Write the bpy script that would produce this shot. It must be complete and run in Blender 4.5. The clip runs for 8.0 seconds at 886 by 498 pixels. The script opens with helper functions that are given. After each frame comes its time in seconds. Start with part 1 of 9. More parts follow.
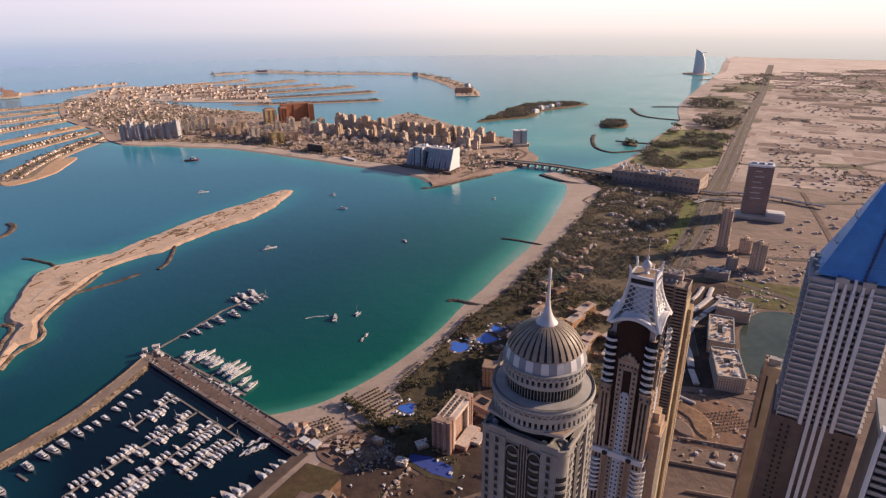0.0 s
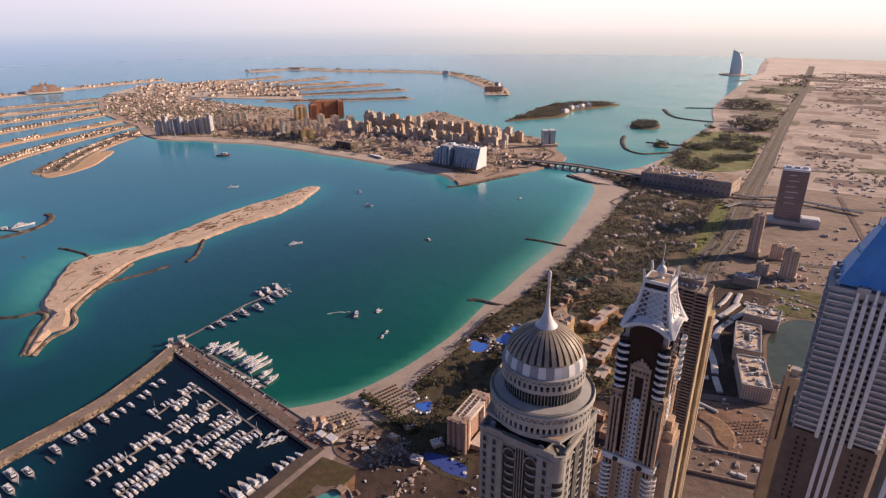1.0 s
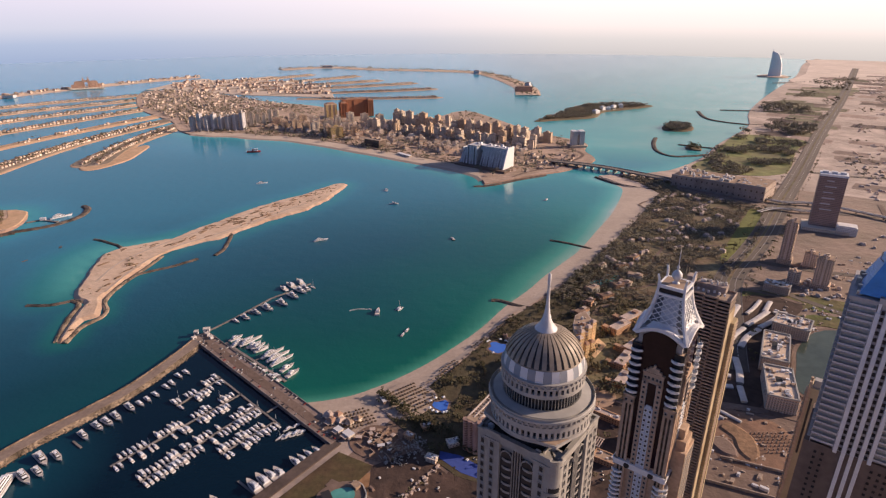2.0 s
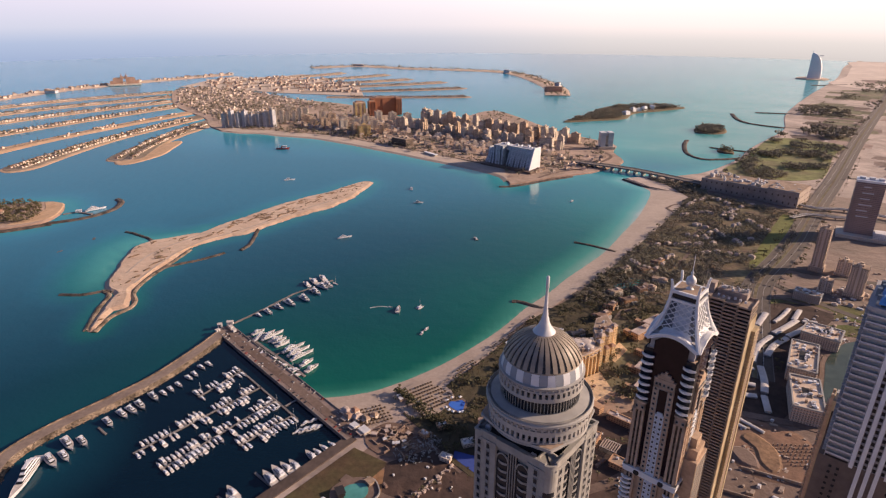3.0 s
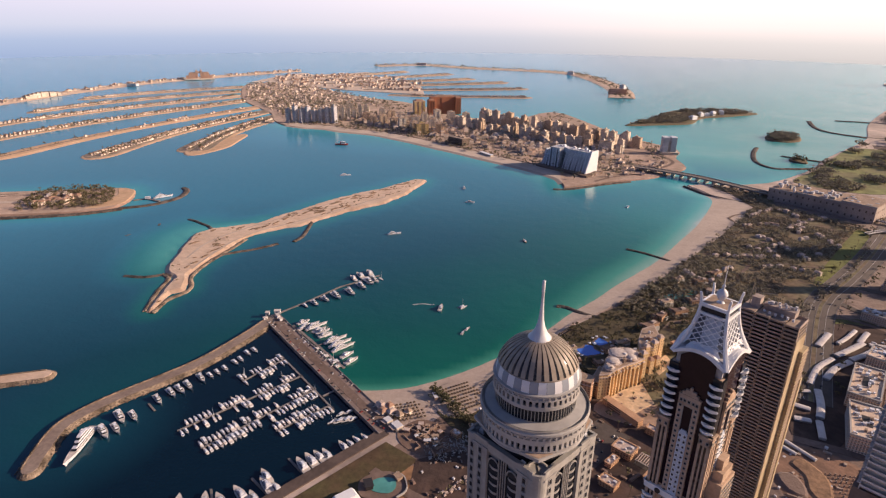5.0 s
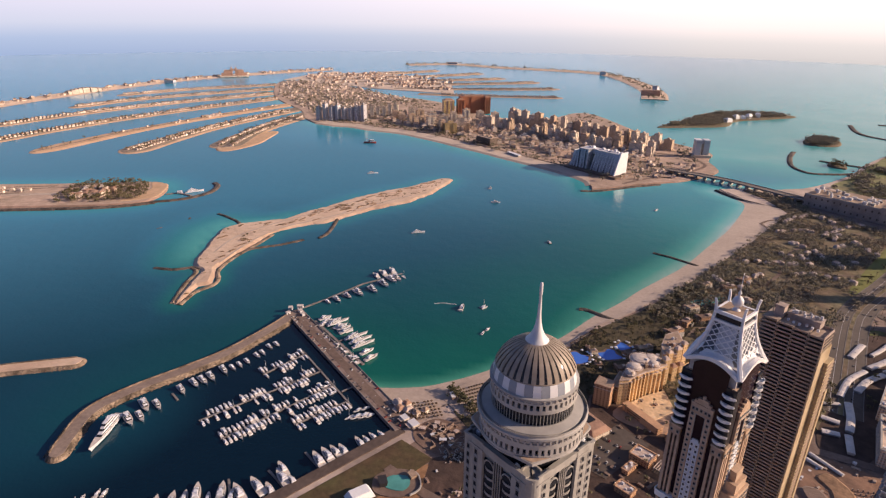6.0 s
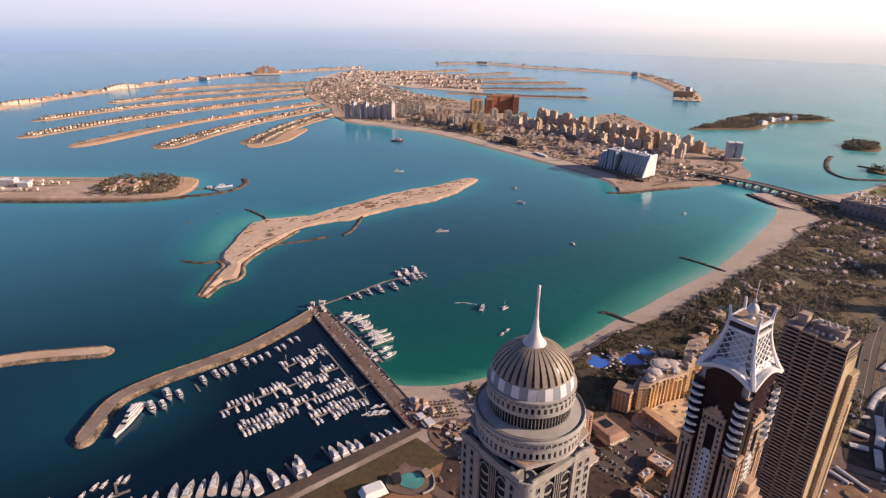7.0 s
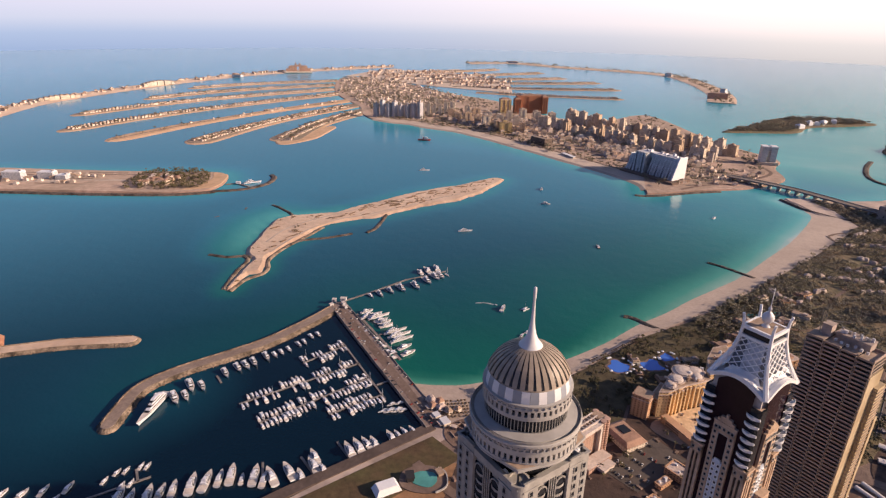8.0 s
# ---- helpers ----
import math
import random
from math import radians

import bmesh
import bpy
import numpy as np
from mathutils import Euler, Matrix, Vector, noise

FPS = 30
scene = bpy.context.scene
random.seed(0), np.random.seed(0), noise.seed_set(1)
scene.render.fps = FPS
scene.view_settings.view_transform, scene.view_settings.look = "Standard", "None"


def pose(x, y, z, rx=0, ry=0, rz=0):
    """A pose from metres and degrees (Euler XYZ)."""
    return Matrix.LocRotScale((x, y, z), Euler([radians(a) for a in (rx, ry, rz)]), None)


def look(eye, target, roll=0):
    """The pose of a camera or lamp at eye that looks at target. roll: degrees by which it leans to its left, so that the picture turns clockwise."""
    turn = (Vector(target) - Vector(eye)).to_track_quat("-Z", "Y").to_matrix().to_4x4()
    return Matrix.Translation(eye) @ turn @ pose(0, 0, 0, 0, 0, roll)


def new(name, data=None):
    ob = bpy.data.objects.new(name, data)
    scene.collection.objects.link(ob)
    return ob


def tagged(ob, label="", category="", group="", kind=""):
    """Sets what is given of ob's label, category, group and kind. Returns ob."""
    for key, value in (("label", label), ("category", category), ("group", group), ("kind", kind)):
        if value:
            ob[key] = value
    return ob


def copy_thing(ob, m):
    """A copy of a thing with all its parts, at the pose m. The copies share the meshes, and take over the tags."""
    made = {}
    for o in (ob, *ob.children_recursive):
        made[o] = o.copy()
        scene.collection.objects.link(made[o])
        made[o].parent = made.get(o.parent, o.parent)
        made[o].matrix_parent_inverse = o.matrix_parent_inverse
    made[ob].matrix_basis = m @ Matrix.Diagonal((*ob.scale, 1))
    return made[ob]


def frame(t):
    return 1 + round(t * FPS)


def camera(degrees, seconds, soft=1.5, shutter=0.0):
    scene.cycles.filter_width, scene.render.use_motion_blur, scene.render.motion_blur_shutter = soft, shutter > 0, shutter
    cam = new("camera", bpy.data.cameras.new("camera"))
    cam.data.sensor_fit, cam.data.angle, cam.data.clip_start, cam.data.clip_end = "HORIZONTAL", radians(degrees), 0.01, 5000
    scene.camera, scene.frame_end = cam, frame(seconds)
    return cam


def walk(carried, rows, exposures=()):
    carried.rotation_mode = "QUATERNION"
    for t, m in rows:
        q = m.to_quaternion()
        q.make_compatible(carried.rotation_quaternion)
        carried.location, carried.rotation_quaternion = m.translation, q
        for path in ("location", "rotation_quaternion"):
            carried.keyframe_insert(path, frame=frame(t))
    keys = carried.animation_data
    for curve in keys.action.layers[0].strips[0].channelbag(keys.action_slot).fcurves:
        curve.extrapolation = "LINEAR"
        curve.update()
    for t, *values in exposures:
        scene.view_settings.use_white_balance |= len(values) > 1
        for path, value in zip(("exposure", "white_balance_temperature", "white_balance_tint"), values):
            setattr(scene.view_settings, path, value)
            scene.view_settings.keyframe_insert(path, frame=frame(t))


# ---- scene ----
# ---------------------------------------------------------------- camera
cam = camera(74.8, 8.0, 1.25)
PATH = [  # seconds, x, y, z, yaw, pitch, roll
    (0.0, 0.00, 0.00, 300.00, -0.000, -21.940, 0.502),
    (0.5, 2.91, 0.32, 300.00, 1.465, -21.994, 0.407),
    (1.0, 5.81, 0.69, 300.06, 3.003, -22.051, 0.320),
    (1.5, 8.69, 1.16, 299.94, 4.543, -22.075, 0.230),
    (3.0, 17.20, 2.36, 300.11, 8.964, -22.169, -0.029),
    (3.5, 20.13, 2.96, 299.97, 10.448, -22.164, -0.131),
    (4.0, 23.08, 3.67, 299.98, 11.991, -22.175, -0.226),
    (4.5, 25.96, 4.69, 299.79, 13.552, -22.187, -0.300),
    (6.0, 34.36, 7.94, 299.44, 18.177, -22.300, -0.557),
    (6.5, 36.94, 8.94, 299.47, 19.600, -22.342, -0.600),
    (7.0, 39.56, 10.01, 299.60, 21.093, -22.407, -0.679),
    (7.5, 42.14, 11.21, 299.63, 22.500, -22.467, -0.744),
    (8.0, 44.81, 12.43, 299.61, 24.054, -22.514, -0.861),
]
walk(cam, [(t, pose(x, y, z, 90 + pitch, roll, yaw)) for t, x, y, z, yaw, pitch, roll in PATH],
     [(0.0, 0.21), (2.0, 0.26), (4.0, 0.31), (6.0, 0.35), (8.0, 0.37)])

# ---------------------------------------------------------------- sky and sun
SUN_AZ, SUN_EL = 75.0, 21.0            # degrees clockwise from +y, degrees up
to_sun = Vector((math.sin(radians(SUN_AZ)) * math.cos(radians(SUN_EL)), math.cos(radians(SUN_AZ)) * math.cos(radians(SUN_EL)), math.sin(radians(SUN_EL))))
sun_data = bpy.data.lights.new("sun", "SUN")
sun_data.energy, sun_data.angle, sun_data.color = 5.0, radians(0.6), (1.0, 0.75, 0.52)
sun = new("sun", sun_data)
sun.matrix_world = look(tuple(to_sun * 2000), (0, 0, 0))

world = bpy.data.worlds.new("hazy_morning_sky")
scene.world = world
world.use_nodes = True
wn, wl = world.node_tree.nodes, world.node_tree.links
wn.clear()




def wramp(socket, stops):
    r = wn.new("ShaderNodeValToRGB")
    r.color_ramp.elements[0].position, r.color_ramp.elements[0].color = stops[0][0], (*stops[0][1], 1)
    r.color_ramp.elements[1].position, r.color_ramp.elements[1].color = stops[-1][0], (*stops[-1][1], 1)
    for p, c in stops[1:-1]:
        r.color_ramp.elements.new(p).color = (*c, 1)
    wl.new(socket, r.inputs[0])
    return r.outputs[0]


def wmath(op, a, b):
    n = wn.new("ShaderNodeMath")
    n.operation = op
    for i, v in enumerate((a, b)):
        if isinstance(v, (int, float)):
            n.inputs[i].default_value = v
        else:
            wl.new(v, n.inputs[i])
    return n.outputs[0]


def wmix(fac, a, b):
    n = wn.new("ShaderNodeMix")
    n.data_type = "RGBA"
    wl.new(fac, n.inputs[0])
    wl.new(a, n.inputs[6])
    wl.new(b, n.inputs[7])
    return n.outputs[2]


sky = wn.new("ShaderNodeTexSky")
sky.sky_type, sky.sun_disc = "NISHITA", False
sky.sun_elevation, sky.sun_rotation = radians(SUN_EL), radians(SUN_AZ)
sky.dust_density, sky.air_density = 4.0, 1.2
sky_dim = wn.new("ShaderNodeVectorMath")
sky_dim.operation = "SCALE"
sky_dim.inputs["Scale"].default_value = 0.08
wl.new(sky.outputs[0], sky_dim.inputs[0])
coords = wn.new("ShaderNodeTexCoord")
split = wn.new("ShaderNodeSeparateXYZ")
wl.new(coords.outputs["Generated"], split.inputs[0])
up = wmath("MULTIPLY_ADD", split.outputs[2], 2.5)
up.node.inputs[2].default_value = 0.5          # 0.5 at eye level, 1 at 0.2 above
side = wn.new("ShaderNodeVectorMath")
side.operation = "DOT_PRODUCT"
side.inputs[1].default_value = (to_sun.x, to_sun.y, 0)
wl.new(coords.outputs["Generated"], side.inputs[0])
# haze over the sea, cool away from the sun and warm towards it
cool = wramp(up, [(0.30, (0.21, 0.34, 0.56)), (0.405, (0.35, 0.47, 0.66)), (0.455, (0.52, 0.59, 0.72)), (0.55, (0.67, 0.67, 0.80)), (0.72, (0.37, 0.46, 0.68)), (1.0, (0.20, 0.27, 0.45))])
warm = wramp(up, [(0.30, (0.52, 0.50, 0.46)), (0.405, (0.76, 0.71, 0.64)), (0.455, (1.00, 0.88, 0.79)), (0.55, (1.14, 1.03, 0.93)), (0.72, (0.78, 0.74, 0.73)), (1.0, (0.56, 0.52, 0.50))])
around = wmath("MULTIPLY_ADD", side.outputs["Value"], 0.5)
around.node.inputs[2].default_value = 0.5
sunward = wramp(around, [(0.05, (0, 0, 0)), (0.35, (0.22, 0.22, 0.22)), (0.55, (0.58, 0.58, 0.58)), (0.66, (0.88, 0.88, 0.88)), (0.82, (1, 1, 1))])
sunward_fac = wn.new("ShaderNodeRGBToBW")
wl.new(sunward, sunward_fac.inputs[0])
haze = wmix(sunward_fac.outputs[0], cool, warm)
veil = wramp(up, [(0.0, (1, 1, 1)), (0.62, (1, 1, 1)), (1.0, (0.45, 0.45, 0.45))])
veil_fac = wn.new("ShaderNodeRGBToBW")
wl.new(veil, veil_fac.inputs[0])
both = wmix(veil_fac.outputs[0], sky_dim.outputs[0], haze)
# haze thins overhead; the unseen sky inland is darkened to deepen shaded faces
overhead = wramp(split.outputs[2], [(0.20, (1, 1, 1)), (0.45, (0.55, 0.67, 0.90)), (1.0, (0.44, 0.56, 0.80))])
inland_at = wmath("MULTIPLY_ADD", split.outputs[1], 0.5)
inland_at.node.inputs[2].default_value = 0.5
inland = wramp(inland_at, [(0.12, (0.36, 0.45, 0.65)), (0.72, (1, 1, 1))])
thin = wn.new("ShaderNodeMix")
thin.data_type, thin.blend_type = "RGBA", "MULTIPLY"
thin.inputs[0].default_value = 1.0
wl.new(overhead, thin.inputs[6])
wl.new(inland, thin.inputs[7])
clear = wn.new("ShaderNodeMix")
clear.data_type, clear.blend_type = "RGBA", "MULTIPLY"
clear.inputs[0].default_value = 1.0
wl.new(both, clear.inputs[6])
wl.new(thin.outputs[2], clear.inputs[7])
back = wn.new("ShaderNodeBackground")
back.inputs[1].default_value = 0.9
wl.new(clear.outputs[2], back.inputs[0])
out = wn.new("ShaderNodeOutputWorld")
wl.new(back.outputs[0], out.inputs[0])
scene.view_settings.use_white_balance = True
scene.view_settings.white_balance_temperature, scene.view_settings.white_balance_tint = 6500, 18

# ---------------------------------------------------------------- materials
def material(name, base, rough=0.8, metal=0.0, vary=0.25, grain=1.0, patch=0.08, second=None, bump=0.3, bump_size=None, detail=6.0, spec=0.4, per_object=0.0, per_island=0.0, coords="Object"):
    """A surface with fine grain and large patches. grain and patch: noise scales per metre."""
    m = bpy.data.materials.new(name)
    m.use_nodes = True
    n, l = m.node_tree.nodes, m.node_tree.links
    p = n["Principled BSDF"]
    p.inputs["Roughness"].default_value, p.inputs["Metallic"].default_value = rough, metal
    p.inputs["Specular IOR Level"].default_value = spec
    tc = n.new("ShaderNodeTexCoord")
    fine, broad = n.new("ShaderNodeTexNoise"), n.new("ShaderNodeTexNoise")
    for t, s, d in ((fine, grain, detail), (broad, patch, 4.0)):
        t.inputs["Scale"].default_value, t.inputs["Detail"].default_value, t.inputs["Roughness"].default_value = s, d, 0.6
        l.new(tc.outputs[coords], t.inputs["Vector"])
    other = second or tuple(c * (1 - vary * 1.6) for c in base)
    mix = n.new("ShaderNodeMix")
    mix.data_type = "RGBA"
    ramp = n.new("ShaderNodeMapRange")
    ramp.inputs["From Min"].default_value, ramp.inputs["From Max"].default_value = 0.38, 0.64
    l.new(broad.outputs["Fac"], ramp.inputs["Value"])
    l.new(ramp.outputs[0], mix.inputs[0])
    mix.inputs[6].default_value, mix.inputs[7].default_value = (*base, 1), (*other, 1)
    hsv = n.new("ShaderNodeHueSaturation")
    l.new(mix.outputs[2], hsv.inputs["Color"])
    val = n.new("ShaderNodeMapRange")
    val.inputs["From Min"].default_value, val.inputs["From Max"].default_value = 0.3, 0.7
    val.inputs["To Min"].default_value, val.inputs["To Max"].default_value = 1 - vary, 1 + vary
    l.new(fine.outputs["Fac"], val.inputs["Value"])
    last = val.outputs[0]
    for amount, kind, sock in ((per_object, "ShaderNodeObjectInfo", "Random"), (per_island, "ShaderNodeNewGeometry", "Random Per Island")):
        if amount:
            info = n.new(kind)
            spread = n.new("ShaderNodeMapRange")
            spread.inputs["To Min"].default_value, spread.inputs["To Max"].default_value = 1 - amount, 1 + amount
            l.new(info.outputs[sock], spread.inputs["Value"])
            times = n.new("ShaderNodeMath")
            times.operation = "MULTIPLY"
            l.new(last, times.inputs[0])
            l.new(spread.outputs[0], times.inputs[1])
            last = times.outputs[0]
    l.new(last, hsv.inputs["Value"])
    l.new(hsv.outputs[0], p.inputs["Base Color"])
    if bump:
        b = n.new("ShaderNodeBump")
        b.inputs["Strength"].default_value, b.inputs["Distance"].default_value = bump, bump_size or 0.3 / grain
        l.new(fine.outputs["Fac"], b.inputs["Height"])
        l.new(b.outputs[0], p.inputs["Normal"])
    return m


def glass_like(name, base, rough=0.12, metal=0.0, cell=(1.2, 1.2, 1.2), vary=0.5):
    """Dark glazing, each pane of a slightly different tone."""
    m = material(name, base, rough, metal, vary=0.15, grain=0.6, patch=0.1, bump=0.03, spec=0.6)
    n, l = m.node_tree.nodes, m.node_tree.links
    p = n["Principled BSDF"]
    tc = n.new("ShaderNodeTexCoord")
    snap = n.new("ShaderNodeVectorMath")
    snap.operation = "SNAP"
    snap.inputs[1].default_value = cell
    l.new(tc.outputs["Object"], snap.inputs[0])
    white = n.new("ShaderNodeTexWhiteNoise")
    l.new(snap.outputs[0], white.inputs["Vector"])
    rng = n.new("ShaderNodeMapRange")
    rng.inputs["To Min"].default_value, rng.inputs["To Max"].default_value = rough * 0.6, rough * 2.2
    l.new(white.outputs["Value"], rng.inputs["Value"])
    l.new(rng.outputs[0], p.inputs["Roughness"])
    return m


def facade(name, base, glass, bay=2.0, storey=2.0, wide=0.55, tall=0.55, second=None, rough=0.75, lintel=0.0):
    """Plaster with rows of windows for buildings that stay far off, in metres of the object."""
    m = material(name, base, rough, vary=0.14, grain=0.8, patch=0.06, second=second, bump=0.15, per_object=0.12)
    n, l = m.node_tree.nodes, m.node_tree.links
    p = n["Principled BSDF"]
    src = p.inputs["Base Color"].links[0].from_socket
    tc = n.new("ShaderNodeTexCoord")
    sep = n.new("ShaderNodeSeparateXYZ")
    l.new(tc.outputs["Object"], sep.inputs[0])
    nrm = n.new("ShaderNodeSeparateXYZ")
    l.new(tc.outputs["Normal"], nrm.inputs[0])

    def math_node(op, a, b=None, c=None):
        k = n.new("ShaderNodeMath")
        k.operation = op
        for i, v in enumerate((a, b, c)):
            if v is None:
                continue
            if isinstance(v, (int, float)):
                k.inputs[i].default_value = v
            else:
                l.new(v, k.inputs[i])
        return k.outputs[0]
    along = math_node("ADD", sep.outputs[0], sep.outputs[1])

    def band(value, period, share):
        f = math_node("FRACT", math_node("DIVIDE", value, period))
        return math_node("LESS_THAN", math_node("ABSOLUTE", math_node("SUBTRACT", f, 0.5)), share / 2)
    flat = math_node("LESS_THAN", math_node("ABSOLUTE", nrm.outputs[2]), 0.4)
    hole = math_node("MULTIPLY", math_node("MULTIPLY", band(along, bay, wide), band(sep.outputs[2], storey, tall)), flat)
    mix = n.new("ShaderNodeMix")
    mix.data_type = "RGBA"
    l.new(hole, mix.inputs[0])
    l.new(src, mix.inputs[6])
    mix.inputs[7].default_value = (*glass, 1)
    l.new(mix.outputs[2], p.inputs["Base Color"])
    r = n.new("ShaderNodeMapRange")
    r.inputs["To Min"].default_value, r.inputs["To Max"].default_value = rough, 0.15
    l.new(hole, r.inputs["Value"])
    l.new(r.outputs[0], p.inputs["Roughness"])
    return m


SAND = material("beach_sand", (0.40, 0.325, 0.28), 0.95, vary=0.12, grain=0.25, patch=0.02, second=(0.33, 0.265, 0.225), bump=0.2)
ISLE = material("dredged_sand", (0.54, 0.40, 0.30), 0.95, vary=0.2, grain=0.10, patch=0.025, second=(0.42, 0.29, 0.21), bump=0.5)
FROND_SAND = material("orange_sand", (0.62, 0.43, 0.28), 0.95, vary=0.14, grain=0.12, patch=0.02, second=(0.54, 0.36, 0.225), bump=0.3)
FROND_EARTH = material("frond_garden_ground", (0.34, 0.27, 0.21), 0.95, vary=0.3, grain=0.1, patch=0.02, second=(0.24, 0.20, 0.15), bump=0.4)
EARTH = material("sandy_ground", (0.35, 0.235, 0.185), 0.95, vary=0.28, grain=0.08, patch=0.012, second=(0.22, 0.15, 0.11), bump=0.4)
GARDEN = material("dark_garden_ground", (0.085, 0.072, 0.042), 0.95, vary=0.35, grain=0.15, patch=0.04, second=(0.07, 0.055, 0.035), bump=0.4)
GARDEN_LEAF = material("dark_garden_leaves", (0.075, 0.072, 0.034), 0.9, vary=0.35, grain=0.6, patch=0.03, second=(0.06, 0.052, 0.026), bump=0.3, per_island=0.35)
# soil made very dark; shade from towers is put into its colour
SOIL = material("dark_soil_with_shade", (0.088, 0.056, 0.046), 0.95, vary=0.32, grain=0.12, patch=0.025, second=(0.052, 0.035, 0.030), bump=0.4)
DESERT = material("desert_ground", (0.43, 0.345, 0.305), 0.95, vary=0.3, grain=0.03, patch=0.007, second=(0.265, 0.21, 0.185), bump=0.3)
SOIL2 = material("brown_building_land", (0.20, 0.135, 0.112), 0.95, vary=0.3, grain=0.06, patch=0.015, second=(0.12, 0.083, 0.067), bump=0.4)
GRASS = material("park_grass", (0.10, 0.12, 0.035), 0.95, vary=0.35, grain=0.10, patch=0.02, second=(0.14, 0.115, 0.055), bump=0.5)
LAWN = material("watered_lawn", (0.15, 0.165, 0.035), 0.95, vary=0.2, grain=0.15, patch=0.015, second=(0.13, 0.15, 0.04), bump=0.3)
SCRUB = material("shaded_scrub_ground", (0.185, 0.165, 0.095), 0.95, vary=0.4, grain=0.12, patch=0.03, second=(0.165, 0.12, 0.08), bump=0.5)
ASPHALT = material("asphalt", (0.085, 0.070, 0.064), 0.9, vary=0.18, grain=0.3, patch=0.03, bump=0.15)
PAVING = material("dusty_paving", (0.20, 0.145, 0.12), 0.9, vary=0.2, grain=0.3, patch=0.04, second=(0.15, 0.105, 0.085), bump=0.15)
ROCK = material("breakwater_rock", (0.31, 0.24, 0.18), 0.95, vary=0.45, grain=0.5, patch=0.08, bump=1.0, bump_size=0.8)
DARK_ROCK = material("wet_rock", (0.15, 0.12, 0.10), 0.8, vary=0.45, grain=0.5, patch=0.08, bump=1.0, bump_size=0.8)
TREE_LEAF = material("tree_leaves", (0.118, 0.106, 0.056), 0.9, vary=0.35, grain=0.6, patch=0.02, second=(0.10, 0.085, 0.04), bump=0.3, per_island=0.35)
# lighter copy of the tree leaves; distance haze is in the colour
HAZED_LEAF = material("hazed_leaves", (0.185, 0.172, 0.115), 0.9, vary=0.3, grain=0.4, patch=0.015, second=(0.215, 0.185, 0.13), bump=0.3, per_island=0.3)
BARK = material("bark", (0.16, 0.11, 0.07), 0.95, vary=0.3, grain=2.0, bump=0.5)
CREAM = material("cream_cladding", (0.405, 0.395, 0.38), 0.7, vary=0.10, grain=0.5, patch=0.08, second=(0.34, 0.33, 0.315), bump=0.08)
GREY_STONE = material("grey_tower_stone", (0.365, 0.355, 0.335), 0.75, vary=0.14, grain=0.5, patch=0.09, second=(0.30, 0.29, 0.27), bump=0.08)
PALE = material("pale_painted_metal", (0.66, 0.66, 0.68), 0.45, vary=0.05, grain=0.6, patch=0.1, bump=0.04)
WHITE = material("white_paint", (0.82, 0.835, 0.86), 0.5, vary=0.04, grain=0.6, patch=0.2, bump=0.03)
GELCOAT = material("white_gelcoat", (0.72, 0.745, 0.81), 0.3, vary=0.05, grain=0.8, patch=0.3, bump=0.02, per_object=0.10)
TEAK = material("teak_deck", (0.68, 0.62, 0.57), 0.7, vary=0.15, grain=2.0, patch=0.3, bump=0.1)
PONTOON = material("weathered_pontoon", (0.24, 0.22, 0.215), 0.9, vary=0.2, grain=1.0, patch=0.1, bump=0.2)
GLASS = glass_like("dark_window_glass", (0.025, 0.028, 0.035), 0.10)
GLASS.node_tree.nodes["Principled BSDF"].inputs["Specular IOR Level"].default_value = 0.25
TINTED = glass_like("plum_tinted_glass", (0.020, 0.008, 0.013), 0.10)
TINTED.node_tree.nodes["Principled BSDF"].inputs["Specular IOR Level"].default_value = 0.22
BLUE_HULL = material("navy_hull_paint", (0.03, 0.06, 0.18), 0.3, vary=0.1, grain=1.0, bump=0.02)
RED_PAINT = material("red_hull_paint", (0.60, 0.09, 0.08), 0.45, vary=0.15, grain=0.5, bump=0.05)
STEEL = material("dull_steel", (0.42, 0.42, 0.43), 0.4, metal=0.8, vary=0.1, grain=1.0, bump=0.05)
# near black: painted shade for openings and recesses, also tyres and dark roofs
DARK = material("black_and_shade", (0.035, 0.032, 0.034), 0.6, vary=0.2, grain=1.0, bump=0.1)
MOLE_PAVING = material("mole_paving", (0.27, 0.205, 0.18), 0.9, vary=0.22, grain=0.3, patch=0.05, second=(0.20, 0.15, 0.13), bump=0.15)
# pale sand tone with the horizon haze put into it
HAZE_SAND = material("haze_pale_sand", (0.66, 0.56, 0.49), 0.95, vary=0.12, grain=0.02, patch=0.004, second=(0.52, 0.43, 0.37), bump=0.3)
# sheen lifts flat ground and leaves at grazing angles in place of haze
for dusty, amount in ((DESERT, 0.28), (HAZE_SAND, 0.3), (SOIL2, 0.3), (EARTH, 0.25), (SAND, 0.3), (ASPHALT, 0.18), (LAWN, 0.08), (HAZED_LEAF, 0.35), (ISLE, 0.3)):
    shader = dusty.node_tree.nodes["Principled BSDF"]
    shader.inputs["Sheen Weight"].default_value, shader.inputs["Sheen Roughness"].default_value = amount, 0.45
    shader.inputs["Sheen Tint"].default_value = (1.0, 0.9, 0.82, 1)

# ---------------------------------------------------------------- building helpers
from mathutils.geometry import tessellate_polygon


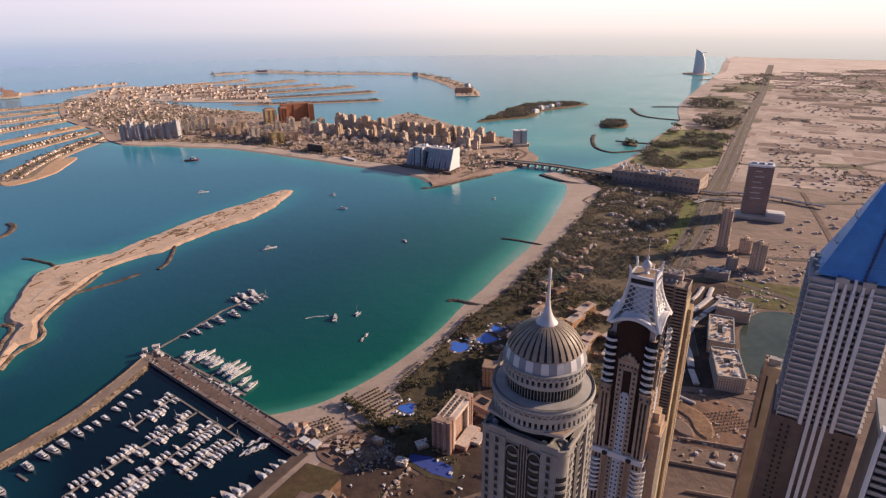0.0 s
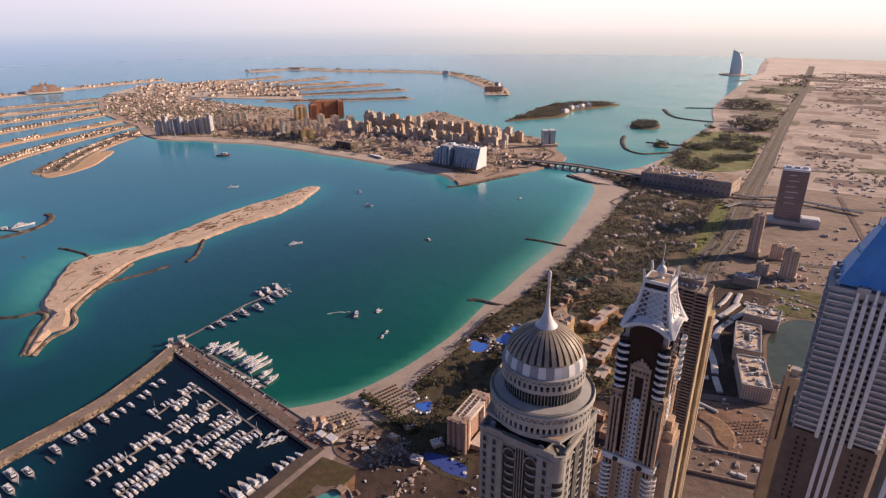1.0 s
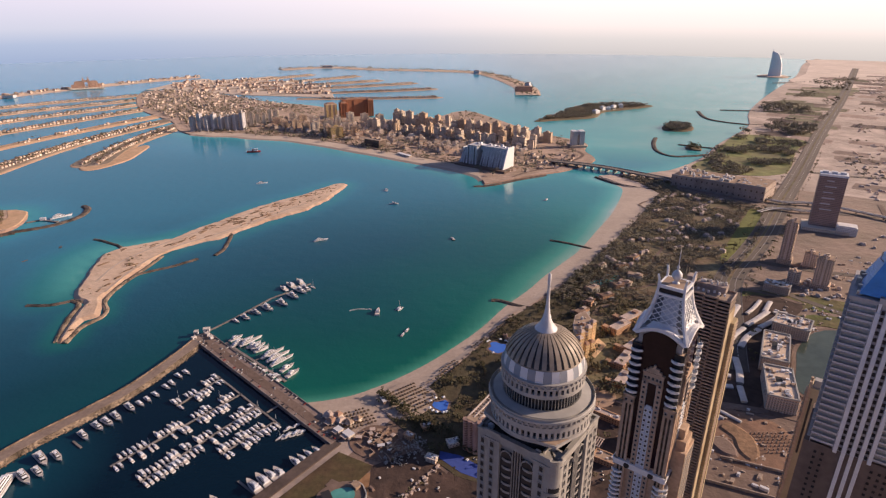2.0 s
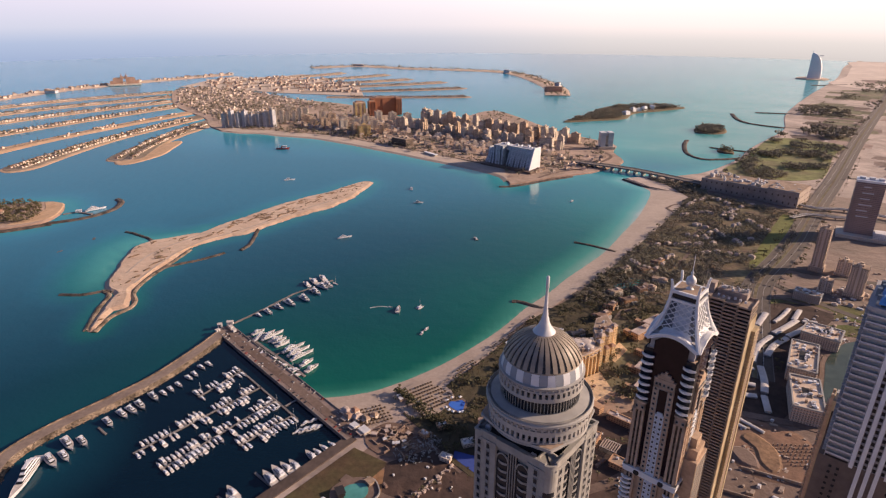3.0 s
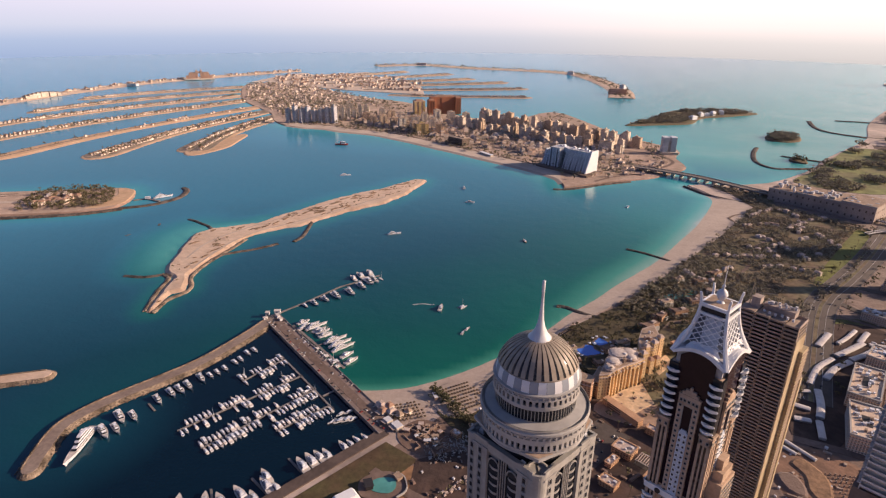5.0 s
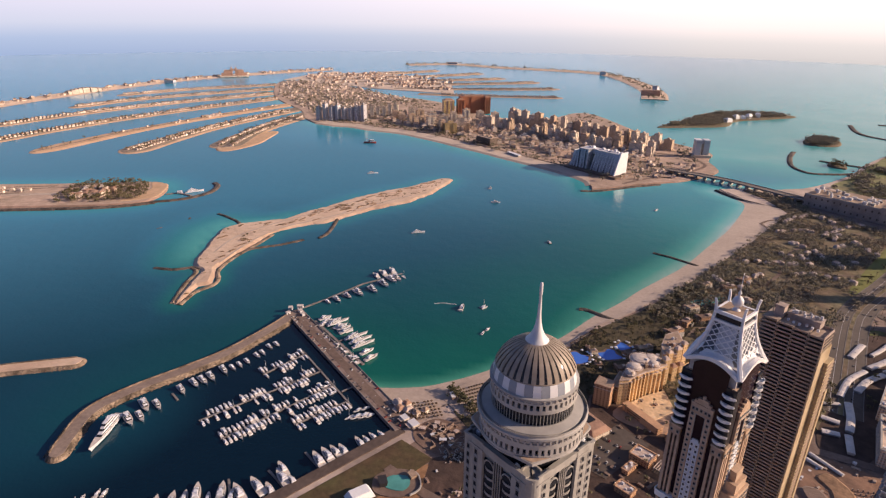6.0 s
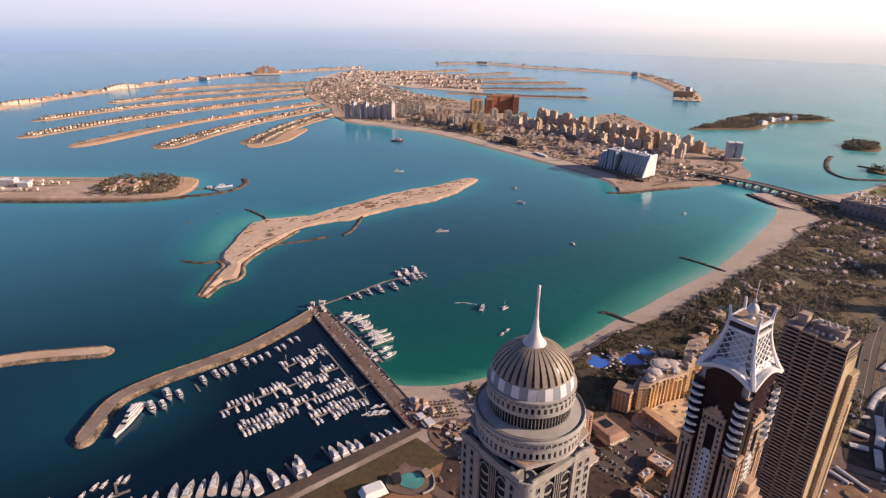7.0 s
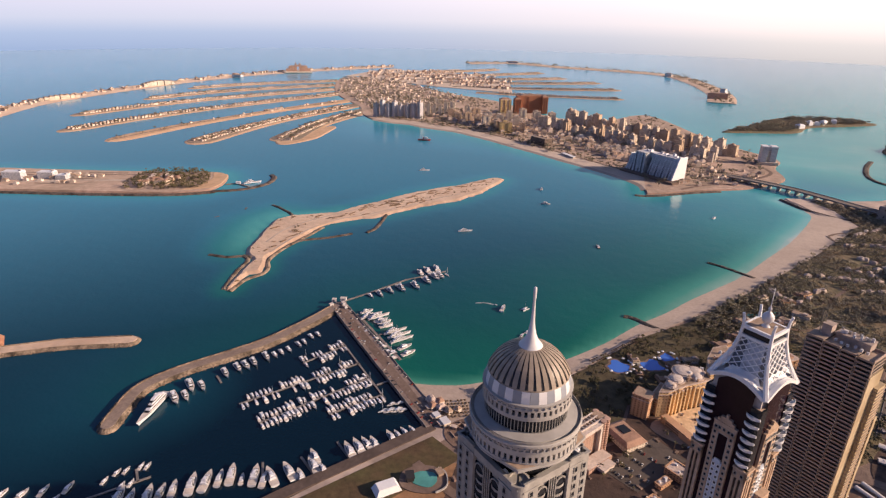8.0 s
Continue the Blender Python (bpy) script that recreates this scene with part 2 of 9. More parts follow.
class Geo:
    """Vertices and faces gathered for one mesh."""

    def __init__(self):
        self.v, self.f = [], []

    def add(self, verts, faces):
        k = len(self.v)
        self.v += [tuple(p) for p in verts]
        self.f += [tuple(i + k for i in q) for q in faces]
        return self

    def box(self, cx, cy, z0, sx, sy, z1, yaw=0.0, taper=1.0):
        c, s = math.cos(radians(yaw)), math.sin(radians(yaw))
        ps = []
        for z, k in ((z0, 1.0), (z1, taper)):
            for a, b in ((-1, -1), (1, -1), (1, 1), (-1, 1)):
                x, y = a * sx / 2 * k, b * sy / 2 * k
                ps.append((cx + c * x - s * y, cy + s * x + c * y, z))
        return self.add(ps, [(3, 2, 1, 0), (4, 5, 6, 7), (0, 1, 5, 4), (1, 2, 6, 5), (2, 3, 7, 6), (3, 0, 4, 7)])

    def prism(self, outline, z0, z1, inset=0.0):
        """outline anticlockwise; inset narrows the top."""
        n = len(outline)
        top = offset(outline, inset) if inset else outline
        self.add([(x, y, z0) for x, y in outline] + [(x, y, z1) for x, y in top], [(i, (i + 1) % n, n + (i + 1) % n, n + i) for i in range(n)])
        k = len(self.v) - n
        tris = tessellate_polygon([[Vector((x, y, 0)) for x, y in top]])
        for t in tris:
            a, b, c = (Vector((*top[i], 0)) for i in t)
            up = (b - a).cross(c - a).z > 0
            self.f.append(tuple(k + i for i in (t if up else reversed(t))))
        return self

    def lathe(self, profile, n=32, cx=0.0, cy=0.0, cap=True):
        """profile: (radius, z) from below upwards."""
        vs = [(cx + r * math.cos(2 * math.pi * i / n), cy + r * math.sin(2 * math.pi * i / n), z) for r, z in profile for i in range(n)]
        fs = [(j * n + i, j * n + (i + 1) % n, (j + 1) * n + (i + 1) % n, (j + 1) * n + i) for j in range(len(profile) - 1) for i in range(n)]
        if cap:
            fs.append(tuple((len(profile) - 1) * n + i for i in range(n)))
        return self.add(vs, fs)

    def tube(self, pts, r, n=6, taper=1.0):
        rings = []
        for i, p in enumerate(pts):
            a, b = Vector(pts[max(i - 1, 0)]), Vector(pts[min(i + 1, len(pts) - 1)])
            d = (b - a).normalized()
            u = d.cross(Vector((0, 0, 1)) if abs(d.z) < 0.95 else Vector((1, 0, 0))).normalized()
            w = d.cross(u)
            k = r * (1 + (taper - 1) * i / max(len(pts) - 1, 1))
            rings += [Vector(p) + (u * math.cos(2 * math.pi * j / n) + w * math.sin(2 * math.pi * j / n)) * k for j in range(n)]
        m = len(pts)
        return self.add(rings, [(i * n + j, i * n + (j + 1) % n, (i + 1) * n + (j + 1) % n, (i + 1) * n + j) for i in range(m - 1) for j in range(n)] + [tuple(range(n - 1, -1, -1)), tuple((m - 1) * n + j for j in range(n))])

    def mesh(self, name, mat, smooth=False):
        me = bpy.data.meshes.new(name)
        me.from_pydata(self.v, [], self.f)
        me.materials.append(mat)
        if smooth:
            me.polygons.foreach_set("use_smooth", [True] * len(me.polygons))
        me.update()
        return me


def part(name, geo, mat, parent=None, label="", smooth=False):
    ob = new(name, geo.mesh(name, mat, smooth) if isinstance(geo, Geo) else geo)
    ob.parent = parent
    return tagged(ob, label) if label else ob


def thing(name, label, category, group="", kind="", at=(0, 0, 0), yaw=0.0):
    e = new(name)
    e.matrix_world = pose(*at, 0, 0, yaw)
    return tagged(e, label, category, group, kind)


def spline(ctrl, step=12.0, closed=False):
    """A smooth line through the control points, about step metres between its points."""
    n, outp = len(ctrl), []
    P = [Vector((*p[:2], 0)) for p in ctrl]
    for i in range(n if closed else n - 1):
        p0, p1, p2, p3 = (P[(i + k) % n] if closed else P[min(max(i + k, 0), n - 1)] for k in (-1, 0, 1, 2))
        m = max(1, int((p2 - p1).length / step))
        for j in range(m):
            t = j / m
            q = 0.5 * ((2 * p1) + (p2 - p0) * t + (2 * p0 - 5 * p1 + 4 * p2 - p3) * t * t + (3 * p1 - p0 - 3 * p2 + p3) * t ** 3)
            outp.append((q.x, q.y))
    return outp if closed else outp + [tuple(ctrl[-1][:2])]


def offset(outline, d):
    """The anticlockwise outline drawn in by d."""
    n, res = len(outline), []
    for i in range(n):
        a, b, c = (Vector(outline[(i + k) % n]) for k in (-1, 0, 1))
        u, w = (b - a), (c - b)
        if u.length < 1e-6 or w.length < 1e-6:
            res.append(tuple(b))
            continue
        u.normalize(), w.normalize()
        nrm = Vector((-u.y - w.y, u.x + w.x))
        nrm = nrm.normalized() if nrm.length > 1e-3 else Vector((-u.y, u.x))
        k = d / max(0.5, nrm.dot(Vector((-u.y, u.x))))
        res.append((b.x + nrm.x * k, b.y + nrm.y * k))
    return res


def area(outline):
    return sum(a[0] * b[1] - b[0] * a[1] for a, b in zip(outline, outline[1:] + outline[:1])) / 2


def slab(name, outline, z0, z1, mat, inset=0.0, label="", category="", kind="structure", parent=None):
    if area(outline) < 0:
        outline = outline[::-1]
    ob = part(name, Geo().prism(outline, z0, z1, inset), mat, parent)
    return tagged(ob, label, category, "", kind) if parent is None else ob


def sweep(line, profile, wobble=0.0, closed_ends=True, seed=3, geo=None):
    """A cross-section (offset to the left, height) carried along a line."""
    g, n, m, rnd = geo or Geo(), len(line), len(profile), random.Random(seed)
    vs = []
    for i, p in enumerate(line):
        a, b = Vector(line[max(i - 1, 0)]), Vector(line[min(i + 1, n - 1)])
        d = (b - a).normalized()
        for o, z in profile:
            w = wobble if z > -0.9 else 0
            vs.append((p[0] - d.y * o + rnd.uniform(-w, w), p[1] + d.x * o + rnd.uniform(-w, w), z + rnd.uniform(-w, w) * 0.4))
    fs = [(i * m + j, (i + 1) * m + j, (i + 1) * m + j + 1, i * m + j + 1) for i in range(n - 1) for j in range(m - 1)]
    if closed_ends:
        fs += [tuple(range(m)), tuple((n - 1) * m + j for j in reversed(range(m)))]
    return g.add(vs, [tuple(reversed(q)) for q in fs])


def ruled(la, za, lb, zb, count=80):
    """A sheet between two lines."""
    def even(line):
        s = [0.0]
        for a, b in zip(line, line[1:]):
            s.append(s[-1] + math.dist(a, b))
        t = np.linspace(0, s[-1], count)
        return np.interp(t, s, [p[0] for p in line]), np.interp(t, s, [p[1] for p in line])
    ax, ay = even(la)
    bx, by = even(lb)
    vs = [(ax[i], ay[i], za) for i in range(count)] + [(bx[i], by[i], zb) for i in range(count)]
    return Geo().add(vs, [(i, i + 1, count + i + 1, count + i) for i in range(count - 1)])


def shifted(line, d):
    """The line moved d metres to its left."""
    res = []
    for i, p in enumerate(line):
        a, b = Vector(line[max(i - 1, 0)]), Vector(line[min(i + 1, len(line) - 1)])
        u = (b - a).normalized()
        res.append((p[0] - u.y * d, p[1] + u.x * d))
    return res


def inside(x, y, poly):
    c = False
    for (x0, y0), (x1, y1) in zip(poly, poly[1:] + poly[:1]):
        if (y0 > y) != (y1 > y) and x < (x1 - x0) * (y - y0) / (y1 - y0) + x0:
            c = not c
    return c


def scatter(poly, count, seed, keep=None):
    rnd, res = random.Random(seed), []
    xs, ys = [p[0] for p in poly], [p[1] for p in poly]
    tries = 0
    while len(res) < count and tries < count * 30:
        tries += 1
        x, y = rnd.uniform(min(xs), max(xs)), rnd.uniform(min(ys), max(ys))
        if inside(x, y, poly) and (keep is None or keep(x, y)):
            res.append((x, y))
    return res


# ---------------------------------------------------------------- shore lines, in metres
BEACH_WATER = spline([(-146, 381), (-126, 387), (-108, 395), (-88, 410), (-64, 433), (-38, 465), (-3, 519), (23, 572), (49, 615), (71, 658), (97, 702), (124, 750), (158, 830), (191, 908), (219, 993), (235, 1056), (228, 1086), (210, 1110), (193, 1136)], 10)
BEACH_BACK = spline([(-112, 352), (-78, 384), (-49, 420), (-14, 473), (25, 551), (55, 590), (81, 633), (108, 676), (132, 719), (160, 766), (191, 824), (213, 865), (232, 907), (256, 955), (286, 1028), (272, 1060), (241, 1078), (212, 1126)], 10)
FAR_COAST = spline([(205, 1152), (260, 1172), (346, 1206), (454, 1338), (522, 1467), (620, 1619), (702, 1754), (808, 2036), (1056, 2507), (1472, 3238), (1848, 4009), (2150, 4500)], 40)
RIM = [(4920 * math.sin(radians(a)), 4920 * math.cos(radians(a))) for a in range(26, 196, 4)]
MAINLAND = [(-114, 332)] + shifted(BEACH_BACK, 7) + [(196, 1150)] + FAR_COAST[1:] + RIM + [(-1300, -3000), (-620, -700), (-330, -80), (-215, 144), (-165, 238)]
TRUNK = spline([(150, 1186), (101, 1150), (47, 1112), (4, 1076), (-26, 1056), (-32, 1085), (-44, 1115), (-70, 1142), (-105, 1168), (-168, 1208), (-232, 1245), (-286, 1280), (-350, 1316), (-422, 1360), (-477, 1388), (-538, 1418), (-588, 1428), (-645, 1436), (-706, 1458), (-760, 1456), (-828, 1474), (-905, 1540), (-990, 1660), (-1240, 1900), (-1480, 2290), (-1420, 2400), (-1180, 2230), (-900, 2110), (-640, 2010), (-408, 1800), (-329, 1760), (-220, 1790), (-150, 1930), (-79, 1916), (62, 1660), (127, 1568), (216, 1468), (205, 1380), (215, 1280)], 20, True)
ISLE_LINE = spline([(-421, 453), (-433, 476), (-444, 505), (-452, 531), (-468, 540), (-482, 560), (-496, 593), (-512, 630), (-522, 667), (-512, 698), (-490, 713), (-463, 740), (-450, 774), (-434, 811), (-411, 867), (-380, 921), (-346, 967), (-327, 1010), (-300, 1046), (-278, 1038), (-281, 997), (-284, 952), (-291, 925), (-308, 877), (-324, 852), (-343, 828), (-364, 789), (-383, 748), (-399, 732), (-424, 705), (-438, 673), (-436, 640), (-437, 606), (-436, 570), (-430, 542), (-415, 524), (-409, 507), (-416, 497), (-417, 485), (-410, 463), (-411, 452)], 5, True)
ARM_LINE = spline([(-1700, 420), (-1400, 590), (-1188, 672), (-958, 762), (-816, 830), (-760, 830), (-716, 756), (-756, 692), (-1028, 574), (-1350, 420), (-1640, 300)], 20, True)
GREEN_ISLE = spline([(93, 1766), (199, 1801), (290, 1850), (335, 1960), (430, 2030), (527, 2123), (425, 2173), (330, 2150), (250, 2098), (170, 1930)], 20, True)
ISLET = spline([(446, 1655), (490, 1640), (530, 1668), (544, 1740), (493, 1765), (455, 1720)], 12, True)
# fronds of the palm-shaped land: root, bend, tip, width
FRONDS = [((-930, 1560), (-925, 1330), (-868, 1118), 60), ((-1020, 1640), (-1062, 1290), (-1036, 1000), 52),
          ((-1100, 1720), (-1215, 1300), (-1226, 932), 48), ((-1210, 1880), (-1400, 1330), (-1428, 952), 46),
          ((-1300, 1980), (-1560, 1480), (-1612, 1118), 46), ((-1370, 2100), (-1640, 1720), (-1700, 1440), 42),
          ((-1440, 2230), (-1690, 1960), (-1790, 1720), 40),
          ((-700, 2200), (-480, 2225), (-240, 2285), 40), ((-860, 2330), (-560, 2420), (-290, 2555), 40),
          ((-1000, 2420), (-700, 2560), (-408, 2765), 40), ((-1140, 2480), (-850, 2650), (-590, 2870), 40),
          ((-1280, 2520), (-1020, 2750), (-750, 3066), 40), ((-1400, 2540), (-1220, 2800), (-1010, 3120), 38)]
CRESCENT_WEST = [(-1800, 980), (-1905, 1162), (-1955, 1345), (-1980, 1621), (-1985, 1823), (-1960, 2153), (-1880, 2400), (-1790, 2600), (-1590, 2960)]
CRESCENT_EAST = [(-1300, 3400), (-1060, 3560), (-750, 3450), (-400, 3400), (-160, 3310), (-20, 3050), (90, 2640), (100, 2370)]

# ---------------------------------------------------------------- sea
# the 750 m FAR_COAST entry pales the eastern water in place of haze
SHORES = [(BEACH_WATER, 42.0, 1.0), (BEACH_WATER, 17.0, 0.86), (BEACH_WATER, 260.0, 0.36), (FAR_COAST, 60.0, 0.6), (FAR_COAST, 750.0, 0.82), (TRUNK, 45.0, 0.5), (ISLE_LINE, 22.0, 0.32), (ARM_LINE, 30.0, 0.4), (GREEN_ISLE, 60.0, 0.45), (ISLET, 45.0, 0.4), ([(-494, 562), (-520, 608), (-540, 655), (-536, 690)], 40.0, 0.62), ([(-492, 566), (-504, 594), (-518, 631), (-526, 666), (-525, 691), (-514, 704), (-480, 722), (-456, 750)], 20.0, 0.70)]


def shallow_haze(x, y):
    """How shallow or haze-paled the water is, 0 to 1, from nearness of shores."""
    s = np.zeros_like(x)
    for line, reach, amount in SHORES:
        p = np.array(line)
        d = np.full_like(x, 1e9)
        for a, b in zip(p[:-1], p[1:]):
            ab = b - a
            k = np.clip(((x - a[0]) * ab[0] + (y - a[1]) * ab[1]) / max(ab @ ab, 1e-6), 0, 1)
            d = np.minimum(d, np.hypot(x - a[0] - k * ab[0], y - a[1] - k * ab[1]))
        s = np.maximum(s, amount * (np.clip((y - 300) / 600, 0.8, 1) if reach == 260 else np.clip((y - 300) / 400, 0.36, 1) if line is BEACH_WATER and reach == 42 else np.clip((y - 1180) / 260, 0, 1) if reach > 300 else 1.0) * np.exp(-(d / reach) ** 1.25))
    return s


rings = np.concatenate([[0.0], 90 * 1.028 ** np.arange(0, 145)])
rings = np.append(rings[rings < 4700], 4930.0)
turns = np.radians(np.arange(0, 360, 0.75))
rr, tt = np.meshgrid(rings, turns, indexing="ij")
sx, sy = (rr * np.sin(tt)).ravel(), (rr * np.cos(tt)).ravel()
nr, nt = len(rings), len(turns)
quads = [(i * nt + j, i * nt + (j + 1) % nt, (i + 1) * nt + (j + 1) % nt, (i + 1) * nt + j) for i in range(1, nr - 1) for j in range(nt)]
quads += [(0, nt + j, nt + (j + 1) % nt) for j in range(nt)]
sea_me = bpy.data.meshes.new("water")
sea_me.from_pydata([(float(a), float(b), 0.0) for a, b in zip(sx, sy)], [], [tuple(reversed(q)) for q in quads])
sh = sea_me.attributes.new("shallow_haze", "FLOAT", "POINT")
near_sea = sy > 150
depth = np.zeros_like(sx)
depth[near_sea] = shallow_haze(sx[near_sea], sy[near_sea])
# the dredged yacht basin inside the mole is deep
BASIN = [(-345, 282), (-338, 310), (-314, 354), (-297, 390), (-284, 444), (-276, 466), (-112, 344), (-165, 240), (-215, 144), (-300, 60), (-420, 20), (-460, 140), (-380, 215)]
near_basin = (sx < -90) & (sx > -470) & (sy < 500) & (sy > 0)
in_basin = np.array([bool(k) and inside(float(a), float(b), BASIN) for k, a, b in zip(near_basin, sx, sy)])
mouth = np.min([np.hypot(sx - a, sy - b) for a, b in spline([(-345, 282), (-380, 215), (-460, 140), (-420, 20)], 12)], axis=0)
depth = np.where(in_basin, depth * np.clip(1 - mouth / 90, 0, 1), depth)
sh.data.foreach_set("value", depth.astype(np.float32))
# open water turns bluer with distance from the viewpoint; haze is in the colour
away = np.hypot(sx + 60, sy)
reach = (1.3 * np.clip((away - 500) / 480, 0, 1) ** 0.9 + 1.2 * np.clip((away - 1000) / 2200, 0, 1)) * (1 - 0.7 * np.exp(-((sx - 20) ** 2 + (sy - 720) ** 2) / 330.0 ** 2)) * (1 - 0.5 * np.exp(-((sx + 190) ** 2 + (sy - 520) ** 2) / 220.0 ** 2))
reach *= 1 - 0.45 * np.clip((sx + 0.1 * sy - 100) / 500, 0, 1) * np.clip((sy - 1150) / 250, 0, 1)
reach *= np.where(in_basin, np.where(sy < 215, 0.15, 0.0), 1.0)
sea_me.attributes.new("open_sea_haze", "FLOAT", "POINT").data.foreach_set("value", (reach / 2.5).astype(np.float32))
SEA = bpy.data.materials.new("sea_water")
SEA.use_nodes = True
sn, sl = SEA.node_tree.nodes, SEA.node_tree.links
sp = sn["Principled BSDF"]
sp.inputs["IOR"].default_value, sp.inputs["Roughness"].default_value = 1.33, 0.12
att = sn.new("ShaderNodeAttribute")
att.attribute_name = "shallow_haze"
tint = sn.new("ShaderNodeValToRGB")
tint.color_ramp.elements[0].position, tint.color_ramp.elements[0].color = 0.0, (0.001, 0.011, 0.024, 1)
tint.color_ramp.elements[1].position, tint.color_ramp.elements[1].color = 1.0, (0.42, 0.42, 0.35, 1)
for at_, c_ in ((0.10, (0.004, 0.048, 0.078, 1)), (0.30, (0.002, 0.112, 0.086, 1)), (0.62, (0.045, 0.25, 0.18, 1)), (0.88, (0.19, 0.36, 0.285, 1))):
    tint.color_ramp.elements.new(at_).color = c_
tco = sn.new("ShaderNodeTexCoord")
drift, ripple, swell = (sn.new("ShaderNodeTexNoise") for _ in range(3))
for node, scale_, det in ((drift, 0.006, 5.0), (ripple, 0.35, 4.0), (swell, 0.05, 3.0)):
    node.inputs["Scale"].default_value, node.inputs["Detail"].default_value = scale_, det
    sl.new(tco.outputs["Object"], node.inputs["Vector"])
shift = sn.new("ShaderNodeMapRange")
shift.inputs["From Min"].default_value, shift.inputs["From Max"].default_value = 0.3, 0.7
shift.inputs["To Min"].default_value, shift.inputs["To Max"].default_value = 0.86, 1.14
sl.new(drift.outputs["Fac"], shift.inputs["Value"])
times_ = sn.new("ShaderNodeMath")
times_.operation = "MULTIPLY"
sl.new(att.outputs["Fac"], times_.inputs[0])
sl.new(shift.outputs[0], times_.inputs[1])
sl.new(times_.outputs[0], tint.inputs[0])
# adds the distance-haze blue to the water's own tone
open_haze_att = sn.new("ShaderNodeAttribute")
open_haze_att.attribute_name = "open_sea_haze"
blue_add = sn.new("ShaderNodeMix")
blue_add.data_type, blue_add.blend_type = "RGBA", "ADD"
sl.new(open_haze_att.outputs["Fac"], blue_add.inputs[0])
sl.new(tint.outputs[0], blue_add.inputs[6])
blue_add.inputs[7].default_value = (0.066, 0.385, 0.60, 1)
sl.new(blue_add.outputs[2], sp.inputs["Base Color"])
waves = sn.new("ShaderNodeMath")
waves.operation = "MULTIPLY_ADD"
waves.inputs[1].default_value = 3.0
sl.new(swell.outputs["Fac"], waves.inputs[0])
sl.new(ripple.outputs["Fac"], waves.inputs[2])
wave_bump = sn.new("ShaderNodeBump")
wave_bump.inputs["Strength"].default_value, wave_bump.inputs["Distance"].default_value = 0.3, 0.5
sl.new(waves.outputs[0], wave_bump.inputs["Height"])
sl.new(wave_bump.outputs[0], sp.inputs["Normal"])
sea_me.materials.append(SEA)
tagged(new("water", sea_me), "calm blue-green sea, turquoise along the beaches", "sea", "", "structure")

# ---------------------------------------------------------------- land
CITY = [(-60, 232), (-96, 322), (-46, 412), (26, 544), (131, 706), (258, 955), (305, 1055), (420, 1130), (540, 1080), (760, 980), (640, 640), (420, 330), (180, 200)]
slab("ground", MAINLAND, -3.0, 1.6, DESERT, 4.0, "sandy flat coastal land with dusty lots", "ground")
# added pale sheet: the far rim's fading into haze, as ground colour
slab("far_dunes", spline([(1330, 2920), (1560, 3330), (1900, 4020), (2150, 4420), (3000, 3800), (3900, 2700), (3300, 2300), (2300, 2350), (1700, 2500)], 120, True), 1.4, 1.64, HAZE_SAND, 0, "far land painted pale in place of haze", "ground")
slab("city_ground", CITY, 1.3, 1.72, SOIL2, 0, "brown dusty building land east of the park", "ground")
beach_geo = ruled(shifted(BEACH_WATER, 9.0), -0.25, shifted(BEACH_WATER, -9.0), 0.75, 160)
beach_top = ruled(shifted(BEACH_WATER, -9.0), 0.75, BEACH_BACK, 2.3, 160)
beach = part("beach", beach_geo.add(beach_top.v, beach_top.f), SAND)
tagged(beach, "pale sand beach curving round the bay", "beach", "", "structure")
slab("palm_trunk_ground", TRUNK, -3.0, 2.0, EARTH, 6.0, "built-up sandy trunk of the palm-shaped land", "ground")
TRUNK_SHORE = spline([(-34, 1085), (-44, 1115), (-70, 1142), (-105, 1168), (-168, 1208), (-232, 1245), (-286, 1280), (-350, 1316), (-422, 1360), (-477, 1388), (-538, 1418), (-588, 1428), (-645, 1436), (-706, 1458), (-760, 1456), (-828, 1474)], 14)
trunk_beach = ruled(shifted(TRUNK_SHORE, 3.0), -0.3, shifted(TRUNK_SHORE, -6.0), 2.3, 160)
trunk_top = ruled(shifted(TRUNK_SHORE, -6.0), 2.3, shifted(TRUNK_SHORE[4:], -46.0), 2.5, 160)
tagged(part("trunk_beach", trunk_beach.add(trunk_top.v, trunk_top.f), SAND), "narrow pale sand beach before the apartment blocks", "beach", "", "structure")
slab("sand_island", [(x + 4.0 * noise.noise(Vector((x * 0.045, y * 0.045, 1.0))) + 2.6 * noise.noise(Vector((x * 0.14, y * 0.14, 3.0))), y + 4.0 * noise.noise(Vector((x * 0.045, y * 0.045, 7.0))) + 2.6 * noise.noise(Vector((x * 0.14, y * 0.14, 5.0)))) for x, y in ISLE_LINE], -1.5, 2.6, ISLE, 8.0, "long bare sand island with low dunes", "island")
slab("crescent_arm_ground", ARM_LINE, -2.5, 3.0, EARTH, 8.0, "sandy end of the outer crescent with building plots", "ground")
slab("green_island", GREEN_ISLE, -2.5, 2.5, SCRUB, 10.0, "low wooded island with sandy coves", "island")
slab("wooded_islet", ISLET, -2.5, 2.5, SCRUB, 6.0, "small round wooded islet", "island")
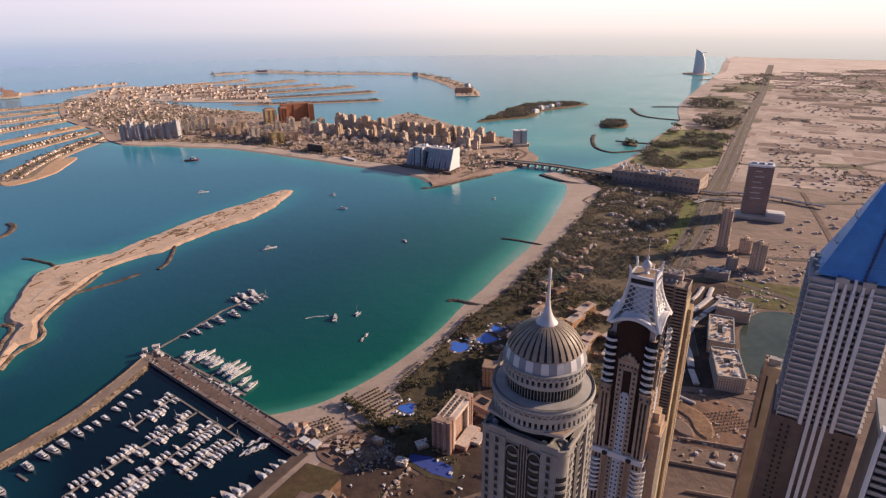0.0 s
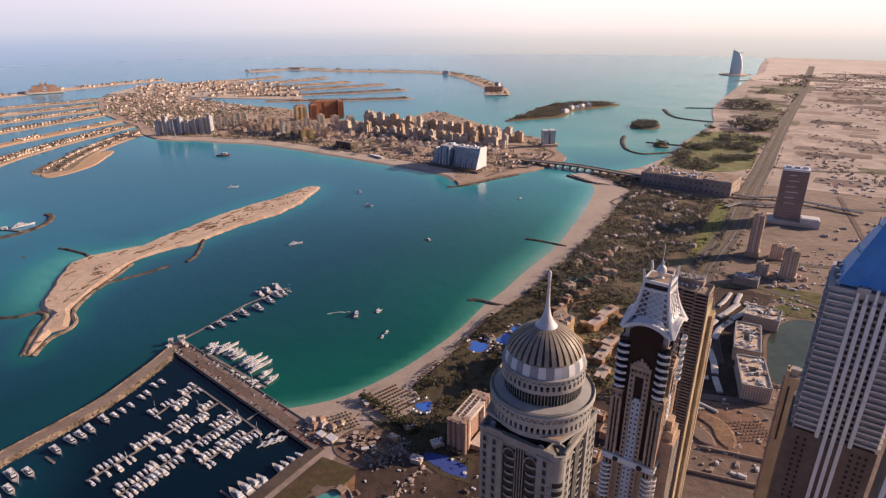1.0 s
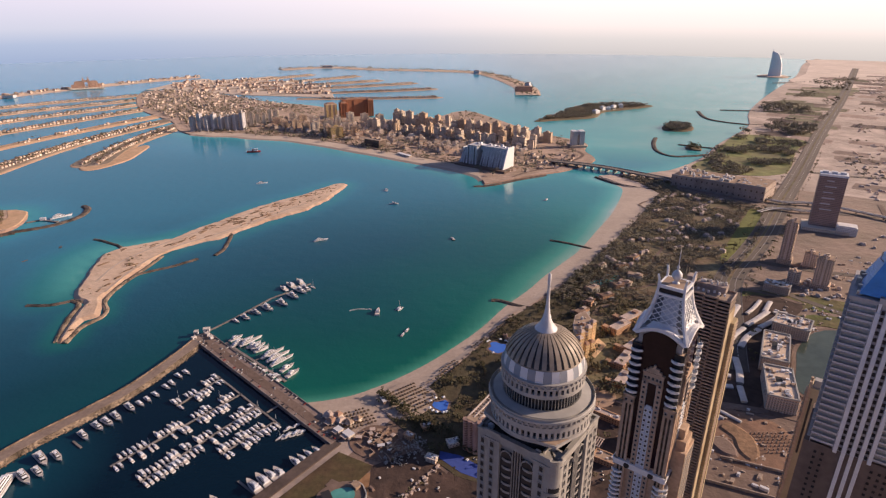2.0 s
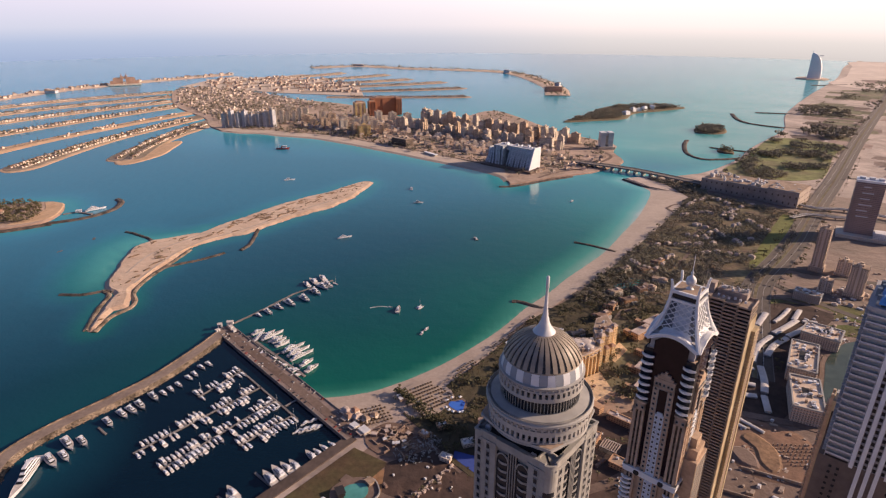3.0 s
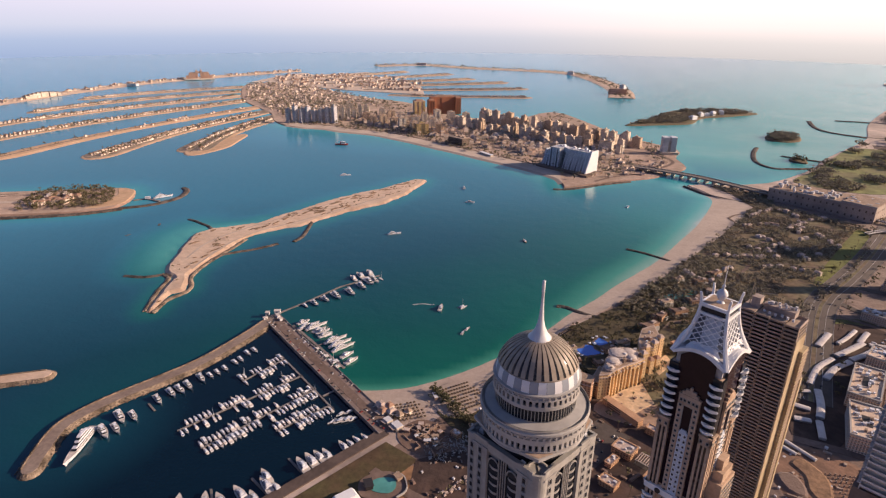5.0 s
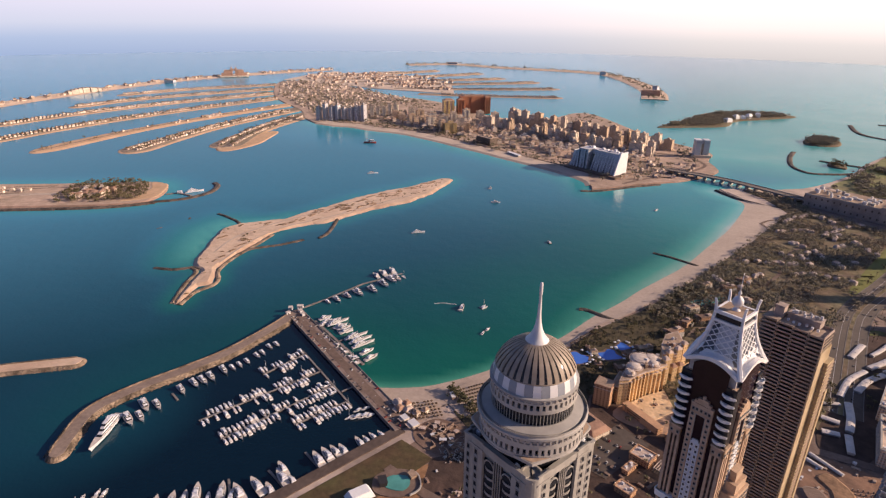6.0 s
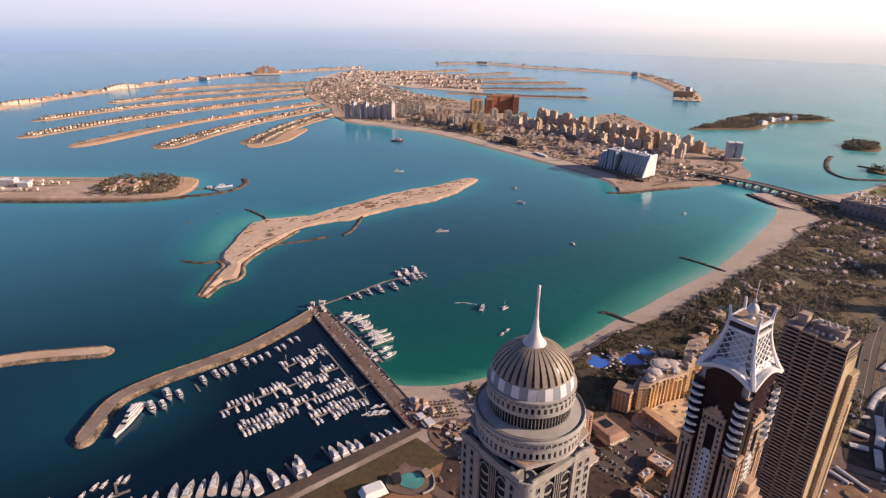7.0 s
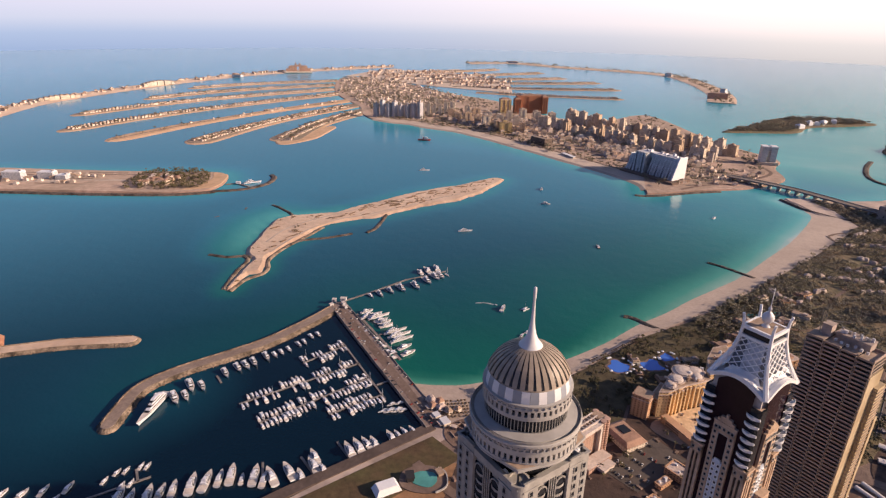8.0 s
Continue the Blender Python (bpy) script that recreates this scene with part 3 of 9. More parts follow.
for root, bend, tip, width in FRONDS:
    root = tuple(Vector(root) + (Vector(root) - Vector(bend)).normalized() * 80)
    line = spline([root, ((root[0] + 2 * bend[0]) / 3, (root[1] + 2 * bend[1]) / 3), ((tip[0] + 2 * bend[0]) / 3, (tip[1] + 2 * bend[1]) / 3), tip], 14)
    n, left, right = len(line), [], []
    for i in range(n):
        q = i / (n - 1)
        w = width / 2 * (1.0 + 0.12 * math.sin(9 * q) + (0.9 if width > 50 else 0.3) * max(0, q - 0.6)) * (1.0 if q < 0.9 else math.sqrt(max(0.05, 1 - ((q - 0.9) / 0.1) ** 2)))
        a, b = Vector(line[max(i - 1, 0)]), Vector(line[min(i + 1, n - 1)])
        u = (b - a).normalized()
        left.append((line[i][0] - u.y * w, line[i][1] + u.x * w))
        right.append((line[i][0] + u.y * w, line[i][1] - u.x * w))
    tagged(slab("frond_ground", right + left[::-1], -1.0, 1.8, FROND_SAND if tip == (-1226, 932) else FROND_EARTH, 5.0), "planted frond of the palm-shaped land", "ground", "palm fronds", "structure")
    skirt = [(x + 5, y - 2) for x, y in right] + [(x + 2, y - 2) for x, y in left[::-1]]
    tagged(slab("frond_beach", offset(skirt if area(skirt) > 0 else skirt[::-1], -7), -1.2, 0.9, FROND_SAND, 5.0), "orange sand beach along the water of a frond", "beach", "frond beaches", "structure")
slab("frond_spit", spline([(-890, 1180), (-893, 1140), (-874, 1098), (-846, 1086), (-824, 1112), (-812, 1186), (-826, 1250), (-850, 1330), (-880, 1330)], 10, True), -1.2, 1.3, FROND_SAND, 6, "broad orange sand spit at the tip of a frond", "beach")
for ctrl in (CRESCENT_WEST, CRESCENT_EAST):
    tagged(part("crescent_ground", sweep(spline(ctrl, 40), [(-60, -2), (-45, 2.0), (40, 2.0), (55, -2)], 1.0), ISLE), "outer crescent of sand and rock round the palm-shaped land", "ground", "", "structure")


# ---------------------------------------------------------------- tower parts
BRONZE_GLASS = glass_like("bronze_glass", (0.05, 0.038, 0.032), 0.16)
SHADE_GLASS = glass_like("grey_glazing", (0.38, 0.40, 0.40), 0.35)
DOME_GLASS = glass_like("brown_dome_glass", (0.030, 0.026, 0.022), 0.14)
BROWN_STONE = material("brown_stone", (0.53, 0.395, 0.295), 0.8, vary=0.16, grain=0.6, patch=0.1, second=(0.44, 0.32, 0.235), bump=0.12)
RAW_CONCRETE = material("raw_concrete", (0.40, 0.315, 0.255), 0.9, vary=0.2, grain=0.5, patch=0.06, second=(0.32, 0.25, 0.20), bump=0.2)
PINK_CONCRETE = material("pale_site_concrete", (0.40, 0.33, 0.29), 0.9, vary=0.18, grain=0.5, patch=0.08, second=(0.32, 0.26, 0.23), bump=0.2)
GREY_CONCRETE = material("grey_concrete", (0.47, 0.455, 0.46), 0.85, vary=0.15, grain=0.5, patch=0.07, second=(0.39, 0.375, 0.38), bump=0.15)
BROWN_CONCRETE = material("brown_concrete", (0.20, 0.155, 0.135), 0.9, vary=0.18, grain=0.4, patch=0.06, bump=0.15)
PALE_BLUE = material("pale_blue_panel", (0.60, 0.68, 0.80), 0.35, vary=0.08, grain=0.7, patch=0.15, bump=0.04)
ROOF_TAN = material("tan_roof", (0.42, 0.31, 0.23), 0.9, vary=0.2, grain=0.5, patch=0.1, bump=0.2)
BLUE_ROOF = material("bright_blue_roof_sheet", (0.10, 0.32, 0.70), 0.35, vary=0.12, grain=0.3, patch=0.12, second=(0.10, 0.33, 0.72), bump=0.05)
INNER = material("grey_blue_louvre", (0.60, 0.66, 0.74), 0.5, vary=0.25, grain=1.2, patch=0.3, bump=0.2)
SCREEN = material("dark_louvre_screen", (0.16, 0.18, 0.22), 0.4, vary=0.3, grain=1.2, patch=0.3, bump=0.2)
YELLOW_STONE = material("yellow_render", (0.48, 0.40, 0.27), 0.85, vary=0.12, grain=0.4, patch=0.05, second=(0.33, 0.25, 0.15), bump=0.15)


def two_tone(name, geo_a, mat_a, geo_b, mat_b):
    """One mesh of two materials."""
    g = Geo().add(geo_a.v, geo_a.f).add(geo_b.v, geo_b.f)
    me = g.mesh(name, mat_a)
    me.materials.append(mat_b)
    me.polygons.foreach_set("material_index", [0] * len(geo_a.f) + [1] * len(geo_b.f))
    return me


def window_mesh(name, w, h, frame_mat, glass_mat, proud=0.10, bar=0.12, sill=True):
    """A framed window in the plane y = 0, facing -y, its base at z = 0."""
    f = Geo()
    for x in (-w / 2 - bar / 2, w / 2 + bar / 2):
        f.box(x, -proud / 2, 0, bar, proud, h)
    f.box(0, -proud / 2, h, w + 2 * bar, proud, h + bar)
    f.box(0, -proud * (0.8 if sill else 0.5), -bar, w + 2 * bar, proud * (1.6 if sill else 1.0), 0)
    return two_tone(name, f, frame_mat, Geo().box(0, -0.02, 0.01, w, 0.04, h - 0.01), glass_mat)


def put(name, me, parent, x, y, z, yaw=0.0, label=""):
    ob = new(name, me)
    ob.parent = parent
    ob.matrix_basis = pose(x, y, z, 0, 0, yaw)
    return tagged(ob, label) if label else ob


def on_face(k, u, d):
    """Local place on face k (0: -y, 1: +x, 2: +y, 3: -x), u along it and d out from the axis."""
    c, s = ((1, 0), (0, 1), (-1, 0), (0, -1))[k]
    return c * u + s * d, s * u - c * d


def round_slab(w, d, t, n=8, lip=0.0, lip_h=0.0):
    """A balcony slab w wide that bows out d towards -y, with an upstand of height lip_h."""
    arc = [(-w / 2 + w * i / n, -d * math.sin(math.pi * (0.12 + 0.76 * i / n))) for i in range(n + 1)]
    g = Geo().prism([(x, y) for x, y in arc] + [(w / 2, 0.0), (-w / 2, 0.0)], 0, t)
    if lip_h:
        m = len(arc)
        inner = [(x * 0.96, y * 0.9 + 0.02) for x, y in arc]
        vs = [(x, y, z) for z in (t - 0.02, t + lip_h) for row in (arc, inner) for x, y in row]
        fs = []
        for i in range(m - 1):
            fs += [(i, i + 1, 2 * m + i + 1, 2 * m + i), (m + i + 1, m + i, 3 * m + i, 3 * m + i + 1), (2 * m + i, 2 * m + i + 1, 3 * m + i + 1, 3 * m + i)]
        g.add(vs, fs)
    return g


# ---------------------------------------------------------------- domed tower
def dome_tower(x, y):
    t = thing("domed_tower", "tall grey-cream residential tower with a ribbed glass dome and white spire", "tower", at=(x, y, 0), yaw=-32)

    def bf(k_, u_, d_):
        return on_face(k_, u_ * 0.91, d_ * 0.91)
    body = part("body", Geo().box(0, 0, 1, 17.6, 17.6, 214.0), GREY_STONE, t)
    win = window_mesh("window", 0.86, 1.3, GREY_STONE, GLASS, 0.14)
    balcony = round_slab(2.7, 0.62, 0.3, 6, 0.10, 0.3).mesh("balcony", GREY_STONE)
    low_win, floors_top, lift = Geo(), 11, 0.7

    def pb(name, me, parent, x_, y_, z_, yaw_=0.0, label=""):
        return put(name, me, parent, x_, y_, z_ + lift, yaw_, label)
    for k in range(4):
        rot = 90 * k
        for side in (-1, 1):
            cx, cy = bf(k, side * 6.7, 10.15)
            low = 0.0
            g = Geo().box(0, 0, 1, 3.8, 1.0, 214.9 - low).box(0, -0.08, 213.0, 4.1, 1.25, 213.4).box(0, -0.5, 214.9 - low, 4.0, 0.4, 215.4 - low)
            pb("pier", g.mesh("pier", GREY_STONE), t, cx, cy, 0, rot)
            for f in range(96):
                z = 211.2 - 2.2 * f
                if z < 5:
                    break
                for u in (6.7,):
                    wx, wy = bf(k, side * u, 10.72)
                    if f < floors_top and k < 2:
                        pb("window", win, t, wx, wy, z, rot)
                    else:
                        low_win.box(wx, wy, z + lift, 0.62 if k % 2 == 0 else 0.06, 0.06 if k % 2 == 0 else 0.62, z + lift + 1.15)
            # bay of bowed balconies under a pointed arch
            bx, by = bf(k, side * 2.86, 9.7)
            for f in range(96):
                z = 208.6 - 2.2 * f
                if z < 5:
                    break
                if f < floors_top and k < 2:
                    pb("balcony", balcony, t, bx, by, z, rot)
                else:
                    low_win.box(bx, by, z + lift, *((2.7, 1.2) if k % 2 == 0 else (1.2, 2.7)), z + lift + 0.8)
            ax, ay = bf(k, side * 2.86, 9.86)
            pb("bay_glass", Geo().box(0, 0, 1, 3.1, 0.3, 211.2).mesh("bay_glass", GLASS), t, ax, ay, 0, rot, "dark glazing")
            arch = Geo()
            for i in range(9):
                a0 = math.pi * i / 8
                c0, s0 = math.cos(a0), math.sin(a0)
                arch.v += [(1.45 * c0, -0.15, 209.3 + 1.9 * s0), (1.66 * c0, -0.15, 209.4 + 2.1 * s0), (1.66 * c0, 0.15, 209.4 + 2.1 * s0), (1.45 * c0, 0.15, 209.3 + 1.9 * s0)]
            arch.f += [(4 * i + j, 4 * i + (j + 1) % 4, 4 * i + 4 + (j + 1) % 4, 4 * i + 4 + j) for i in range(8) for j in range(4)] + [(0, 3, 2, 1), (32, 33, 34, 35)]
            vx, vy = bf(k, side * 2.86, 10.1)
            pb("arch", arch.mesh("arch", GREY_STONE), t, vx, vy, 0, rot)
        fx, fy = bf(k, 0, 10.0)
        fins = Geo().box(0, 0.05, 1, 2.1, 0.5, 212.6)
        pb("centre_strip", fins.mesh("centre_strip", GLASS), t, fx, fy, 0, rot, "black glass strip")
        for u in (-1.05, -0.35, 0.35, 1.05):
            px_, py_ = bf(k, u, 10.3)
            pb("fin", Geo().box(0, 0, 1, 0.16, 0.3, 213.2).mesh("fin", GREY_STONE), t, px_, py_, 0, rot)
        hx, hy = bf(k, 0, 10.1)
        pb("parapet", Geo().box(0, 0, 212.9, 8.4, 0.9, 214.7).box(0, -0.1, 214.7, 8.6, 1.1, 215.0).mesh("parapet", GREY_STONE), t, hx, hy, 0, rot)
        # rounded corner with curved balcony bands
        kx, ky = bf(k, 9.3, 9.3)
        if k == 0:
            kx, ky = 7.7, -7.7
            pb("corner_turret", Geo().lathe([(2.0, 1), (2.0, 208.6), (2.12, 208.7), (2.12, 214.2), (2.3, 214.3), (2.3, 214.9), (1.85, 214.95), (1.8, 214.5)], 24).mesh("corner_turret", GREY_STONE), t, kx, ky, 0, rot)
            band = Geo().lathe([(1.9, 0), (2.22, 0.05), (2.22, 0.72), (1.9, 0.78)], 24, cap=False).mesh("balcony_band", GREY_STONE)
            slot = Geo().lathe([(2.02, 0), (2.04, 0.02), (2.04, 1.25), (2.02, 1.3)], 24, cap=False).mesh("window_band", GLASS)
            for f in range(floors_top + 3):
                pb("balcony_band", band, t, kx, ky, 205.6 - 2.2 * f, rot)
                pb("window_band", slot, t, kx, ky, 206.4 - 2.2 * f, rot)
        else:
            ex, ey = (1 if kx > 0 else -1), (1 if ky > 0 else -1)
            g = Geo().box(0, 0, 1, 2.6, 2.6, 212.2)
            g.box(ex * 1.12, 0, 212.2, 0.36, 2.6, 214.6).box(0, ey * 1.12, 212.2, 1.88, 0.36, 214.6)
            g.box(ex * 1.2, 0, 214.6, 0.6, 2.9, 214.9).box(-ex * 0.15, ey * 1.2, 214.6, 2.1, 0.6, 214.9)
            pb("corner_pier", g.mesh("corner_pier", GREY_STONE), t, kx, ky, 0)
            # corner floor painted near black for the shade of the recess
            pb("corner_floor", Geo().box(-ex * 0.1, -ey * 0.1, 212.2, 2.1, 2.1, 212.26).mesh("corner_floor", DARK), t, kx, ky, 0, 0, "sunken terrace floor blackened for the recess's shade")
            for f in range(10):
                if k == 3:
                    pb("window", win, t, kx, ky - 1.31, 211.2 - 2.2 * f)
                elif k == 1:
                    pb("window", win, t, kx + 1.31, ky, 211.2 - 2.2 * f, 90)
        # prow of the drum over each corner, its top tiled
        prow = put("prow", Geo().prism([(4.6, -10.0), (8.75, -9.1), (10.0, -4.6)], 218.5, 219.2).mesh("prow", CREAM), t, 0, 0, 0, rot)
        put("prow_tiles", Geo().prism([(5.4, -9.7), (8.4, -8.85), (9.7, -5.4)], 219.2, 219.26).mesh("prow_tiles", ROOF_TAN), prow, 0, 0, 0)
    part("lower_windows", low_win, GLASS, t)["kind"] = "stuff"
    part("roof_slab", Geo().prism([(-9.2, -9.2), (7.0, -9.2), (9.2, -7.0), (9.2, 9.2), (-9.2, 9.2)], 213.6, 214.4), GREY_STONE, t)
    # terrace floor painted near black for the shade below the drum
    part("terrace", Geo().prism([(-9.15, -9.15), (6.9, -9.15), (9.15, -6.9), (9.15, 9.15), (-9.15, 9.15)], 214.4, 214.5), DARK, t, "sunken roof terrace blackened for the shade under the drum")
    # open grille over the front corner terrace
    for i in range(9):
        part("grille_bar", Geo().box(5.6 + 0.36 * i, -5.6 - 0.36 * i, 215.2, 0.12, 4.6 - 0.42 * abs(i - 4) * 0.5, 215.32, 45), GREY_STONE, t)
    for bx, by in ((-8.0, -7.2), (-7.6, 7.2), (8.1, 7.6), (7.6, 8.4), (4.4, -8.3)):
        part("roof_unit", Geo().box(bx, by, 214.5, 1.3, 0.7, 215.3).box(bx, by, 215.3, 0.9, 0.5, 215.6), WHITE, t)
    # lower drum: arcade ring under a wide cornice
    # below the drum the black core paints the shadow band there
    part("drum_core", Geo().lathe([(8.6, 214.2), (8.6, 218.4), (10.15, 218.4), (10.15, 224.0)], 64), GLASS, t)
    part("drum_base", Geo().lathe([(10.1, 218.3), (10.9, 218.4), (10.9, 218.7), (10.8, 218.8), (10.8, 219.3), (10.95, 219.35), (10.95, 219.6), (10.2, 219.62)], 72, cap=False), CREAM, t)
    part("drum_band", Geo().lathe([(10.2, 221.0), (10.85, 221.0), (10.85, 221.9), (10.95, 222.0), (10.95, 222.3), (10.7, 222.4), (10.7, 223.1), (11.35, 223.5), (11.5, 223.6), (11.5, 224.1), (11.2, 224.3), (11.0, 224.3), (10.95, 223.9), (10.7, 223.9), (10.5, 224.5), (8.5, 224.8), (8.2, 224.8)], 72, cap=False), CREAM, t)
    post = Geo().box(0, 0, 219.6, 0.62, 0.6, 221.02).mesh("drum_pier", CREAM)
    dentil = Geo().box(0, 0, 222.5, 0.34, 0.6, 223.3, taper=1.25).mesh("bracket", CREAM)
    for i in range(56):
        a = 360 / 56 * i
        put("drum_pier", post, t, 10.55 * math.cos(radians(a)), 10.55 * math.sin(radians(a)), 0, a + 90)
        a += 3.2
        put("bracket", dentil, t, 11.0 * math.cos(radians(a)), 11.0 * math.sin(radians(a)), 0, a + 90)
    rail = Geo().lathe([(11.25, 224.3), (11.3, 224.75), (11.2, 224.75), (11.15, 224.3)], 72, cap=False)
    part("railing", rail, GREY_STONE, t)
    # colonnade and upper drum
    part("colonnade_core", Geo().lathe([(7.9, 224.6), (7.9, 231.0)], 64), GLASS, t)
    column = Geo().lathe([(0.085, 224.7), (0.08, 227.8)], 6, cap=False).mesh("column", GREY_STONE)
    for i in range(76):
        a = 360 / 76 * i
        put("column", column, t, 8.4 * math.cos(radians(a)), 8.4 * math.sin(radians(a)), 0)
    part("upper_base", Geo().lathe([(7.9, 227.7), (8.75, 227.7), (8.95, 227.9), (8.95, 228.7), (8.9, 228.75), (8.0, 228.8)], 72, cap=False), CREAM, t)
    part("upper_band", Geo().lathe([(8.0, 229.9), (8.9, 229.9), (8.9, 230.3), (8.7, 230.4), (8.7, 230.8), (9.0, 231.0), (9.05, 231.3), (8.6, 231.4), (8.2, 231.45)], 72, cap=False), CREAM, t)
    post2 = Geo().box(0, 0, 228.7, 0.62, 0.5, 229.95).mesh("drum_pier", CREAM)
    knob = Geo().box(0, 0, 230.35, 0.3, 0.35, 230.9, taper=1.3).mesh("bracket", CREAM)
    for i in range(46):
        a = 360 / 46 * i
        put("drum_pier", post2, t, 8.68 * math.cos(radians(a)), 8.68 * math.sin(radians(a)), 0, a + 90)
        put("bracket", knob, t, 8.85 * math.cos(radians(a + 3.9)), 8.85 * math.sin(radians(a + 3.9)), 0, a + 93.9)

    # dome: striped panels below, ribs over glass above
    def shell(a, extra=0.0):
        return (8.45 + extra) * math.cos(a), 231.2 + (8.3 + extra) * math.sin(a)
    top_a = math.acos(2.3 / 8.45)
    part("dome_glass", Geo().lathe([shell(0.30 + (top_a - 0.30) * i / 12) for i in range(13)], 64), DOME_GLASS, t, "brown reflective dome glazing", True)
    white_panel = material("white_dome_panel", (0.74, 0.75, 0.77), 0.35, vary=0.05, grain=0.5, bump=0.03)
    grey_panel = material("grey_dome_panel", (0.30, 0.33, 0.38), 0.3, vary=0.08, grain=0.5, bump=0.03)
    n = 32

    def strip(a0, a1, half, extra, steps=6):
        g, vs = Geo(), []
        for i in range(steps + 1):
            a = a0 + (a1 - a0) * i / steps
            h = half(i / steps)
            for e in (0.0, extra):
                r, z = shell(a, e)
                for s in (-1, 1):
                    vs.append((r * math.cos(s * h), r * math.sin(s * h), z))
        fs = []
        for i in range(steps):
            b = i * 4
            fs += [(b + 2, b + 3, b + 7, b + 6), (b, b + 2, b + 6, b + 4), (b + 3, b + 1, b + 5, b + 7)]
        fs += [(0, 1, 3, 2), (steps * 4 + 2, steps * 4 + 3, steps * 4 + 1, steps * 4)]
        return g.add(vs, fs)
    step_a = 2 * math.pi / n
    panels = [strip(0.0, 0.34, lambda q: step_a * 0.488, 0.12).mesh("dome_panel", m_) for m_ in (white_panel, grey_panel)]
    rib_mat = material("tan_rib", (0.33, 0.275, 0.22), 0.5, vary=0.2, grain=0.6, bump=0.05, per_object=0.18)
    rib = strip(0.34, top_a, lambda q: step_a * (0.29 + 0.13 * q), 0.16, 9).mesh("rib", rib_mat)
    for i in range(n):
        put("dome_panel", panels[i % 2], t, 0, 0, 0, 360 / n * i)
        put("rib", rib, t, 0, 0, 0, 360 / n * (i + 0.5))
    part("dome_ring", Geo().lathe([(8.1, 233.9), (8.18, 234.0), (8.05, 234.2)], 64, cap=False), rib_mat, t)
    part("spire", Geo().lathe([(2.75, 238.5), (2.7, 239.0), (2.2, 239.5), (1.5, 240.4), (0.95, 241.6), (0.62, 243.0), (0.42, 244.6), (0.32, 247.0), (0.25, 249.2), (0.33, 249.3), (0.33, 251.6), (0.12, 251.9)], 20), PALE, t, "white tapering steel spire", True)
    return t


dome_tower(21.6, 108.7)


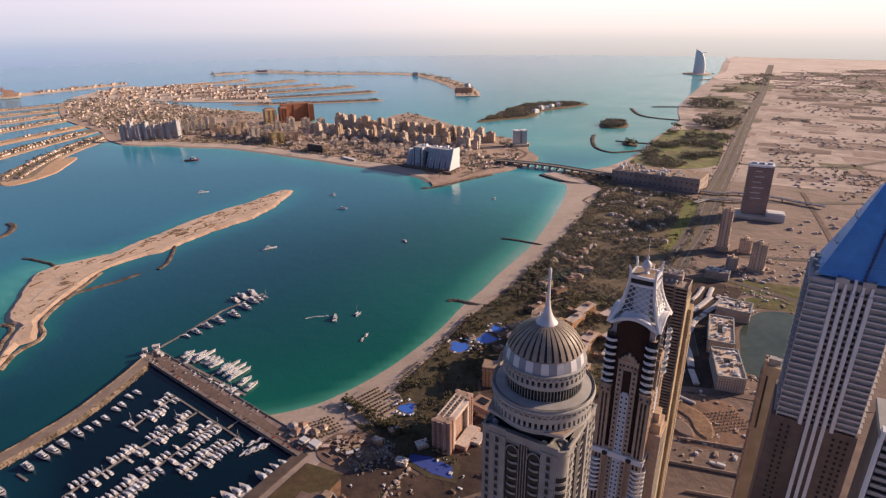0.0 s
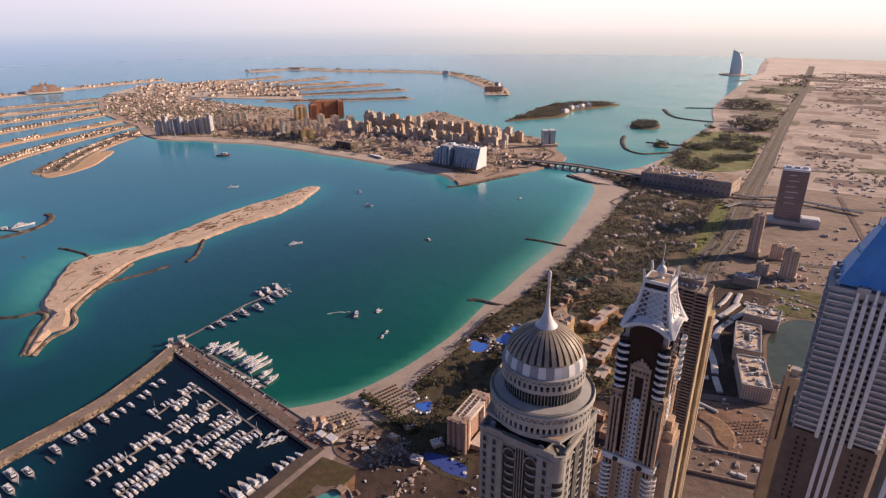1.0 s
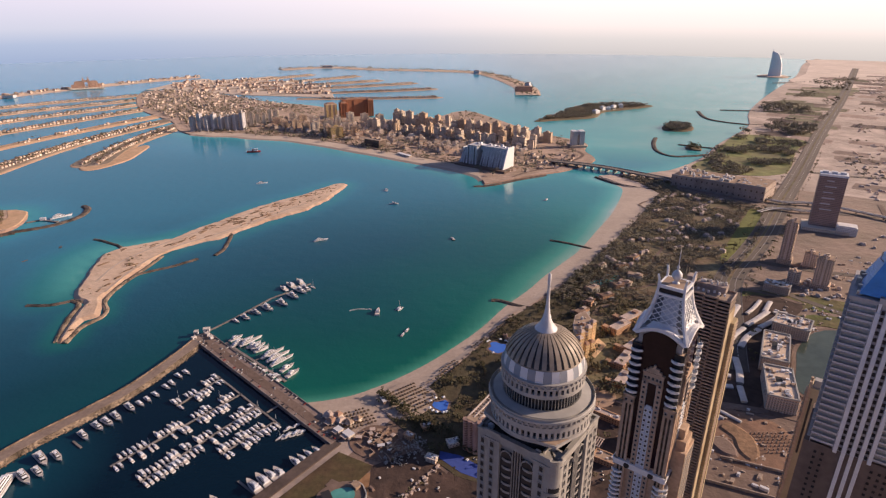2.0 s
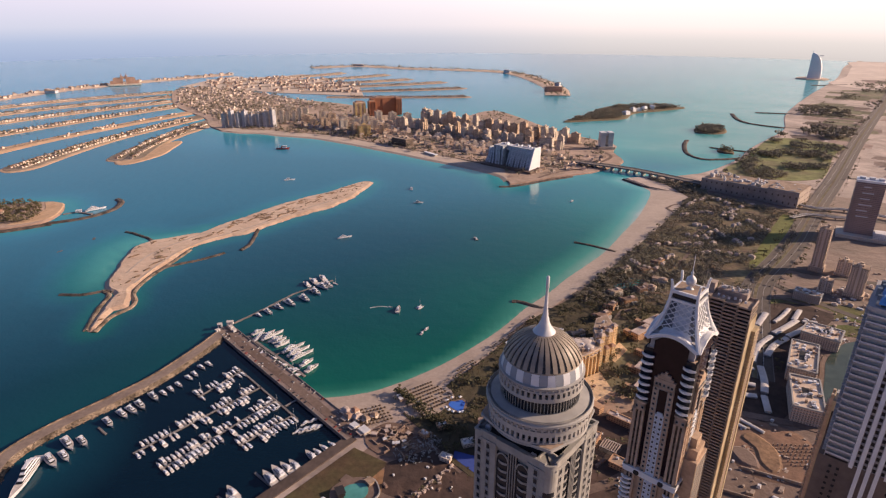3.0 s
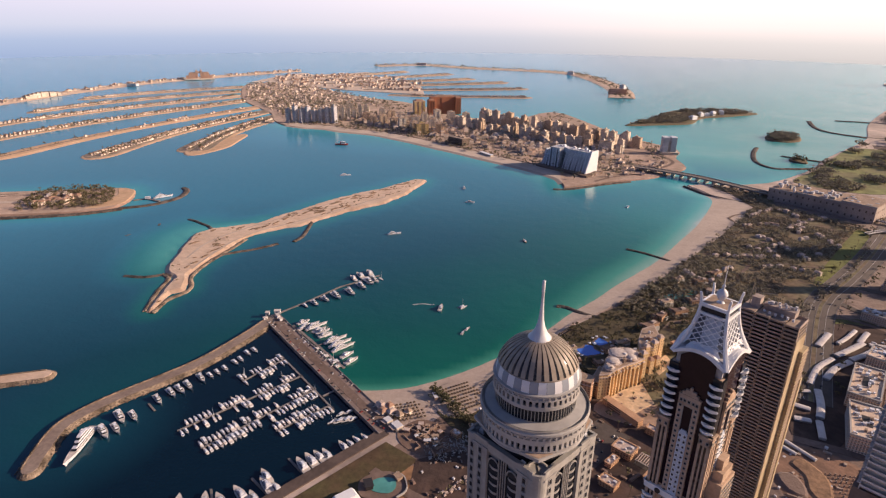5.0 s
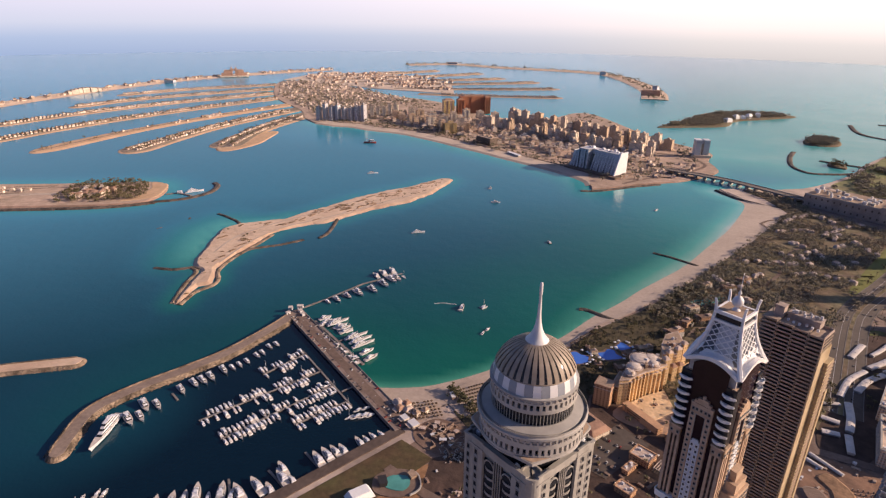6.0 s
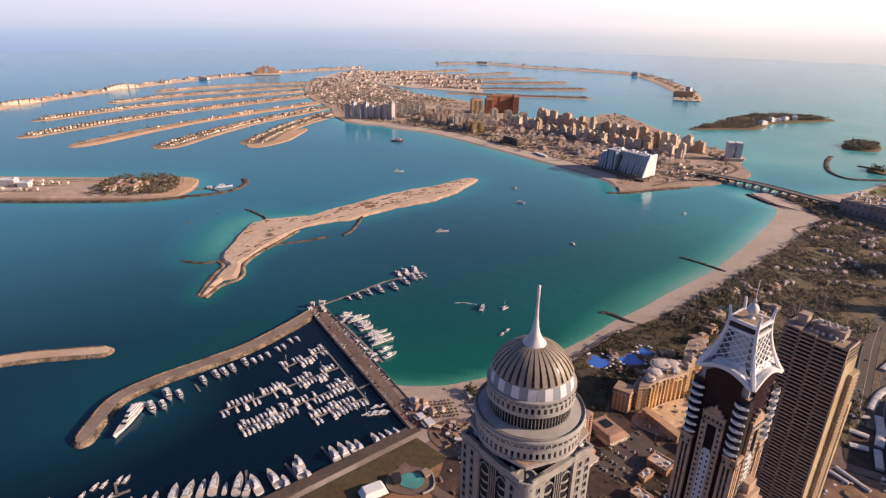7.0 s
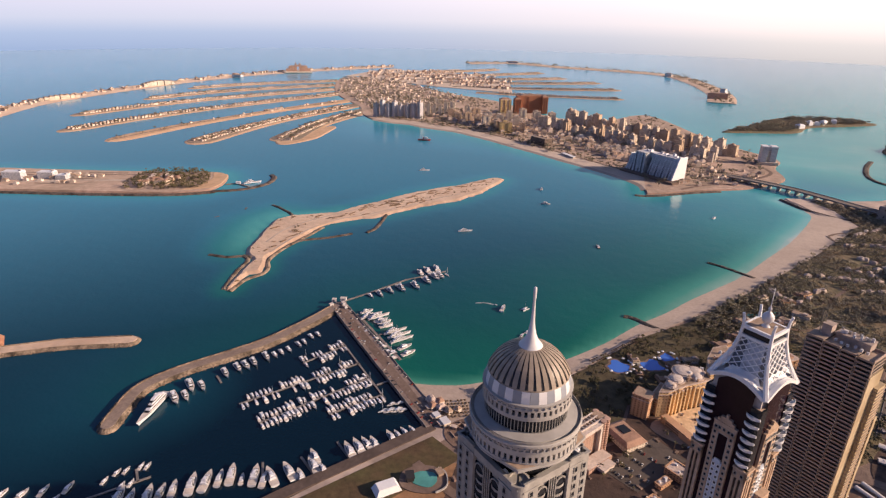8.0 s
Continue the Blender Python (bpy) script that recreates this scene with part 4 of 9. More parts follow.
# ---------------------------------------------------------------- tower with the white lattice crown
def crown_tower(x, y):
    t = thing("crowned_tower", "brown stone residential tower with dark glass and a white lattice crown", "tower", at=(x, y, 0), yaw=-32)
    part("body", Geo().box(0, 0, 1, 17.0, 17.0, 191), BROWN_STONE, t)
    H = 8.9
    win = window_mesh("window", 0.75, 0.95, CREAM, GLASS, 0.14)
    white_win = window_mesh("white_window", 0.75, 1.0, WHITE, GLASS, 0.20, 0.22)
    balcony = round_slab(4.3, 1.9, 0.34, 4, 0.16, 0.62).mesh("balcony", WHITE)
    low = Geo()
    for k in range(4):
        rot = 90 * k

        def face(name, geo, mat, u=0.0, d=H, z=0.0, label=""):
            fx, fy = on_face(k, u, d)
            return put(name, geo.mesh(name, mat) if isinstance(geo, Geo) else geo, t, fx, fy, z, rot, label)
        # dark glass field under the arch
        n = 14
        arc = [(-5.9 + 11.8 * i / n, 194.6 + 3.2 * math.sin(math.pi * i / n)) for i in range(n + 1)]
        g = Geo()
        vs = [(u, 0, 140.0) for u, _ in arc] + [(u, 0, z) for u, z in arc] + [(u, 0.6, z) for u, z in arc]
        g.add(vs, [(i, i + 1, n + 2 + i, n + 1 + i) for i in range(n)] + [(n + 1 + i, n + 2 + i, 2 * n + 3 + i, 2 * n + 2 + i) for i in range(n)])
        face("glass_field", g, TINTED, d=H - 0.1, label="dark plum tinted glass")
        # white arch band and the curved white roof behind it
        g = Geo()
        for u, z in arc:
            g.v += [(u * 1.42, -0.7, z), (u * 1.42, -0.7, z + 1.3), (u * 1.40, 0.6, z + 1.3), (u * 1.42, 0.5, z)]
        g.f += [(4 * i + e, 4 * i + 4 + e, 4 * i + 4 + (e + 1) % 4, 4 * i + (e + 1) % 4) for i in range(n) for e in range(4)] + [(3, 2, 1, 0), (4 * n, 4 * n + 1, 4 * n + 2, 4 * n + 3)]
        face("arch_band", g, WHITE, d=H)
        g, m = Geo(), 5
        for i in range(n + 1):
            u, z = arc[i]
            for j in range(m + 1):
                q = j / m
                g.v.append((u * (1.40 - 0.72 * q), 0.6 + 2.4 * q, z + 1.3 + (199.6 - z - 1.3) * q - 0.6 * math.sin(math.pi * q)))
        g.f += [(i * (m + 1) + j, (i + 1) * (m + 1) + j, (i + 1) * (m + 1) + j + 1, i * (m + 1) + j + 1) for i in range(n) for j in range(m)]
        face("curved_roof", g, WHITE, d=H)
        # stone frame with stepped head, slot and the strip of white windows
        for side in (-1, 1):
            face("frame_post", Geo().box(0, 0, 1, 2.0, 1.0, 179.2), BROWN_STONE, side * 2.7, H + 0.25)
        face("frame_head", Geo().box(0, 0, 176.9, 7.4, 1.0, 181.0).box(0, 0, 181.0, 5.6, 1.0, 182.2).box(0, 0, 182.2, 3.6, 1.0, 183.2).box(0, 0, 183.2, 0.8, 1.0, 184.4).box(0, -0.05, 180.8, 7.7, 1.2, 181.1), BROWN_STONE, 0, H + 0.25)
        face("slot_glass", Geo().box(0, 0, 166.5, 3.4, 0.5, 177.0), TINTED, 0, H + 0.1, label="dark glass slot")
        face("slot_frame", Geo().box(-1.65, 0, 166.5, 0.22, 0.3, 177.0).box(1.65, 0, 166.5, 0.22, 0.3, 177.0).box(0, 0, 176.8, 3.5, 0.3, 177.1), CREAM, 0, H + 0.6)
        face("white_strip", Geo().box(0, 0, 1, 3.2, 0.8, 166.2).box(0, 0, 166.2, 2.0, 0.8, 167.2), PALE_BLUE, 0, H + 0.25, label="pale blue-white strip")
        for f in range(36):
            z = 164.3 - 2.2 * f
            for u in (-0.85, 0.85):
                if k < 2 and f < 28:
                    face("white_window", white_win, None, u, H + 0.66, z)
            for u in (-3.15, -2.1, 2.1, 3.15):
                if k < 2 and f < 30 and abs(u) > 2.5:
                    face("window", win, None, u * 0.86, H + 0.76, z + 14.0)
        if k < 2:
            for u in (-1.5, 0.0, 1.5):
                face("window", win, None, u, H + 0.76, 178.4)
        # outer piers with dark strips
        for side in (-1, 1):
            face("outer_pier", Geo().box(-1.55, 0, 1, 0.9, 1.2, 168.4).box(1.55, 0, 1, 0.9, 1.2, 168.4).box(0, 0, 165.0, 4.0, 1.2, 168.4).box(0, -0.1, 168.4, 4.4, 1.5, 169.0).box(0, 0, 1, 0.6, 1.2, 165.0), BROWN_STONE, side * 7.35, H + 0.2)
            face("strip_glass", Geo().box(0, 0, 1, 2.4, 0.6, 165.0), BRONZE_GLASS, side * 7.35, H + 0.2)
            for u in (-1.5, 1.5):
                if k < 2:
                    face("window", win, None, side * 7.35 + u * 0.72, H + 0.82, 166.1)
            for f in range(7 if k < 2 and (k, side) != (1, -1) else 0):
                z = 170.4 + 2.95 * f
                face("balcony", balcony, None, side * 7.2, H + 0.1, z)
            face("balcony_core", Geo().box(0, 0, 169.0, 3.2, 0.6, 191.0), GLASS, side * 7.4, H - 0.1)
        # belt courses
        for zb in (136.2, 96.0, 56.0):
            face("belt", Geo().box(0, 0, zb, 19.8, 1.9, zb + 2.3).box(0, -0.1, zb + 2.3, 20.2, 2.2, zb + 2.7), WHITE, 0, H + 0.35)
            for side in (-1, 1):
                fx, fy = on_face(k, side * 4.7, H + 1.35)
                put("roundel", Geo().tube([(0, 0.05, zb + 1.2), (0, -0.35, zb + 1.2)], 1.1, 12).mesh("roundel", DARK), t, fx, fy, 0, rot)
        # lower curved balconies beside the belt
        for side in (-1, 1):
            for f in range(8 if k < 2 else 0):
                face("balcony", balcony, None, side * 8.2, H + 0.5, 117.0 + 2.25 * f)

    # crown: curved corner legs, beams, lattice and inner panels
    def leg(z):
        q = (213.0 - z) / 18.0
        return 4.4 + 4.7 * max(q, 0) ** 1.9
    zs = [195.0 + 18.0 * i / 10 for i in range(11)]
    for sx_ in (-1, 1):
        for sy_ in (-1, 1):
            part("corner_leg", Geo().tube([(sx_ * leg(z), sy_ * leg(z), z) for z in zs] + [(sx_ * 4.5, sy_ * 4.5, 215.2), (sx_ * 4.85, sy_ * 4.85, 217.0)], 0.85, 6, 0.45), WHITE, t)
    lattice_bar = 0.17
    for k in range(4):
        rot = 90 * k
        g = Geo()
        rows = 5
        for i in range(rows):
            za, zb = 199.0 + 10.2 * i / rows, 199.0 + 10.2 * (i + 1) / rows
            ha, hb = leg(za) - 0.1, leg(zb) - 0.1
            cols = 4
            for j in range(cols):
                ua, ub = -1 + 2 * j / cols, -1 + 2 * (j + 1) / cols
                for p, q in ((ua, ub), (ub, ua)):
                    g.tube([(p * ha, -ha, za), (q * hb, -hb, zb)], lattice_bar, 4)
        put("lattice", g.mesh("lattice", WHITE), t, 0, 0, 0, rot)
        for zb, hgt in ((209.4, 0.9), (212.2, 1.1)):
            bx, by = on_face(k, 0, leg(zb))
            put("beam", Geo().box(0, 0, zb, 2 * leg(zb), 0.7, zb + hgt).mesh("beam", WHITE), t, bx, by, 0, rot)
        bx, by = on_face(k, 0, 4.2)
        put("slot_panel", Geo().box(0, 0, 210.2, 7.4, 0.3, 212.3).mesh("slot_panel", GLASS), t, bx, by, 0, rot)
        vs = [(-5.2, -5.7, 199.0), (5.2, -5.7, 199.0), (3.8, -3.9, 209.6), (-3.8, -3.9, 209.6)]
        put("inner_panel", Geo().add(vs + [(a, b + 0.2, c) for a, b, c in vs], [(0, 1, 2, 3), (7, 6, 5, 4), (3, 2, 6, 7), (1, 0, 4, 5)]).mesh("inner_panel", SCREEN), t, 0, 0, 0, rot)
        if k % 2 == 0:
            vs = [(-1.9, -5.85, 199.6), (3.7, -5.85, 199.6), (3.3, -4.05, 209.4), (-2.2, -4.05, 209.4)]
            put("pale_panel", Geo().add(vs + [(a, b + 0.2, c) for a, b, c in vs], [(0, 1, 2, 3), (7, 6, 5, 4), (3, 2, 6, 7), (1, 0, 4, 5), (0, 3, 7, 4), (2, 1, 5, 6)]).mesh("pale_panel", INNER), t, 0, 0, 0, rot)
    part("crown_floor", Geo().box(0, 0, 190.5, 15.4, 15.4, 197.4), GREY_CONCRETE, t)
    part("platform", Geo().box(0, 0, 212.6, 8.3, 8.3, 213.2), ROOF_TAN, t, "tan platform deck")
    part("finial", Geo().lathe([(1.3, 213.2), (1.0, 213.6), (0.5, 213.9), (0.55, 214.3), (1.2, 214.7), (1.65, 215.5), (1.75, 216.2), (1.55, 217.0), (1.0, 217.7), (0.4, 218.1), (0.35, 218.6), (0.6, 219.0), (0.35, 219.5), (0.12, 220.2), (0.08, 226.0)], 20), PALE, t, "pale ball finial with a mast", True)
    # lower wing with a stepped top, on the sunny side
    part("wing", Geo().box(11.6, 2.0, 1, 5.0, 11.0, 148).box(11.2, 2.0, 148, 4.2, 8.0, 152).box(10.6, 2.0, 152, 3.0, 5.0, 156), BROWN_STONE, t)
    for f in range(30):
        for u in (-3.6, -1.8, 0.0, 1.8, 3.6, 5.4):
            put("window", win, t, 14.12, 2.0 + u - 0.9, 145.4 - 2.2 * f, 90)
    return t


crown_tower(72.6, 190.9)


# ---------------------------------------------------------------- unfinished brown tower
def brown_tower():
    # local: origin at the front right corner, x to the left is negative, y runs back
    t = thing("unfinished_tower", "unfinished brown concrete tower with open floor slabs and bare core", "tower", at=(127.5, 274, 0), yaw=-32)
    steps = [(-6.4, 0.0, 165.2, 0.0), (-12.8, -6.4, 166.0, -0.8), (-19.4, -12.8, 166.8, -1.6), (-26.5, -19.4, 167.6, -2.4)]
    for x0, x1, top, front in steps:
        w, cx = x1 - x0, (x0 + x1) / 2
        # solid near-black core paints the shade between the floor slabs
        part("bay_shade_core", Geo().box(cx, 7.0, 1, w - 0.6, 11.0, top - 0.6), DARK, t, "near-black core for the shade inside open storeys")
        slab_me = Geo().box(0, 0, 0, w, 13.4, 0.34).box(0, -6.6, 0.34, w, 0.18, 0.95).mesh("floor_slab", RAW_CONCRETE)
        for f in range(int((top - 2) / 2.0)):
            put("floor_slab", slab_me, t, cx, 6.4 + front, top - 0.34 - 2.0 * f)
        fin = Geo().box(0, 0, 1, 0.35, 1.1, top).mesh("fin", RAW_CONCRETE)
        for u in (x0 + 0.2, x1 - 0.2):
            put("fin", fin, t, u, 0.75 + front, 0)
    # sunny end wall and wing: the sun's yellow is put into the colour
    part("side_wall", Geo().box(-0.2, 7.2, 1, 0.9, 13.6, 158), YELLOW_STONE, t, "end wall yellowed for the sun on it")
    part("side_wing", Geo().box(0.9, 13.0, 1, 2.4, 8.0, 150).box(1.2, 17.5, 1, 3.0, 3.0, 132), YELLOW_STONE, t)
    ledge = Geo().box(0, 0, 0, 3.0, 8.8, 0.35).mesh("ledge", RAW_CONCRETE)
    for f in range(70):
        put("ledge", ledge, t, 1.0, 13.2, 148 - 2.0 * f)
    part("roof_core", Geo().box(-21.5, 5.5, 167.6, 4.0, 4.4, 172.6).box(-21.5, 5.5, 172.6, 4.4, 4.8, 172.9), PINK_CONCRETE, t, "pale concrete stair core")
    part("plant_room", Geo().box(-11.5, 9.2, 166.0, 14.0, 6.0, 169.4).box(-11.5, 9.2, 169.4, 14.4, 6.4, 169.7), PINK_CONCRETE, t)
    part("parapet", Geo().box(-3.2, 12.4, 165.2, 6.4, 0.3, 166.4), PINK_CONCRETE, t)
    part("parapet", Geo().box(-0.2, 6.4, 165.2, 0.3, 12.0, 166.4), PINK_CONCRETE, t)
    rnd = random.Random(8)
    for i in range(11):
        x_, w_ = -18 + 1.25 * i, rnd.uniform(0.7, 1.4)
        part("roof_unit", Geo().box(x_, 9.2 + rnd.uniform(-2, 2), 169.7, w_, w_ * 0.8, 170.3 + rnd.uniform(0.2, 1.3)), PALE if i % 3 else STEEL, t)
    for i in range(6):
        part("roof_unit", Geo().box(-17 + 2.6 * i, 3.4 + rnd.uniform(-0.8, 0.8), 166.6, 1.0, 0.9, 167.8), PALE, t)
    jib = Geo()
    for a, b in (((-24.6, 5, 167.0), (-24.6, 5, 177.5)), ((-23.2, 5, 167.0), (-23.2, 5, 176.5)), ((-24.6, 5, 177.5), (-23.2, 5, 176.5)), ((-24.6, 5, 172), (-23.2, 5, 171)), ((-23.4, 5, 174), (-13, 4, 177.2))):
        jib.tube([a, b], 0.22, 4)
    part("crane", jib, YELLOW_STONE, t, "small yellow roof crane")
    return t


brown_tower()


# ---------------------------------------------------------------- tower with the blue roof
def blue_tower():
    # local: origin at the top left corner of the front face, x runs right along the face, y back
    t = thing("blue_roofed_tower", "grey concrete tower with white pilasters under a steep bright blue roof", "tower", at=(111, 160, 0), yaw=-32)
    W, D = 22.5, 22.0
    part("body", Geo().box(W / 2, D / 2 + 0.6, 1, W - 1.6, D - 1.2, 225), BROWN_CONCRETE, t)
    part("lower_block", Geo().box(W / 2 - 0.6, D / 2 + 0.4, 1, W + 2.0, D + 1.0, 174.5), BROWN_CONCRETE, t, "bare brown concrete lower shaft")
    hole = window_mesh("window", 0.8, 1.0, BROWN_CONCRETE, GLASS, 0.12)
    for f in range(36):
        z = 171.0 - 2.2 * f
        for u in (2.2, 4.2, 16.9, 18.9, 20.6):
            put("window", hole, t, u, 0.38 - 0.5, z)
    slab_l = Geo().box(0, 0, 0, 6.4, 2.0, 0.24).mesh("balcony", GREY_CONCRETE)
    rail_g = Geo().box(0, -0.95, 0.36, 6.4, 0.10, 0.86).mesh("balustrade", PALE)
    for f in range(23):
        z = 222.8 - 2.15 * f
        for cx in (3.1, W - 3.4):
            put("balcony", slab_l, t, cx, 0.55, z)
            put("balustrade", rail_g, t, cx, 0.55, z)
        put("balcony", Geo().box(0, 0, 0, 1.6, 20.0, 0.26).mesh("balcony", GREY_CONCRETE), t, -0.2, D / 2, z)
        put("balcony", Geo().box(0, 0, 0, 1.6, 20.0, 0.26).mesh("balcony", GREY_CONCRETE), t, W + 0.2, D / 2, z)
    for cx in (3.1, W - 3.4):
        part("balcony_glass", Geo().box(cx, 0.55, 175, 6.2, 0.3, 224.5), SHADE_GLASS, t)
        for u in (-3.1, 3.1):
            part("party_wall", Geo().box(cx + u, 0.7, 174.5, 0.25, 1.9, 224.5), GREY_CONCRETE, t)
    pil = [6.9, 9.1, 11.3, 13.5, 15.7]
    for i, u in enumerate(pil):
        bottom = 174.0 if i in (0, 4) else 100.0
        part("pilaster", Geo().box(u, -0.1, bottom, 1.05, 1.5, 222.5).box(u, 0.1, 222.5, 0.75, 1.2, 227.2), WHITE, t)
    pane = window_mesh("window", 0.85, 1.35, GREY_CONCRETE, GLASS, 0.15, 0.14)
    for a, b in zip(pil, pil[1:]):
        part("window_bay", Geo().box((a + b) / 2, 0.5, 100, 1.25, 0.6, 224.5), GREY_CONCRETE, t)
        for f in range(50):
            put("window", pane, t, (a + b) / 2, 0.19, 222.0 - 2.15 * f)
    part("cornice", Geo().box(W / 2, D / 2 + 0.2, 224.5, W + 1.2, D, 225.6).box(8.0, -0.3, 225.6, 3.2, 1.6, 227.2).box(14.6, -0.3, 225.6, 3.2, 1.6, 227.2), GREY_CONCRETE, t)
    # steep roof of blue sheeting: two leaning planes with a stepped joint, all ribbed
    A, B2, C2, D2 = (1.5, 1.2, 226.4), (13.0, 0.6, 226.4), (17.5, 10.5, 255.5), (12.6, 11.0, 253.5)
    E2, F2 = (W - 0.5, 1.2, 226.4), (W - 1.0, 11.5, 257.0)

    def sheet(name, p, q, r, s):
        p, q, r, s = (Vector(v) for v in (p, q, r, s))
        nrm = (q - p).cross(s - p).normalized()
        ob = part(name, Geo().add([p, q, r, s] + [v - nrm * 0.3 for v in (p, q, r, s)], [(0, 1, 2, 3), (7, 6, 5, 4), (0, 4, 5, 1), (1, 5, 6, 2), (2, 6, 7, 3), (3, 7, 4, 0)]), BLUE_ROOF, t)
        m = 34
        for i in range(1, m):
            a, b = p.lerp(s, i / m), q.lerp(r, i / m)
            part("rib", Geo().tube([a + nrm * 0.03, b + nrm * 0.03], 0.075, 4), BLUE_ROOF, ob)
    sheet("roof_sheet", A, B2, C2, D2)
    sheet("roof_sheet", (13.4, 0.6, 226.4), E2, F2, (17.9, 10.5, 256.0))
    sheet("roof_sheet", (1.5, 20.0, 226.4), A, D2, (12.6, 13.5, 253.5))
    sheet("roof_sheet", E2, (W - 0.5, 20.0, 226.4), (W - 1.0, 13.5, 257.0), F2)
    sheet("roof_sheet", (W - 0.5, 20.0, 226.4), (1.5, 20.0, 226.4), (12.6, 13.5, 253.5), (W - 1.0, 13.5, 257.0))
    part("roof_joint", Geo().tube([(13.2, 0.3, 226.6), (17.7, 10.4, 255.9)], 0.3, 6), BLUE_HULL, t)
    for i in range(24):
        q = i / 24
        part("roof_step", Geo().box(13.2 + 4.5 * q, 0.45 + 10.0 * q, 226.8 + 29.2 * q, 0.7, 0.5, 227.3 + 29.2 * q), BLUE_HULL, t)
    for q in (0.32, 0.62):
        gx, gy, gz = 1.5 + 11.1 * q, 6 + 4 * q, 226.4 + 27.1 * q
        part("roof_gantry", Geo().tube([(gx + 1.2, gy, gz - 1.2), (gx - 1.0, gy, gz + 0.6), (gx - 0.8, gy, gz + 2.8)], 0.2, 5), STEEL, t)
    rnd = random.Random(5)
    for i in range(10):
        part("roof_unit", Geo().box(0.6 + rnd.uniform(0, 1.6), 2 + rnd.uniform(0, 16), 225.6, 1.2, 1.2, 226.4 + rnd.uniform(0, 1.8)), STEEL, t)
    return t


blue_tower()


# ---------------------------------------------------------------- towers at the edge of the view
def slim_tower():
    t = thing("slim_yellow_tower", "slim yellow-rendered tower with a ladder of balconies on its edge", "tower", at=(149, 231, 0), yaw=-32)
    part("body", Geo().box(5.0, 4.5, 1, 8.4, 9.0, 147), YELLOW_STONE, t)
    part("edge_pier", Geo().box(0.4, 0.4, 1, 1.0, 1.2, 150).box(0.4, 4.6, 1, 1.0, 1.2, 150), BROWN_STONE, t)
    s = Geo().box(0, 0, 0, 2.4, 5.2, 0.5).mesh("balcony", BROWN_STONE)
    for f in range(66):
        put("balcony", s, t, 0.2, 2.4, 144 - 2.15 * f)
    # flush near-black strip paints the shade of a slot
    part("stair_slot", Geo().box(2.1, -0.02, 112, 0.9, 0.2, 142), DARK, t)
    part("roof_room", Geo().box(3.0, 3.0, 147, 3.2, 3.2, 150.5).box(6.0, 5.4, 147, 3.4, 2.6, 149), CREAM, t)
    part("roof_frame", Geo().tube([(6.5, 2, 147), (6.5, 2, 151.5), (8.6, 2, 151.5), (8.6, 2, 147)], 0.25, 4), WHITE, t)
    return t


slim_tower()


def ladder_tower():
    t = thing("balcony_tower", "pale tower with stacked balcony slabs between white edge walls", "tower", at=(99, 108, 0), yaw=-32)
    part("body", Geo().box(9, 9, 1, 15, 15, 208), BROWN_CONCRETE, t)
    s = Geo().box(0, 0, 0, 14, 2.2, 0.4).box(0, -1.0, 0.4, 14, 0.12, 1.0).mesh("balcony", CREAM)
    for f in range(94):
        put("balcony", s, t, 9, 1.2, 206 - 2.2 * f)
    for u in (1.4, 9.0, 16.6):
        part("edge_wall", Geo().box(u, 1.0, 1, 0.6, 2.6, 211), WHITE, t)
    part("parapet", Geo().box(9, 9, 208, 16, 16, 209.6), CREAM, t)
    return t


ladder_tower()


def low_roof_block():
    t = thing("rooftop_block", "pale block with blue roof lights beside the tower", "building", at=(118, 138, 0), yaw=-32)
    part("body", Geo().box(4, 4, 1, 10, 10, 139), CREAM, t)
    part("parapet", Geo().box(4, -0.8, 139, 10, 0.4, 140.2).box(4, 8.8, 139, 10, 0.4, 140.2).box(-0.8, 4, 139, 0.4, 9.6, 140.2).box(8.8, 4, 139, 0.4, 9.6, 140.2), CREAM, t)
    part("roof_light", Geo().box(1.6, 3, 139, 2.6, 4.6, 140), BLUE_ROOF, t)
    part("roof_room", Geo().box(6, 4.4, 139, 3, 4, 141.5), WHITE, t)


low_roof_block()


# ---------------------------------------------------------------- plants
def tree_template(seed, height=5.0, spread=2.6, clumps=13):
    """A tapered trunk with a few limbs, and a crown of uneven leaf clumps; returns trunk and crown."""
    rnd = random.Random(seed)
    trunk, crown = Geo(), Geo()
    trunk.tube([(0, 0, 0), (rnd.uniform(-.15, .15), rnd.uniform(-.15, .15), height * 0.5)], 0.16, 5, 0.55)
    for i in range(3):
        a = rnd.uniform(0, 6.28)
        trunk.tube([(0, 0, height * 0.42), (spread * 0.5 * math.cos(a), spread * 0.5 * math.sin(a), height * 0.7)], 0.08, 4, 0.5)
    for i in range(clumps):
        a, q = rnd.uniform(0, 6.28), rnd.random() ** 0.6
        c = Vector((math.cos(a) * q * spread, math.sin(a) * q * spread, height * (0.5 + 0.5 * rnd.random() * (1.15 - q * 0.7))))
        r = rnd.uniform(0.45, 0.95) * spread * 0.5
        vs = [c + Vector(d) * r * rnd.uniform(0.55, 1.2) for d in ((1, 0.2, 0), (-0.2, 1, 0.1), (-1, -0.1, 0), (0.2, -1, 0), (0.1, 0, 0.8), (0, 0.1, -0.6))]
        crown.add(vs, [(0, 1, 4), (1, 2, 4), (2, 3, 4), (3, 0, 4), (1, 0, 5), (2, 1, 5), (3, 2, 5), (0, 3, 5)])
    return trunk, crown


